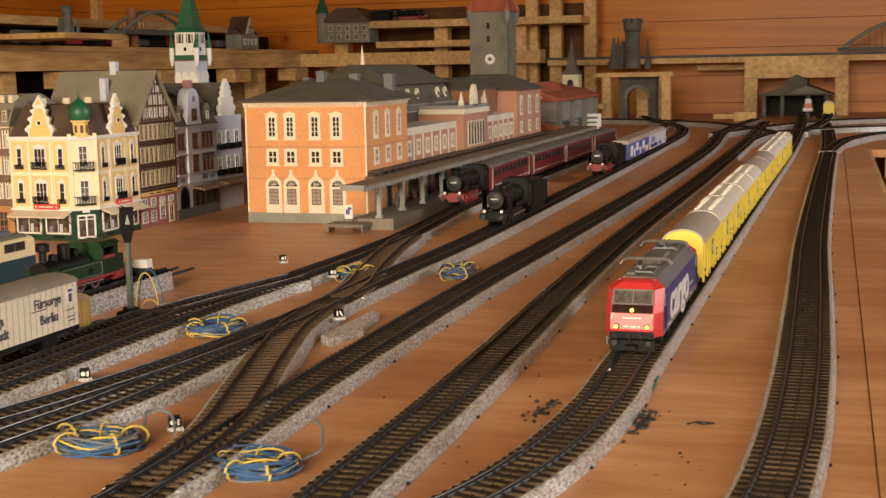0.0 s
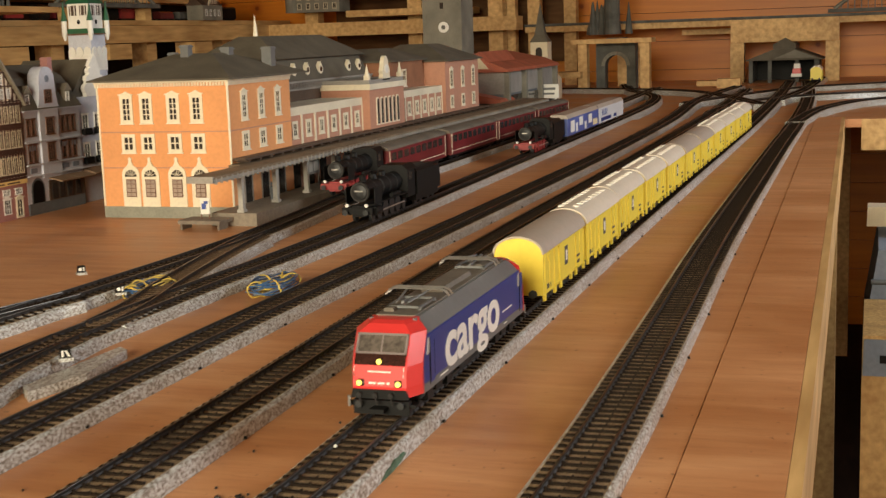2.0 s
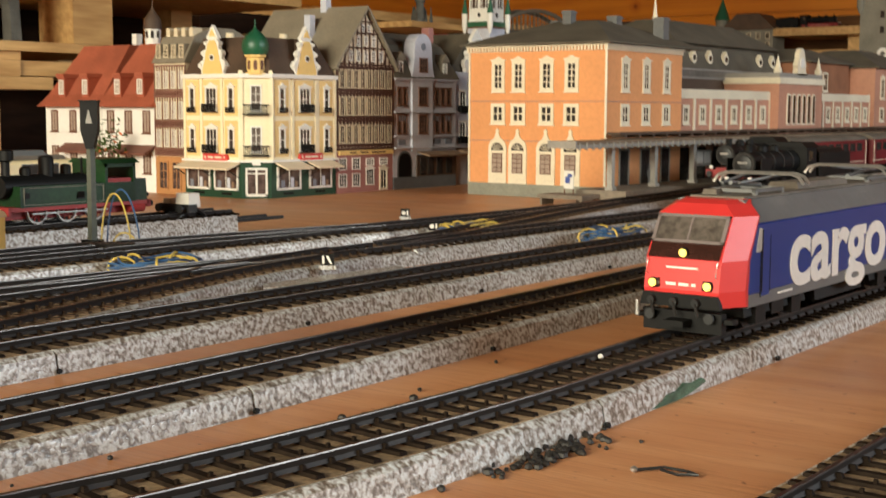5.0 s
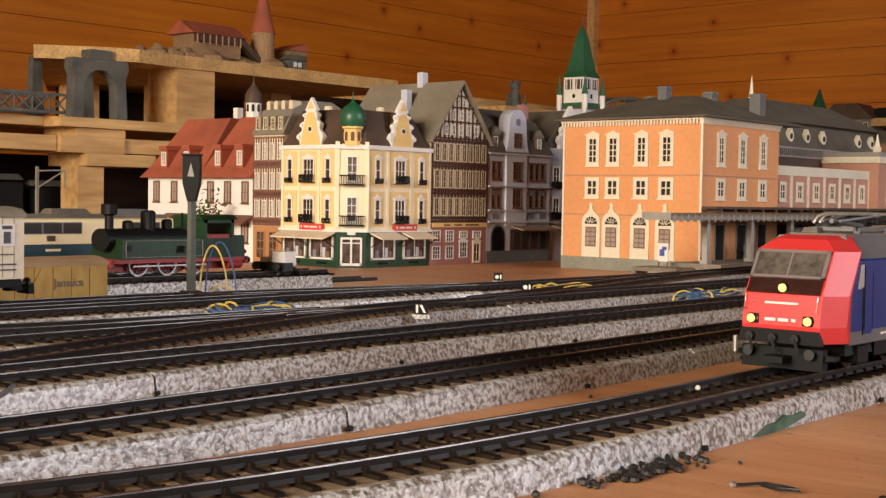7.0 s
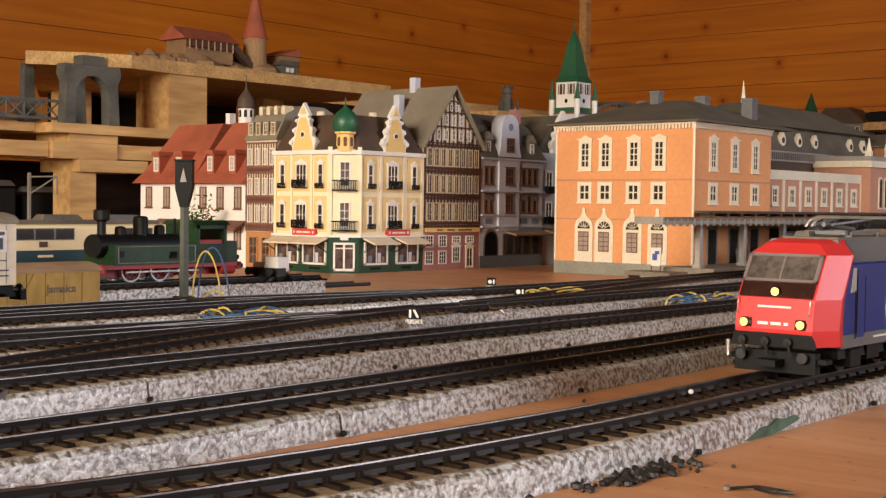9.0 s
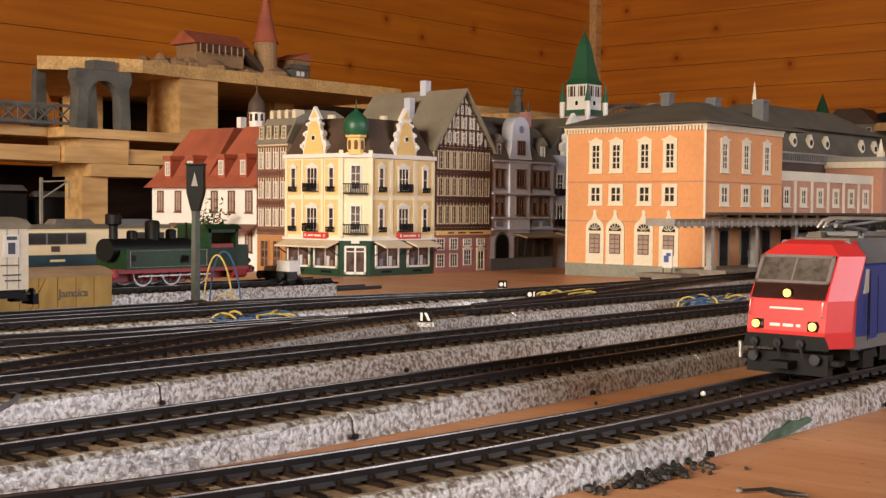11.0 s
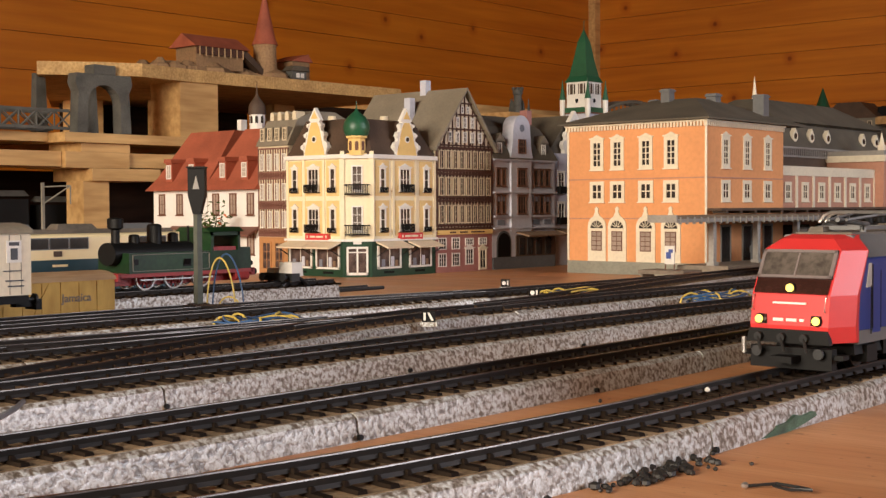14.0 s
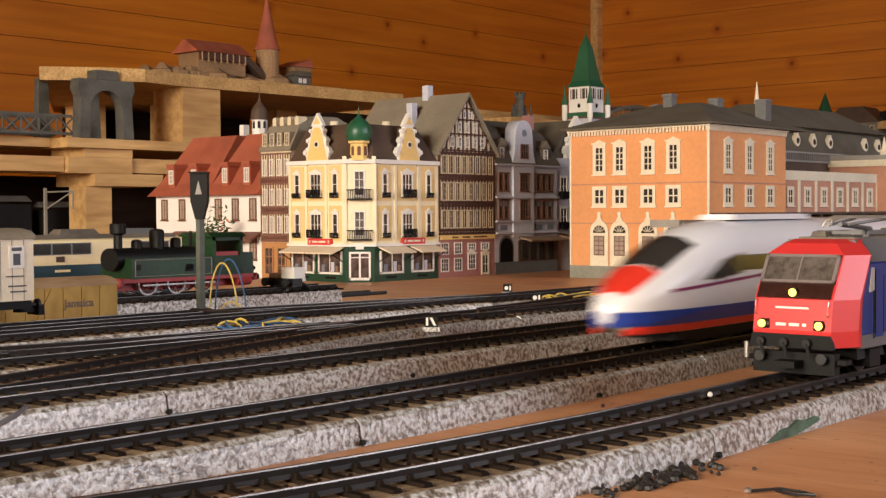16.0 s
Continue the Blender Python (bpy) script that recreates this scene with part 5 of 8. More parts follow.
    for k in range(64):
        bal.box(-0.4995, -0.498, 0.987 + k * 0.00488, 0.9890 + k * 0.00488, 0.1245, 0.1325)
    part("balustrade", bal, MAT_STATIONGREY, hall)
    part("south_balustrade", G().box(-0.640, -0.4975, 0.9825, 0.985, 0.1225, 0.1345), MAT_STATIONGREY, hall)
    g = G().sweep([[(-0.638, 0.987, 0.134), (-0.502, 0.987, 0.134), (-0.502, 1.298, 0.134), (-0.638, 1.298, 0.134)],
                   [(-0.626, 0.999, 0.162), (-0.514, 0.999, 0.162), (-0.514, 1.286, 0.162), (-0.626, 1.286, 0.162)],
                   [(-0.634, 0.991, 0.164), (-0.506, 0.991, 0.164), (-0.506, 1.294, 0.164), (-0.634, 1.294, 0.164)],
                   [(-0.585, 1.040, 0.1940), (-0.555, 1.040, 0.1940), (-0.555, 1.245, 0.1940), (-0.585, 1.245, 0.1940)]])
    mansard = part("mansard_roof", g, MAT_SLATE, t, "grey-brown mansard roof")
    part("roof_spike", G().rod((-0.57, 1.060, 0.193), (-0.57, 1.060, 0.222), 0.0035, 8, 0.0003), MAT_CREAM, mansard)
    for face, pts in ((FACE_E, [(-0.5075, 1.035), (-0.5075, 1.078), (-0.5075, 1.122), (-0.5075, 1.225), (-0.5075, 1.265)]), (FACE_S, [(-0.60, 0.9925), (-0.57, 0.9925), (-0.54, 0.9925)])):
        for x, y in pts:
            oc = part("round_dormer", G().rod((0, -0.003, 0.0), (0, 0.008, 0.0), 0.0065, 14).prism([(-0.0045, 0.004), (0.0045, 0.004), (0, 0.0100)], -0.0032, 0.002), MAT_CREAM, mansard, m=at(face, x, y, 0.1475))
            part("pane", G().rod((0, -0.0034, 0.0), (0, 0.0, 0.0), 0.0036, 12), MAT_PANE, oc)
    gable = part("middle_gable", G().box(-0.600, -0.4300, 1.108, 1.245, 0, 0.1220), MAT_PALEORANGE, t, "orange middle gable with clock crest")
    part("gable_cornice", G().box(-0.6, -0.4275, 1.105, 1.248, 0.1180, 0.1255), MAT_CREAM, gable)
    part("gable_attic", G().box(-0.600, -0.4300, 1.108, 1.245, 0.1255, 0.1310), MAT_STATIONGREY, gable)
    for k in range(6):
        y = 1.137 + k * 0.0158
        part("lancet", G().prism(arch_pts(0.0105, 0.038), -0.0012, 0.0004), MAT_CREAM, gable, m=at(FACE_E, -0.4300, y, 0.0690))
        part("pane", G().prism(arch_pts(0.0066, 0.034), -0.0015, 0.0004), MAT_PANE, gable, m=at(FACE_E, -0.4300, y, 0.0710))
    crest = [(-0.016, 0), (0.016, 0), (0.0125, 0.008), (0.0145, 0.012), (0.010, 0.020), (0.0085, 0.026), (0.0045, 0.031), (0, 0.033), (-0.0045, 0.031), (-0.0085, 0.026), (-0.010, 0.020), (-0.0145, 0.012), (-0.0125, 0.008)]
    cr = part("crest", G().prism(crest, -0.002, 0.004), MAT_CREAM, gable, m=at(FACE_E, -0.4320, 1.1765, 0.1290))
    part("clock_face", G().rod((0, -0.003, 0.015), (0, 0, 0.015), 0.0062, 16), MAT_WHITE, cr)
    for y in (1.112, 1.241):
        part("pinnacle", G().box(-0.4375, -0.4305, y - 0.0035, y + 0.0035, 0.131, 0.137).rod((-0.434, y, 0.137), (-0.434, y, 0.152), 0.0035, 8, 0.0003), MAT_CREAM, gable)
    end2 = part("far_block", G().box(-0.580, -0.4345, 1.456, 1.640, 0, 0.1460), MAT_PALEORANGE, t)
    for y in (1.487, 1.548, 1.608):
        window(end2, at(FACE_E, -0.4345, y, 0.1030), 0.017, 0.030, MAT_CREAM, 2, 4, 0.0026, "crest")
        window(end2, at(FACE_E, -0.4345, y, 0.0715), 0.017, 0.020, MAT_CREAM, 2, 2, 0.0028, "")
    hip_roof("roof", -0.580, -0.4345, 1.456, 1.640, 0.1460, 0.1740, 0.05, 0.06, 0.007, MAT_SLATE, t)
    brown = part("brick_attic", G().box(-0.580, -0.470, 1.300, 1.456, 0.105, 0.1500), MAT_BRICKBROWN, t, "brown brick attic storey")
    window(brown, at(FACE_E, -0.470, 1.36, 0.112), 0.018, 0.026, MAT_CREAM, 2, 3, 0.0022)
    hip_roof("attic_roof", -0.580, -0.470, 1.300, 1.460, 0.1500, 0.1700, 0.04, 0.05, 0.006, MAT_SLATE, t)
    return t


MAT_BRICKBROWN = paint("brown_brick", (0.28, 0.12, 0.06), 0.8, wear=0.25, scale=150)
station()


def platform():
    t = thing("station_platform", "long grey platform beside the station track", "platform")
    part("slab", G().box(-0.4365, -0.385, 0.660, 2.30, 0.0, 0.0135), MAT_PLATFORM, t)
    part("end_step", G().box(-0.458, -0.411, 0.628, 0.6595, 0.0062, 0.0098).box(-0.4565, -0.4545, 0.630, 0.65, 0, 0.0062).box(-0.4145, -0.4125, 0.630, 0.65, 0, 0.0062), MAT_PLATFORM, t)
    c = thing("platform_canopy", "flat grey platform canopy on square posts", "canopy")
    part("roof_slab", G().box(-0.4345, -0.392, 0.700, 1.98, 0.0560, 0.0590).box(-0.420, -0.392, 0.585, 0.700, 0.0560, 0.0590), MAT_BRASSROOF, c)
    part("edge_beam", G().box(-0.394, -0.3915, 0.5845, 1.98, 0.0530, 0.0562).box(-0.420, -0.3915, 0.5835, 0.5855, 0.0530, 0.0595), MAT_STATIONGREY, c)
    g = G()
    for k in range(120):
        y = 0.59 + k * 0.0115
        g.box(-0.3935, -0.3908, y, y + 0.0012, 0.0515, 0.0575)
    part("ribbed_edge", g, MAT_STATIONGREY, c)
    bracket = G().box(-0.4345, -0.420, 0, 0.004, 0.0600, 0.0625).mesh("wall_bracket", MAT_BROWNROOF)
    for k in range(44):
        part("wall_bracket", bracket, None, c, m=pose(0, 0.72 + k * 0.028, 0))
    part("wall_beam", G().box(-0.4345, -0.4200, 0.712, 1.66, 0.0626, 0.0650), MAT_BROWNROOF, c)
    for k in range(16):
        y = 0.668 + k * 0.083
        post = part("post", G().box(-0.4075, -0.4025, y - 0.0028, y + 0.0028, 0.0 if y < 0.6 else 0.0132, 0.0560).box(-0.409, -0.401, y - 0.004, y + 0.004, 0.0132, 0.0165), MAT_POST, c, "pale weathered post")
    return t


MAT_PLATFORM = paint("worn_platform_stone", (0.24, 0.20, 0.155), 0.8, wear=0.3, scale=60)
platform()
st = thing("poster_stand", "small white poster stand on thin legs", "sign", pose(-0.434, 0.643, 0.0098))
part("poster", G().box(-0.005, 0.005, -0.0006, 0.0006, 0.005, 0.0215), MAT_WHITE, st)
part("picture", G().box(-0.0035, 0.0015, -0.0008, 0.0, 0.010, 0.016).box(-0.001, 0.0036, -0.0008, 0, 0.0155, 0.0185), MAT_SKYBLUE, st)
part("leg", G().box(-0.005, -0.0042, -0.0005, 0.0005, 0, 0.005).box(0.0042, 0.005, -0.0005, 0.0005, 0, 0.005), MAT_WINBROWN, st)
bd = thing("platform_notice_board", "pale notice board on the platform wall", "sign", pose(-0.428, 0.905, 0.0135))
part("panel", G().box(-0.0004, 0.0004, -0.019, 0.019, 0.014, 0.031), MAT_POST, bd)
part("notice", G().box(0.0003, 0.0008, -0.016, -0.002, 0.017, 0.029).box(0.0003, 0.0008, 0.002, 0.015, 0.017, 0.029), MAT_WHITE, bd)
part("leg", G().box(-0.0006, 0.0006, -0.017, -0.015, 0, 0.014).box(-0.0006, 0.0006, 0.015, 0.017, 0, 0.014), MAT_STATIONGREY, bd)
fig = part("platform_figurine", G().lathe([(0.0008, 0), (0.0017, 0.0003), (0.0015, 0.008), (0.0023, 0.0095), (0.0025, 0.0145), (0.0008, 0.0165), (0.0013, 0.0175), (0.0013, 0.0195), (0.0005, 0.0205)], 10), MAT_DARKPLINTH, m=pose(-0.417, 0.765, 0.0135), smooth=True)
tagged(fig, "small dark grey painted figurine on the platform", "figurine")

# ---- the town row
MAT_STONEBLUE = paint("slate_blue_panel", (0.20, 0.22, 0.27), 0.75, wear=0.2, scale=80)
MAT_AWNBROWN = paint("brown_canvas", (0.24, 0.15, 0.09), 0.85, wear=0.2, scale=80)
MAT_WINMID = paint("half_dark_glass", (0.17, 0.14, 0.12), 0.2, wear=0.4, scale=300)
MAT_BAY = paint("warm_yellow_bay_plaster", (0.80, 0.58, 0.25), 0.7, wear=0.1, scale=60)
CORNER = (-0.695, 0.508)


def gable_poly(w, h):
    """A stepped, scrolled gable."""
    a = w / 2
    half = [(a, 0), (a, h * 0.09), (a * 1.10, h * 0.13), (a * 1.16, h * 0.20), (a * 1.06, h * 0.28), (a * 0.86, h * 0.30), (a * 0.80, h * 0.35), (a * 0.90, h * 0.41), (a * 0.84, h * 0.49), (a * 0.62, h * 0.51),
            (a * 0.56, h * 0.56), (a * 0.64, h * 0.61), (a * 0.58, h * 0.67), (a * 0.40, h * 0.69), (a * 0.40, h * 0.72), (a * 0.52, h * 0.73), (a * 0.50, h * 0.76), (0.0, h)]
    return half + [(-x, z) for x, z in reversed(half[:-1])]


def corner_house():
    t = thing("corner_house", "yellow corner house with green onion dome and dark green shopfront", "house", pose(CORNER[0], CORNER[1], 0))
    # plan: south face along -x at y=0, east face along +y at x=0, corner cut off
    c, W, D, H, S = 0.020, 0.098, 0.112, 0.1175, 0.036
    plan = [(-W, 0), (-c, 0), (0, c), (0, D), (-W, D)]
    body = part("upper_wall", G().prism(plan, S, H, "z"), MAT_CREAMWALL, t)
    shop = part("shopfront", G().prism(plan, 0, S, "z"), MAT_SHOPGREEN, t, "dark green shopfront")
    out = [(-W - 0.002, -0.003), (-c + 0.001, -0.003), (0.003, c - 0.001), (0.003, D + 0.001), (-W - 0.002, D + 0.001)]
    part("cornice", G().prism(out, H - 0.003, H + 0.001, "z").prism([(x * 1.0, y) for x, y in out], S - 0.0015, S + 0.0008, "z"), MAT_WHITE, t)
    roof = part("roof", G().sweep([[(x, y, H + 0.001) for x, y in plan], [(x * 0.72 - 0.016, y * 0.72 + 0.016, H + 0.036) for x, y in plan]]), MAT_BROWNROOF, t, "dark brown tiled roof")
    diag = at(Matrix.Rotation(radians(45), 4, "Z"), -c / 2, c / 2, 0)
    Wd = c * math.sqrt(2)
    for face, centre, span in ((FACE_S, (-(W + c) / 2, 0), W - c), (FACE_E, (0, (D + c) / 2), D - c)):
        for r, z0 in enumerate((0.0405, 0.0795)):
            for k, (off, w) in enumerate(((-0.345, 0.0085), (0.0, 0.0165), (0.345, 0.0085))):
                u = off * span
                m = at(face, centre[0] + (u if face is FACE_S else 0), centre[1] + (u if face is FACE_E else 0), z0)
                part("bay_panel", G().box(-w / 2 - 0.0052, w / 2 + 0.0052, -0.0006, 0.0004, -0.0010, 0.0335), MAT_BAY, body, m=m)
                window(body, m @ pose(0, -0.0006, 0.0035), w, 0.0230, MAT_WHITE, 1 if w < 0.01 else 3, 2, 0.0016, "crest", True, MAT_PANE, 0.0007)
                b = part("balcony" if w > 0.01 else "flower_box", G().box(-w / 2 - 0.001, w / 2 + 0.001, -0.0055 if w > 0.01 else -0.0035, -0.0016, 0.0022, 0.0030), MAT_BLACK, body, m=m)
                rail = G()
                ww = w / 2 + 0.001
                yy = -0.0053 if w > 0.01 else -0.0033
                top = 0.0100 if w > 0.01 else 0.0068
                for q in range(int(w / 0.0016) + 2):
                    x = -ww + q * 2 * ww / (int(w / 0.0016) + 1)
                    rail.box(x - 0.00035, x + 0.00035, yy - 0.0004, yy + 0.0004, 0.0030, top)
                rail.box(-ww, ww, yy - 0.0006, yy + 0.0006, top - 0.0006, top + 0.0004)
                part("railing", rail, MAT_BLACK, b)
        for k in (-0.18, 0.18, 0.485, -0.485):
            u = k * span
            part("pilaster", G().box(-0.0016, 0.0016, -0.0012, 0.0004, S + 0.001, H - 0.003), MAT_CREAMWALL, body, m=at(face, centre[0] + (u if face is FACE_S else 0), centre[1] + (u if face is FACE_E else 0), 0))
        m0 = at(face, centre[0] + (0.03 * span if face is FACE_S else 0), centre[1] + (0.03 * span if face is FACE_E else 0), H)
        gb = part("scrolled_gable", G().prism(gable_poly(0.0310, 0.0475), -0.0012, 0.0030), MAT_WHITE, t, "white scrolled gable", m0)
        part("gable_field", G().prism([(-0.0140, 0.001), (0.0140, 0.001), (0.0125, 0.0080), (0.0100, 0.0140), (0.0085, 0.0215), (0.0060, 0.0290), (0.0035, 0.0330), (-0.0035, 0.0330), (-0.0060, 0.0290), (-0.0085, 0.0215), (-0.0100, 0.0140), (-0.0125, 0.0080)], -0.0018, 0), MAT_BLIND, gb)
        for s in (-1, 1):
            for gx, gz, gr in ((0.0165, 0.0090, 0.0024), (0.0125, 0.0205, 0.0020), (0.0088, 0.0300, 0.0017)):
                part("scroll", G().rod((s * gx, -0.0026, gz), (s * gx, 0.0030, gz), gr, 10), MAT_WHITE, gb)
        part("pediment_field", G().prism([(-0.0046, 0.0366), (0.0046, 0.0366), (0, 0.0440)], -0.0018, 0), MAT_BLIND, gb)
        part("oculus_ring", G().rod((0, -0.0022, 0.0165), (0, 0, 0.0165), 0.0034, 12), MAT_WHITE, gb)
        part("oculus", G().rod((0, -0.0026, 0.0165), (0, 0, 0.0165), 0.0022, 10), MAT_PANE, gb)
        part("gable_back", G().prism([(-0.015, 0), (0.015, 0), (0, 0.034)], 0.003, 0.030), MAT_BROWNROOF, gb)
        # shop windows and awnings
        for k, u in enumerate((-0.245, 0.245)):
            m = at(face, centre[0] + (u * span if face is FACE_S else 0), centre[1] + (u * span if face is FACE_E else 0), 0)
            part("display", G().box(-0.0145, 0.0145, -0.0010, 0.0004, 0.0095, 0.0285), MAT_GOODS, shop, m=m)
            part("shop_window_frame", G().box(-0.0165, -0.0145, -0.0016, 0.0004, 0.008, 0.030).box(0.0145, 0.0165, -0.0016, 0.0004, 0.008, 0.030).box(-0.0165, 0.0165, -0.0016, 0.0004, 0.0075, 0.0095).box(
                -0.0004, 0.0004, -0.0014, 0.0004, 0.0095, 0.0285), MAT_WHITE, shop, m=m)
            for q, (gx, gw, gh, gm) in enumerate(((-0.009, 0.0022, 0.007, MAT_STONEBLUE), (0.004, 0.0020, 0.0095, MAT_GREYBLUE), (0.0095, 0.0016, 0.006, MAT_AWNBROWN))):
                part("display_item", G().box(gx - gw, gx + gw, -0.0016, 0, 0.0098, 0.0098 + gh), gm, shop, m=m)
            part("vent_slot", G().box(-0.007, 0.007, -0.0006, 0.0004, 0.003, 0.0052), MAT_BLACK, shop, m=m)
            part("awning", G().prism([(-0.0005, 0.0345), (-0.0005, 0.0330), (-0.0165, 0.0275), (-0.0170, 0.0290)], -0.0185, 0.0185, "x"), MAT_AWNING, t, "cream shop awning", m)
            part("awning_strut", G().rod((-0.017, -0.001, 0.020), (-0.017, -0.016, 0.0280), 0.0005, 5).rod((0.017, -0.001, 0.020), (0.017, -0.016, 0.0280), 0.0005, 5), MAT_BLACK, t, m=m)
        ms = at(face, centre[0] + (0.08 * span if face is FACE_S else 0), centre[1] + (0.08 * span if face is FACE_E else 0), 0.0358)
        sg = part("sign_board", G().box(-0.0165, 0.0165, -0.0032, 0.0, 0, 0.0062), MAT_SIGNRED, t, "red shop sign with pale script", ms)
        part("sign_writing", G().box(-0.0095, -0.002, -0.0036, -0.003, 0.0022, 0.0040).box(-0.0005, 0.009, -0.0036, -0.003, 0.0022, 0.0040).box(-0.014, -0.0125, -0.0036, -0.003, 0.0018, 0.0045).box(0.0125, 0.014, -0.0036, -0.003, 0.0018, 0.0045), MAT_CREAM, sg)
    for z0 in (0.0405, 0.0795):
        m = diag @ pose(0, 0, z0)
        window(body, m @ pose(0, 0, 0.0035), 0.0110, 0.0250, MAT_WHITE, 2, 3, 0.0014, "", True, MAT_WINMID)
        bal = part("balcony", G().prism([(-0.0125, 0), (0.0125, 0), (0.0100, -0.0075), (-0.0100, -0.0075)], 0.0, 0.0012, "z"), MAT_BLACK, body, m=m)
        g = G()
        for k in range(13):
            f = k / 12
            x = -0.0100 + 0.020 * f
            g.rod((x, -0.0073, 0.001), (x, -0.0082 if k % 2 else -0.0070, 0.0095), 0.0004, 5)
        g.tube([(-0.0125, 0, 0.0095), (-0.0102, -0.0078, 0.0095), (0.0102, -0.0078, 0.0095), (0.0125, 0, 0.0095)], 0.0006, 5)
        part("railing", g, MAT_BLACK, bal)
    for s in (-1, 1):
        part("corner_column", G().box(s * Wd / 2 - 0.002, s * Wd / 2 + 0.002, -0.0015, 0.001, S + 0.001, H + 0.004), MAT_CREAMWALL, body, m=diag)
    door = part("shop_door", G().box(-0.0105, -0.0085, -0.0014, 0.0004, 0.002, 0.0295).box(0.0085, 0.0105, -0.0014, 0.0004, 0.002, 0.0295).box(-0.0105, 0.0105, -0.0014, 0.0004, 0.0275, 0.0295).box(
        -0.0009, 0.0009, -0.0014, 0.0004, 0.002, 0.0275).box(-0.0105, 0.0105, -0.0014, 0.0004, 0.002, 0.0045).box(-0.0105, 0.0105, -0.0014, 0.0004, 0.0235, 0.0245), MAT_WHITE, t, "white framed shop door", diag)
    part("door_glass", G().box(-0.0085, 0.0085, -0.0006, 0.0004, 0.004, 0.0275), MAT_GOODS, door)
    part("plate", G().box(-0.004, 0.004, -0.0022, 0, 0.0318, 0.0375), MAT_WHITE, t, m=diag)
    tower = part("turret", G().lathe([(0.0150, 0.0), (0.0150, 0.0025), (0.0120, 0.003), (0.0112, 0.0205), (0.0140, 0.0215), (0.0140, 0.0240)], 8, (0, 0, 0), radians(22.5)), MAT_BLIND, t, "yellow lantern turret", diag @ pose(0, 0.006, H) @ Matrix.Scale(0.78, 4))
    for k in range(-2, 3):
        part("turret_opening", G().prism(arch_pts(0.0042, 0.0115, 6), -0.0004, 0.001), MAT_WINBROWN, tower, m=Matrix.Translation((0, 0, 0.006)) @ Matrix.Rotation(radians(45 * k), 4, "Z") @ pose(0, -0.0110, 0))
    part("onion_dome", G().lathe([(0.0130, 0), (0.0150, 0.004), (0.0162, 0.010), (0.0150, 0.017), (0.0110, 0.023), (0.0055, 0.0275), (0.0022, 0.0305), (0.0009, 0.034), (0.0004, 0.042)], 16), MAT_DOME, t,
         "shiny green onion dome", diag @ pose(0, 0.006, H + 0.0186) @ Matrix.Scale(0.80, 4), smooth=True)
    for x, y in ((-0.060, 0.06), (-0.05, 0.09), (-0.085, 0.05)):
        part("chimney_pot", G().lathe([(0.0035, 0), (0.0048, 0.004), (0.0040, 0.009)], 12, (x, y, H + 0.034)), MAT_INFILL, t)
    return t


corner_house()


def strips(g, x0, x1, z0, z1, n, d=0.0012, w=0.0011):
    for k in range(n + 1):
        x = x0 + (x1 - x0) * k / n
        g.box(x - w / 2, x + w / 2, -d, 0.0003, z0, z1)


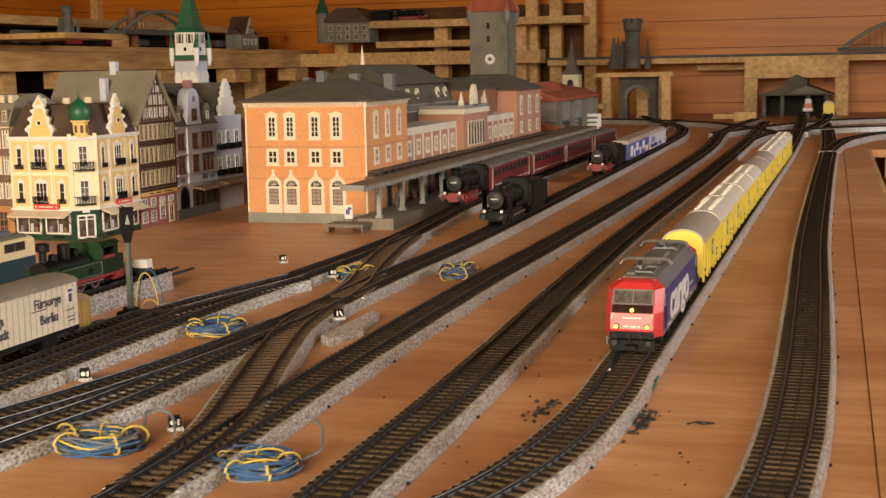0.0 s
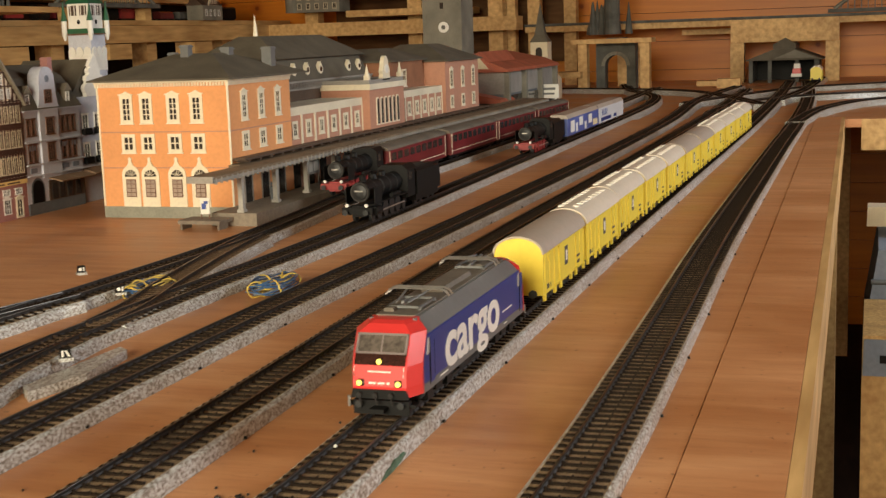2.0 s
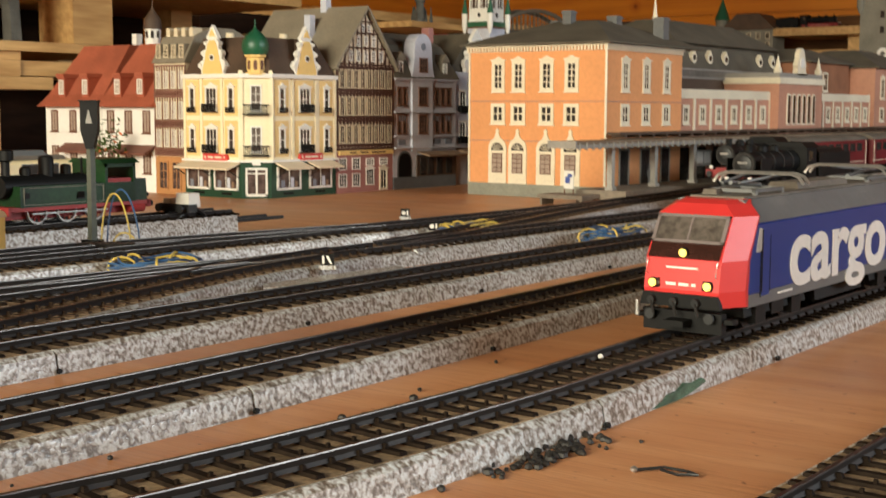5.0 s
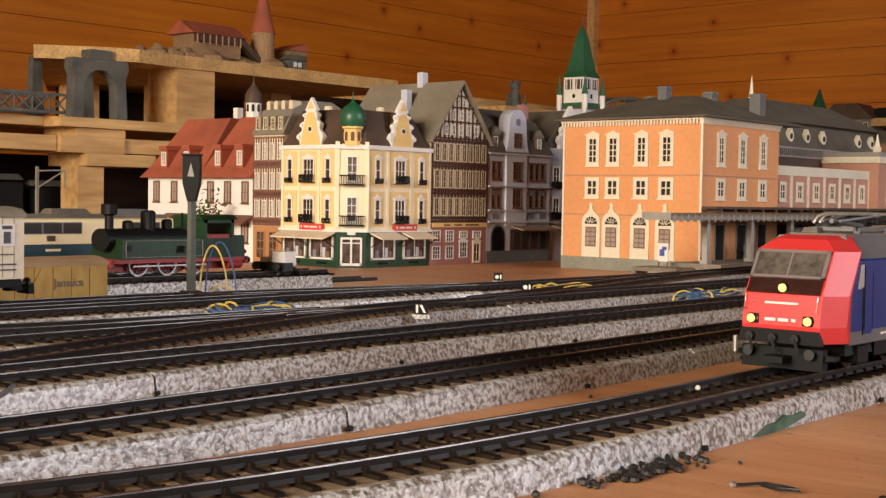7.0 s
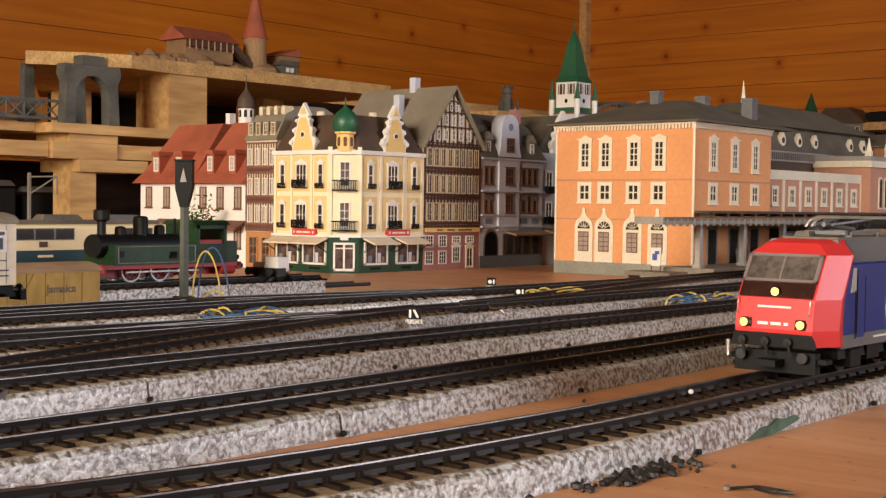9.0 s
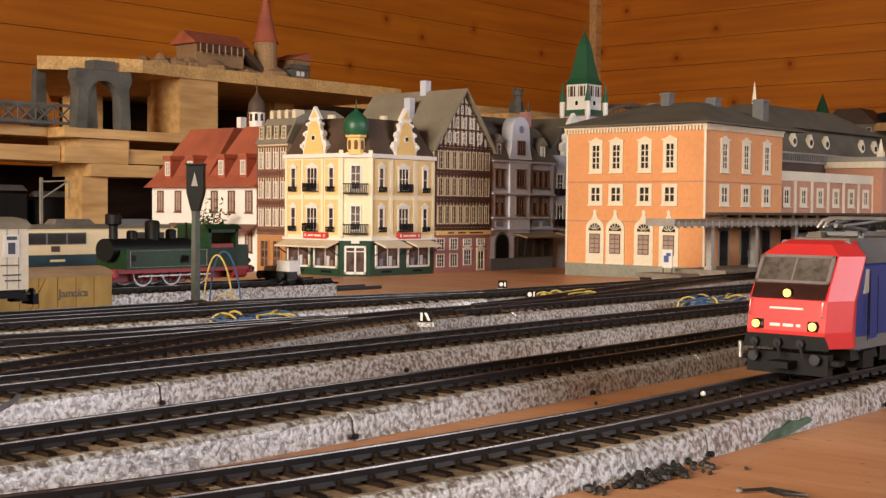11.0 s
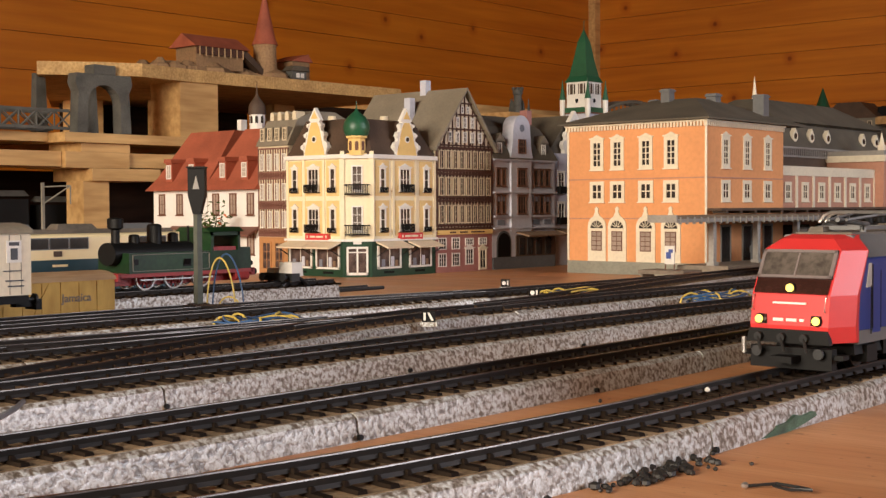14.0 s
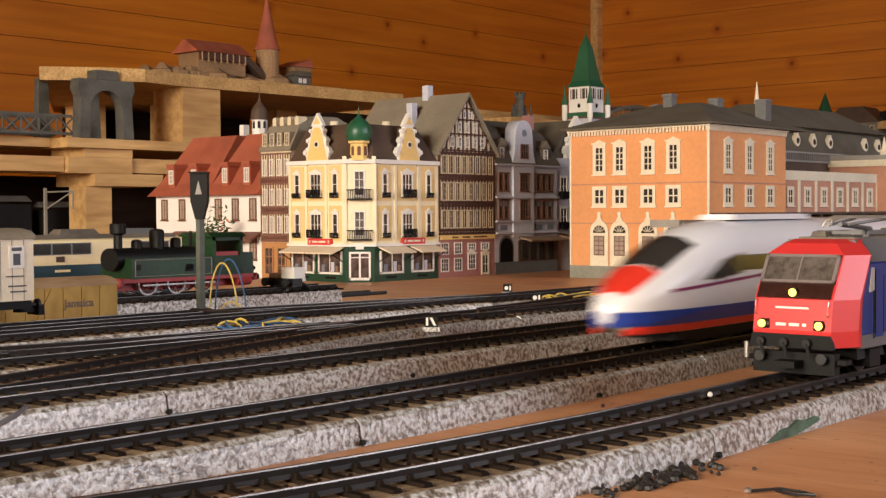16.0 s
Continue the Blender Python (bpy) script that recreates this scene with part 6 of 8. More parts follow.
def timber_house():
    """Half-timbered gable house facing east."""
    W, H, A, D = 0.090, 0.1290, 0.1880, 0.13
    t = thing("half_timbered_house", "tall half-timbered gable house with pink ground floor", "house", at(FACE_E, CORNER[0], CORNER[1] + 0.1135, 0))
    base = part("ground_floor", G().box(0, W, 0, D, 0, 0.042), MAT_PINK, t, "dusty pink ground floor")
    up = part("upper_wall", G().box(0, W, 0, D, 0.042, H), MAT_INFILL, t)
    gab = part("gable_wall", G().prism([(0, H), (W, H), (W / 2, A - 0.004)], 0, D), MAT_INFILL, t)
    g = G()
    for z in (0.0440, 0.0475, 0.0730, 0.0765, 0.1005, 0.1040, 0.1270):
        g.box(0, W, -0.0018, 0.0003, z - 0.0004, z + 0.0022)
    strips(g, 0.0006, W - 0.0006, 0.0475, 0.1270, 17, 0.0013, 0.0021)
    for zr in (0.0735, 0.1010, 0.0445):
        for k in range(17):
            x = W * (k + 0.5) / 17
            g.prism([(x - 0.0022, zr + 0.001), (x - 0.0014, zr + 0.001), (x + 0.0022, zr + 0.0040), (x + 0.0014, zr + 0.0040)], -0.0011, 0.0003)
    part("timber_frame", g, MAT_TIMBER, up)
    for row, z in enumerate((0.0505, 0.0790, 0.1065)):
        for k in range(8):
            window(up, pose(0.0075 + k * 0.0107, -0.0006, z), 0.0076, 0.0190, MAT_INFILL, 2, 3, 0.0010, "", False)
    g = G()
    for z in (H + 0.001, H + 0.018, H + 0.033, H + 0.045):
        f = (A - z) / (A - H)
        g.box(W / 2 - W / 2 * f, W / 2 + W / 2 * f, -0.0016, 0.0003, z, z + 0.0015)
    for k in range(1, 14):
        x = W * k / 14
        top = H + (A - 0.005 - H) * (1 - abs(x - W / 2) / (W / 2))
        g.box(x - 0.0006, x + 0.0006, -0.0012, 0.0003, H, top)
    for s in (-1, 1):
        for k in range(3):
            x = W / 2 + s * (0.012 + k * 0.010)
            g.prism([(x - 0.004, H + 0.002), (x - 0.0028, H + 0.002), (x + 0.004, H + 0.016), (x + 0.0028, H + 0.016)], -0.0011, 0.0003)
    part("gable_frame", g, MAT_TIMBER, gab)
    for k in range(5):
        window(gab, pose(0.021 + k * 0.012, -0.0006, H + 0.005), 0.0058, 0.0110, MAT_WHITE, 2, 2, 0.0009, "", False)
    for k in range(3):
        window(gab, pose(0.033 + k * 0.012, -0.0006, H + 0.0205), 0.0052, 0.0105, MAT_WHITE, 2, 2, 0.0009, "", False)
    for k in range(2):
        window(gab, pose(0.0405 + k * 0.009, -0.0006, H + 0.0355), 0.0042, 0.0070, MAT_WHITE, 1, 2, 0.0009, "", False)
    for s in (-1, 1):
        e = W / 2 + s * (W / 2 + 0.004)
        part("roof_slope", G().prism([(e, H - 0.004), (W / 2, A), (W / 2, A + 0.003), (e + s * 0.001, H - 0.001)], -0.005, D), MAT_TAUPE, t)
    part("sign_band", G().box(0.002, W - 0.002, -0.0030, 0.0003, 0.0390, 0.0435), MAT_BLIND, base, "pale yellow sign band")
    part("sign_writing", G().box(0.018, 0.027, -0.0034, 0, 0.0405, 0.0420).box(0.034, 0.046, -0.0034, 0, 0.0405, 0.0420).box(0.052, 0.074, -0.0034, 0, 0.0405, 0.0420), MAT_TIMBER, base)
    for x in (0.009, 0.030):
        window(base, pose(x, 0, 0.0235), 0.0125, 0.0125, MAT_WHITE, 3, 3, 0.0011, "", False)
        window(base, pose(x, 0, 0.0060), 0.0125, 0.0140, MAT_WHITE, 3, 3, 0.0011, "", False)
    for x in (0.052, 0.074):
        window(base, pose(x, 0, 0.0270), 0.0130, 0.0080, MAT_WHITE, 4, 2, 0.0011, "", False)
    window(base, pose(0.052, 0, 0.0070), 0.0130, 0.0170, MAT_WHITE, 3, 3, 0.0012, "crest", False)
    window(base, pose(0.074, 0, 0.0010), 0.0130, 0.0225, MAT_CREAM, 2, 2, 0.0022, "crest", False, name="house_door")
    part("chimney", G().box(0.016, 0.024, 0.05, 0.058, H + 0.02, A - 0.006), MAT_GREYBLUE, t)
    part("chimney", G().box(0.041, 0.049, 0.05, 0.058, A - 0.006, A + 0.014), MAT_GREYBLUE, t)
    return t


timber_house()


def grey_house():
    W, H, D = 0.112, 0.1190, 0.10
    t = thing("grey_town_house", "blue-grey town house with curved gable and dark slate roof", "house", at(FACE_E, CORNER[0], CORNER[1] + 0.2045, 0))
    body = part("wall", G().box(0, W, 0, D, 0.013, H), MAT_GREYBLUE, t)
    part("plinth", G().box(0, W, -0.001, D, 0, 0.0130), MAT_DARKPLINTH, t)
    part("bay", G().box(0.030, 0.066, -0.0025, 0.001, 0.040, H), MAT_GREYBLUE, body)
    for z in (0.0435, 0.0560, 0.0820, H - 0.002):
        part("moulding", G().box(-0.0005, W + 0.0005, -0.0040, 0.0003, z, z + 0.0016), MAT_GREYBLUE, body)
    for z, h in ((0.0595, 0.0200), (0.0900, 0.0185)):
        for x, w, c in ((0.010, 0.0065, 1), (0.0195, 0.0065, 1), (0.048, 0.0150, 3), (0.077, 0.0075, 1), (0.0875, 0.0075, 1), (0.098, 0.0075, 1)):
            window(body, pose(x, -0.0025 if 0.03 < x < 0.066 else 0, z), w, h, MAT_WINBROWN, c, 2, 0.0011, "lintel", True)
    for x in (0.0145, 0.077, 0.098):
        part("panel", G().box(x - 0.006, x + 0.006, -0.0008, 0.0003, 0.0730, 0.0790).box(x - 0.006, x + 0.006, -0.0008, 0.0003, 0.0475, 0.0530), MAT_STONEBLUE, body)
    part("archway", G().prism(arch_pts(0.0210, 0.0380), -0.0006, 0.0004), MAT_BLACK, t, "dark arched doorway", pose(0.0195, 0, 0.001))
    part("arch_surround", G().prism(arch_pts(0.0255, 0.0405), -0.0003, 0.0004), MAT_DARKPLINTH, t, m=pose(0.0195, 0, 0.001))
    shop = part("shopfront", G().box(0.040, W, -0.0014, 0.0003, 0.013, 0.0360), MAT_BROWNROOF, t, "dark shopfront under a canvas awning")
    for x in (0.050, 0.064, 0.080, 0.098):
        part("shop_pane", G().box(x - 0.005, x + 0.005, -0.0020, 0, 0.0145, 0.0330), MAT_PANE, shop)
    for k in range(2):
        part("awning", G().prism([(-0.0005, 0.0400), (-0.0005, 0.0385), (-0.0180, 0.0345), (-0.0185, 0.0362)], 0.041 + k * 0.036, 0.075 + k * 0.036, "x"), MAT_AWNBROWN, t)
    g = G().sweep([[(-0.002, -0.004, H), (W + 0.002, -0.004, H), (W + 0.002, D, H), (-0.002, D, H)], [(0.001, 0.020, H + 0.036), (W - 0.001, 0.020, H + 0.036), (W - 0.001, D - 0.02, H + 0.036), (0.001, D - 0.02, H + 0.036)],
                   [(0.003, 0.045, H + 0.050), (W - 0.003, 0.045, H + 0.050), (W - 0.003, D - 0.045, H + 0.050), (0.003, D - 0.045, H + 0.050)]])
    part("roof", g, MAT_SLATE, t)
    gp = [(-0.0215, 0), (0.0215, 0), (0.0185, 0.006), (0.0165, 0.014), (0.0155, 0.028)] + [(0.0150 * math.cos(a), 0.0330 + 0.0150 * math.sin(a)) for a in [math.pi * k / 10 for k in range(11)]] + [(-0.0155, 0.028), (-0.0165, 0.014), (-0.0185, 0.006)]
    gb = part("curved_gable", G().prism(gp, -0.003, 0.012), MAT_GREYBLUE, t, "pale round-headed gable", pose(0.048, 0, H))
    window(gb, pose(0, -0.003, 0.006), 0.0140, 0.0160, MAT_WINBROWN, 3, 2, 0.0011, "", False)
    part("medallion", G().rod((0, -0.0036, 0.034), (0, -0.002, 0.034), 0.0040, 14), MAT_STONEBLUE, gb)
    for x in (0.0135, 0.092):
        d = part("dormer", G().box(-0.0062, 0.0062, 0, 0.015, 0, 0.0165).prism([(-0.0080, 0.0160), (0.0080, 0.0160), (0, 0.0245)], -0.002, 0.015), MAT_TAUPE, t, m=pose(x, 0.001, H + 0.003))
        window(d, pose(0, 0, 0.002), 0.0070, 0.0125, MAT_WHITE, 2, 2, 0.0010, "", False)
    part("chimney", G().box(0.100, 0.109, 0.03, 0.04, H + 0.02, H + 0.058), MAT_PINK, t)
    return t


grey_house()


def back_house():
    W, H, D = 0.085, 0.128, 0.10
    t = thing("narrow_town_house", "grey plastered house with white scrolled gable", "house", at(FACE_E, CORNER[0] - 0.004, CORNER[1] + 0.3185, 0))
    body = part("wall", G().box(0, W, 0, D, 0, H), MAT_GREYBLUE, t)
    for z in (0.050, 0.085):
        for x in (0.016, 0.042, 0.068):
            window(body, pose(x, 0, z), 0.013, 0.022, MAT_WHITE, 2, 2, 0.0014, "lintel")
            part("balcony", G().box(x - 0.008, x + 0.008, -0.005, 0, z - 0.003, z + 0.005), MAT_BLACK, body)
    part("roof", G().prism([(-0.002, H), (W + 0.002, H), (W / 2, H + 0.045)], 0.006, D), MAT_SLATE, t)
    part("scrolled_gable", G().prism(gable_poly(0.042, 0.050), -0.0012, 0.004), MAT_WHITE, t, m=pose(W / 2, 0, H))
    part("shop_awning", G().prism([(0, 0.042), (0, 0.040), (-0.018, 0.035), (-0.018, 0.037)], 0.004, W - 0.004, "x"), MAT_AWNBROWN, t)
    return t


back_house()


def lattice_house():
    """Narrow lattice-timbered house beside the corner house, facing south."""
    W, H, D = 0.046, 0.130, 0.10
    t = thing("lattice_timbered_house", "narrow half-timbered house with grey dormer roof", "house", pose(CORNER[0] - 0.146, CORNER[1] + 0.004, 0))
    base = part("ground_floor", G().box(0, W, 0, D, 0, 0.0375), MAT_ORANGEBROWN, t, "orange-brown shop floor")
    up = part("wall", G().box(0, W, 0, D, 0.0375, H), MAT_INFILL, t)
    g = G()
    for z in (0.038, 0.0445, 0.066, 0.0725, 0.096, 0.1025, 0.1265):
        g.box(0, W, -0.0014, 0.0003, z, z + 0.0016)
    strips(g, 0.0006, W - 0.0006, 0.038, H - 0.003, 12, 0.0011, 0.0009)
    for z in (0.0395, 0.0675, 0.0975):
        for k in range(12):
            x = W * (k + 0.5) / 12
            for s in (-1, 1):
                g.prism([(x - s * 0.0017, z), (x - s * 0.0009, z), (x + s * 0.0017, z + 0.005), (x + s * 0.0009, z + 0.005)], -0.0010, 0.0003)
    part("timber_frame", g, MAT_PINKTIMBER, up)
    for z in (0.0470, 0.0750, 0.1050):
        for k in range(4):
            window(up, pose(0.0065 + k * 0.0110, -0.0004, z), 0.0058, 0.0170, MAT_WHITE, 2, 4, 0.0009, "", False, MAT_WINPALE)
    part("roof", G().sweep([[(-0.001, -0.003, H), (W + 0.001, -0.003, H), (W + 0.001, D, H), (-0.001, D, H)], [(0, 0.012, H + 0.026), (W, 0.012, H + 0.026), (W, D - 0.01, H + 0.026), (0, D - 0.01, H + 0.026)],
                            [(0, 0.035, H + 0.036), (W, 0.035, H + 0.036), (W, D - 0.035, H + 0.036), (0, D - 0.035, H + 0.036)]]), MAT_TAUPE, t)
    for k in range(4):
        d = part("dormer", G().box(-0.0042, 0.0042, 0, 0.014, 0, 0.0150, 0), MAT_TAUPE, t, m=pose(0.0062 + k * 0.0112, 0.0005, H + 0.004))
        window(d, pose(0, 0, 0.001), 0.0062, 0.0130, MAT_INFILL, 2, 3, 0.0010, "", False)
        part("roof_lucarne", G().prism(arch_pts(0.0055, 0.009), -0.0005, 0.012), MAT_INFILL, t, m=pose(0.0062 + k * 0.0112, 0.014, H + 0.0265))
    for x in (0.012, 0.031):
        window(base, pose(x, 0, 0.004), 0.0140, 0.0290, MAT_ORANGEBROWN, 2, 3, 0.0016, "", False, MAT_GOODS)
    return t


MAT_ORANGEBROWN = paint("orange_brown_shop", (0.50, 0.24, 0.09), 0.6, wear=0.2, scale=80)
MAT_PINKTIMBER = paint("reddish_timber", (0.20, 0.085, 0.06), 0.7, wear=0.2, scale=120)
lattice_house()


def red_roof_house(x, w, turret):
    H, D = 0.0905, 0.12
    t = thing("white_house", "white plastered house with steep brick-red roof" + (" and clock turret" if turret else ""), "house", pose(CORNER[0] - 0.146 - x, CORNER[1] + 0.006, 0), group="white red-roofed houses")
    body = part("wall", G().box(0, w, 0, D, 0, H), MAT_WHITEWALL, t)
    n = 3
    for z, h in ((0.0190, 0.026), (0.0600, 0.0230)):
        for k in range(n):
            window(body, pose(w * (k + 0.5) / n, 0, z), 0.0110, h, MAT_WINBROWN, 2, 2, 0.0014, "", True, MAT_WINPALE)
    part("awning", G().prism([(0, 0.048), (0, 0.0455), (-0.014, 0.038), (-0.0145, 0.040)], w * 0.35, w * 0.98, "x"), MAT_PINKTIMBER, t)
    roof = G().sweep([[(-0.003, -0.010, H - 0.004), (w + 0.003, -0.010, H - 0.004), (w + 0.003, D + 0.005, H - 0.004), (-0.003, D + 0.005, H - 0.004)],
                      [(0.0, 0.004, H + 0.009), (w, 0.004, H + 0.009), (w, D - 0.006, H + 0.009), (0.0, D - 0.006, H + 0.009)],
                      [(w * 0.18, 0.040, H + 0.062), (w - 0.001, 0.040, H + 0.062), (w - 0.001, D - 0.044, H + 0.062), (w * 0.18, D - 0.044, H + 0.062)]])
    r = part("roof", roof, MAT_REDROOF, t)
    for k in range(2):
        d = part("dormer", G().box(-0.0055, 0.0055, -0.002, 0.022, 0, 0.0210).prism([(-0.007, 0.0205), (0.007, 0.0205), (0.006, 0.0250), (-0.006, 0.0250)], -0.004, 0.030), MAT_REDROOF, t, m=pose(w * (0.30 + 0.42 * k), 0.002, H + 0.006))
        window(d, pose(0, -0.002, 0.003), 0.0080, 0.0155, MAT_WHITE, 2, 3, 0.0012, "", False, MAT_WINPALE)
    part("chimney", G().box(w - 0.009, w - 0.002, 0.05, 0.058, H + 0.05, H + 0.074), MAT_WHITE, t)
    if turret:
        tu = part("turret", G().lathe([(0.0085, 0), (0.0080, 0.010), (0.0085, 0.011), (0.0085, 0.022)], 8, (w * 0.28, 0.05, H + 0.056)), MAT_WHITE, t, "white lantern turret with dark cap")
        part("turret_cap", G().lathe([(0.0102, 0), (0.0098, 0.002), (0.0090, 0.010), (0.0060, 0.015), (0.0020, 0.020), (0.0007, 0.024), (0.0003, 0.036)], 12, (w * 0.28, 0.05, H + 0.078)), MAT_BROWNROOF, tu, smooth=True)
        for k in range(-2, 3):
            part("opening", G().prism(arch_pts(0.0032, 0.0080, 5), -0.0003, 0.001), MAT_PANE, tu, m=Matrix.Translation((w * 0.28, 0.05, H + 0.0685)) @ Matrix.Rotation(radians(45 * k), 4, "Z") @ pose(0, -0.0082, 0))
    return t


red_roof_house(0.085, 0.084, True)
red_roof_house(0.180, 0.094, False)
# ---- points, crossovers and sidings
track([(-0.161, -0.30), (-0.171, -0.21), (-0.191, -0.137), (-0.218, -0.045), (-0.240, 0.04), (-0.2515, 0.13)], "crossover track with worn brown sleepers between two station tracks", (-0.3, 0.13), lift=0.0007, ties_mesh=WORN_TIE)
track([(-0.2515, 0.16), (-0.260, 0.22), (-0.279, 0.30), (-0.303, 0.42), (-0.3185, 0.52)], "crossover track with worn brown sleepers beside the platform track", (0.1, 0.6), lift=0.0007, ties_mesh=WORN_TIE)
track([(-0.2518, 0.05), (-0.258, -0.03), (-0.270, -0.12), (-0.292, -0.22), (-0.338, -0.36), (-0.40, -0.50)], "diverging track curving away from the station track", (-0.5, 0.0), lift=0.0007)
track([(-0.455, 0.235), (-0.455, 0.0), (-0.455, -0.25), (-0.44, -0.5)], "siding with a buffer stop under the green tank engine", (-0.3, 0.24), bed=False, lift=SIDING_LIFT)
strip = part("siding_bed", G().box(-0.4705, -0.4395, -0.3, 0.235, 0.0, BED_TOP + SIDING_LIFT, 0.0008), MAT_BED)
tagged(strip, "grey stone-printed strip carrying the raised siding", "track bed")
track([(-0.366, -0.5), (-0.366, 0.0), (-0.3585, 0.07), (-0.345, 0.14), (-0.3235, 0.24)], "siding branching off under the cream van", (-0.3, 0.24), lift=0.0007)
track([(-0.405, -0.5), (-0.400, -0.2), (-0.400, 0.045)], "short siding under the wooden box wagon", (-0.3, 0.05), lift=-0.006)
track([(-0.560, 0.30), (-0.560, 0.0), (-0.560, -0.40)], "rear siding under the ivory electric locomotive", (-0.2, 0.3), bed=False, lift=-0.0095)
EXPRESS = [(-0.084, -0.45), (-0.079, -0.2), (-0.082, 0), (-0.09, 0.24), (-0.096, 0.6), (-0.094, 1.26), (-0.098, 1.9), (-0.099, 2.25), (-0.07, 2.52), (0.03, 2.74), (0.25, 2.90), (0.75, 2.95), (1.45, 2.95)]
track([(-0.0995, 2.2), (-0.099, 2.25), (-0.07, 2.52), (0.03, 2.74), (0.25, 2.90), (0.75, 2.95), (1.45, 2.95)], "far curve leading away from the station throat", (1.9, 2.7), lift=0.0007)
track([(-0.20, 2.55), (-0.08, 2.95), (0.06, 3.25), (0.4, 3.5)], "track in the far station throat", (2.5, 3.2), lift=0.0004)
track([(-0.02, 2.45), (-0.15, 2.85), (-0.30, 3.15), (-0.62, 3.38), (-1.0, 3.42)], "track crossing the far station throat", (2.4, 3.4), lift=0.0014)
track([(0.081, 1.9), (0.12, 2.3), (0.24, 2.6), (0.55, 2.75), (1.3, 2.78)], "outer track turning off at the far end", (1.8, 2.7), lift=0.0009)
track([(0.002, 2.6), (0.04, 3.1), (0.055, 3.9)], "far siding under a yellow wagon", (2.6, 3.9), lift=0.0011)


def buffer_stop(x, y, z):
    t = thing("buffer_stop", "dark iron buffer stop with a white lamp block", "buffer stop", pose(x, y, z))
    for s in (-1, 1):
        part("bent_rail", G().tube([(s * 0.008, 0.085, 0.001), (s * 0.008, 0.035, 0.001), (s * 0.008, 0.018, 0.003), (s * 0.008, 0.008, 0.010), (s * 0.008, 0.002, 0.012)], 0.0013, 6).tube(
            [(s * 0.008, -0.03, 0.001), (s * 0.008, -0.012, 0.003), (s * 0.008, -0.004, 0.010)], 0.0013, 6), MAT_BUFFER, t)
    part("beam", G().box(-0.014, 0.014, -0.006, 0.001, 0.0095, 0.0145), MAT_BUFFER, t)
    part("lamp_block", G().box(0.0, 0.013, -0.005, 0.005, 0.0125, 0.0215, 0.0006), MAT_WHITE, t, "white lamp block")
    part("lamp_block", G().box(-0.012, -0.004, -0.005, 0.004, 0.0125, 0.0175, 0.0006), MAT_WHITE, t)
    for s in (-1, 1):
        part("buffer", BUFFER, None, t, m=pose(s * 0.010, -0.005, 0.0120))
    return t


buffer_stop(-0.452, 0.196, 0.0105)


def signal(x, y):
    t = thing("light_signal", "grey-green colour light signal on a square post", "signal", pose(x, y, 0))
    part("foot", G().box(-0.0085, 0.0085, -0.0085, 0.0085, 0, 0.0125, 0.001).rod((0, 0, 0.0125), (0, 0, 0.0150), 0.0060, 14), MAT_BLACK, t)
    part("post", G().box(-0.0018, 0.0018, -0.0018, 0.0018, 0.0125, 0.0660, 0.0002), MAT_SIGNAL, t)
    head = part("signal_head", G().prism([(-0.0020, 0.0640), (0.0020, 0.0640), (0.0046, 0.0740), (0.0046, 0.0890), (-0.0046, 0.0890), (-0.0046, 0.0740)], -0.0034, 0.0034), MAT_BLACK, t, m=pose(0, 0, 0, 0, 0, 40))
    part("hood", G().box(-0.0050, 0.0050, -0.0050, 0.0040, 0.0890, 0.0898), MAT_BLACK, head)
    part("lens_mark", G().prism([(-0.0018, 0.0775), (0.0018, 0.0775), (0, 0.0850)], -0.0038, -0.003), MAT_POST, head, "pale triangular signal mark")
    part("ladder", G().rod((-0.0032, 0.003, 0.0135), (-0.0032, 0.003, 0.066), 0.0004, 5), MAT_SIGNAL, t)
    return t


signal(-0.386, 0.074)


def wire_loop(pts, r=0.0006):
    return G().tube(pts, r, 6)


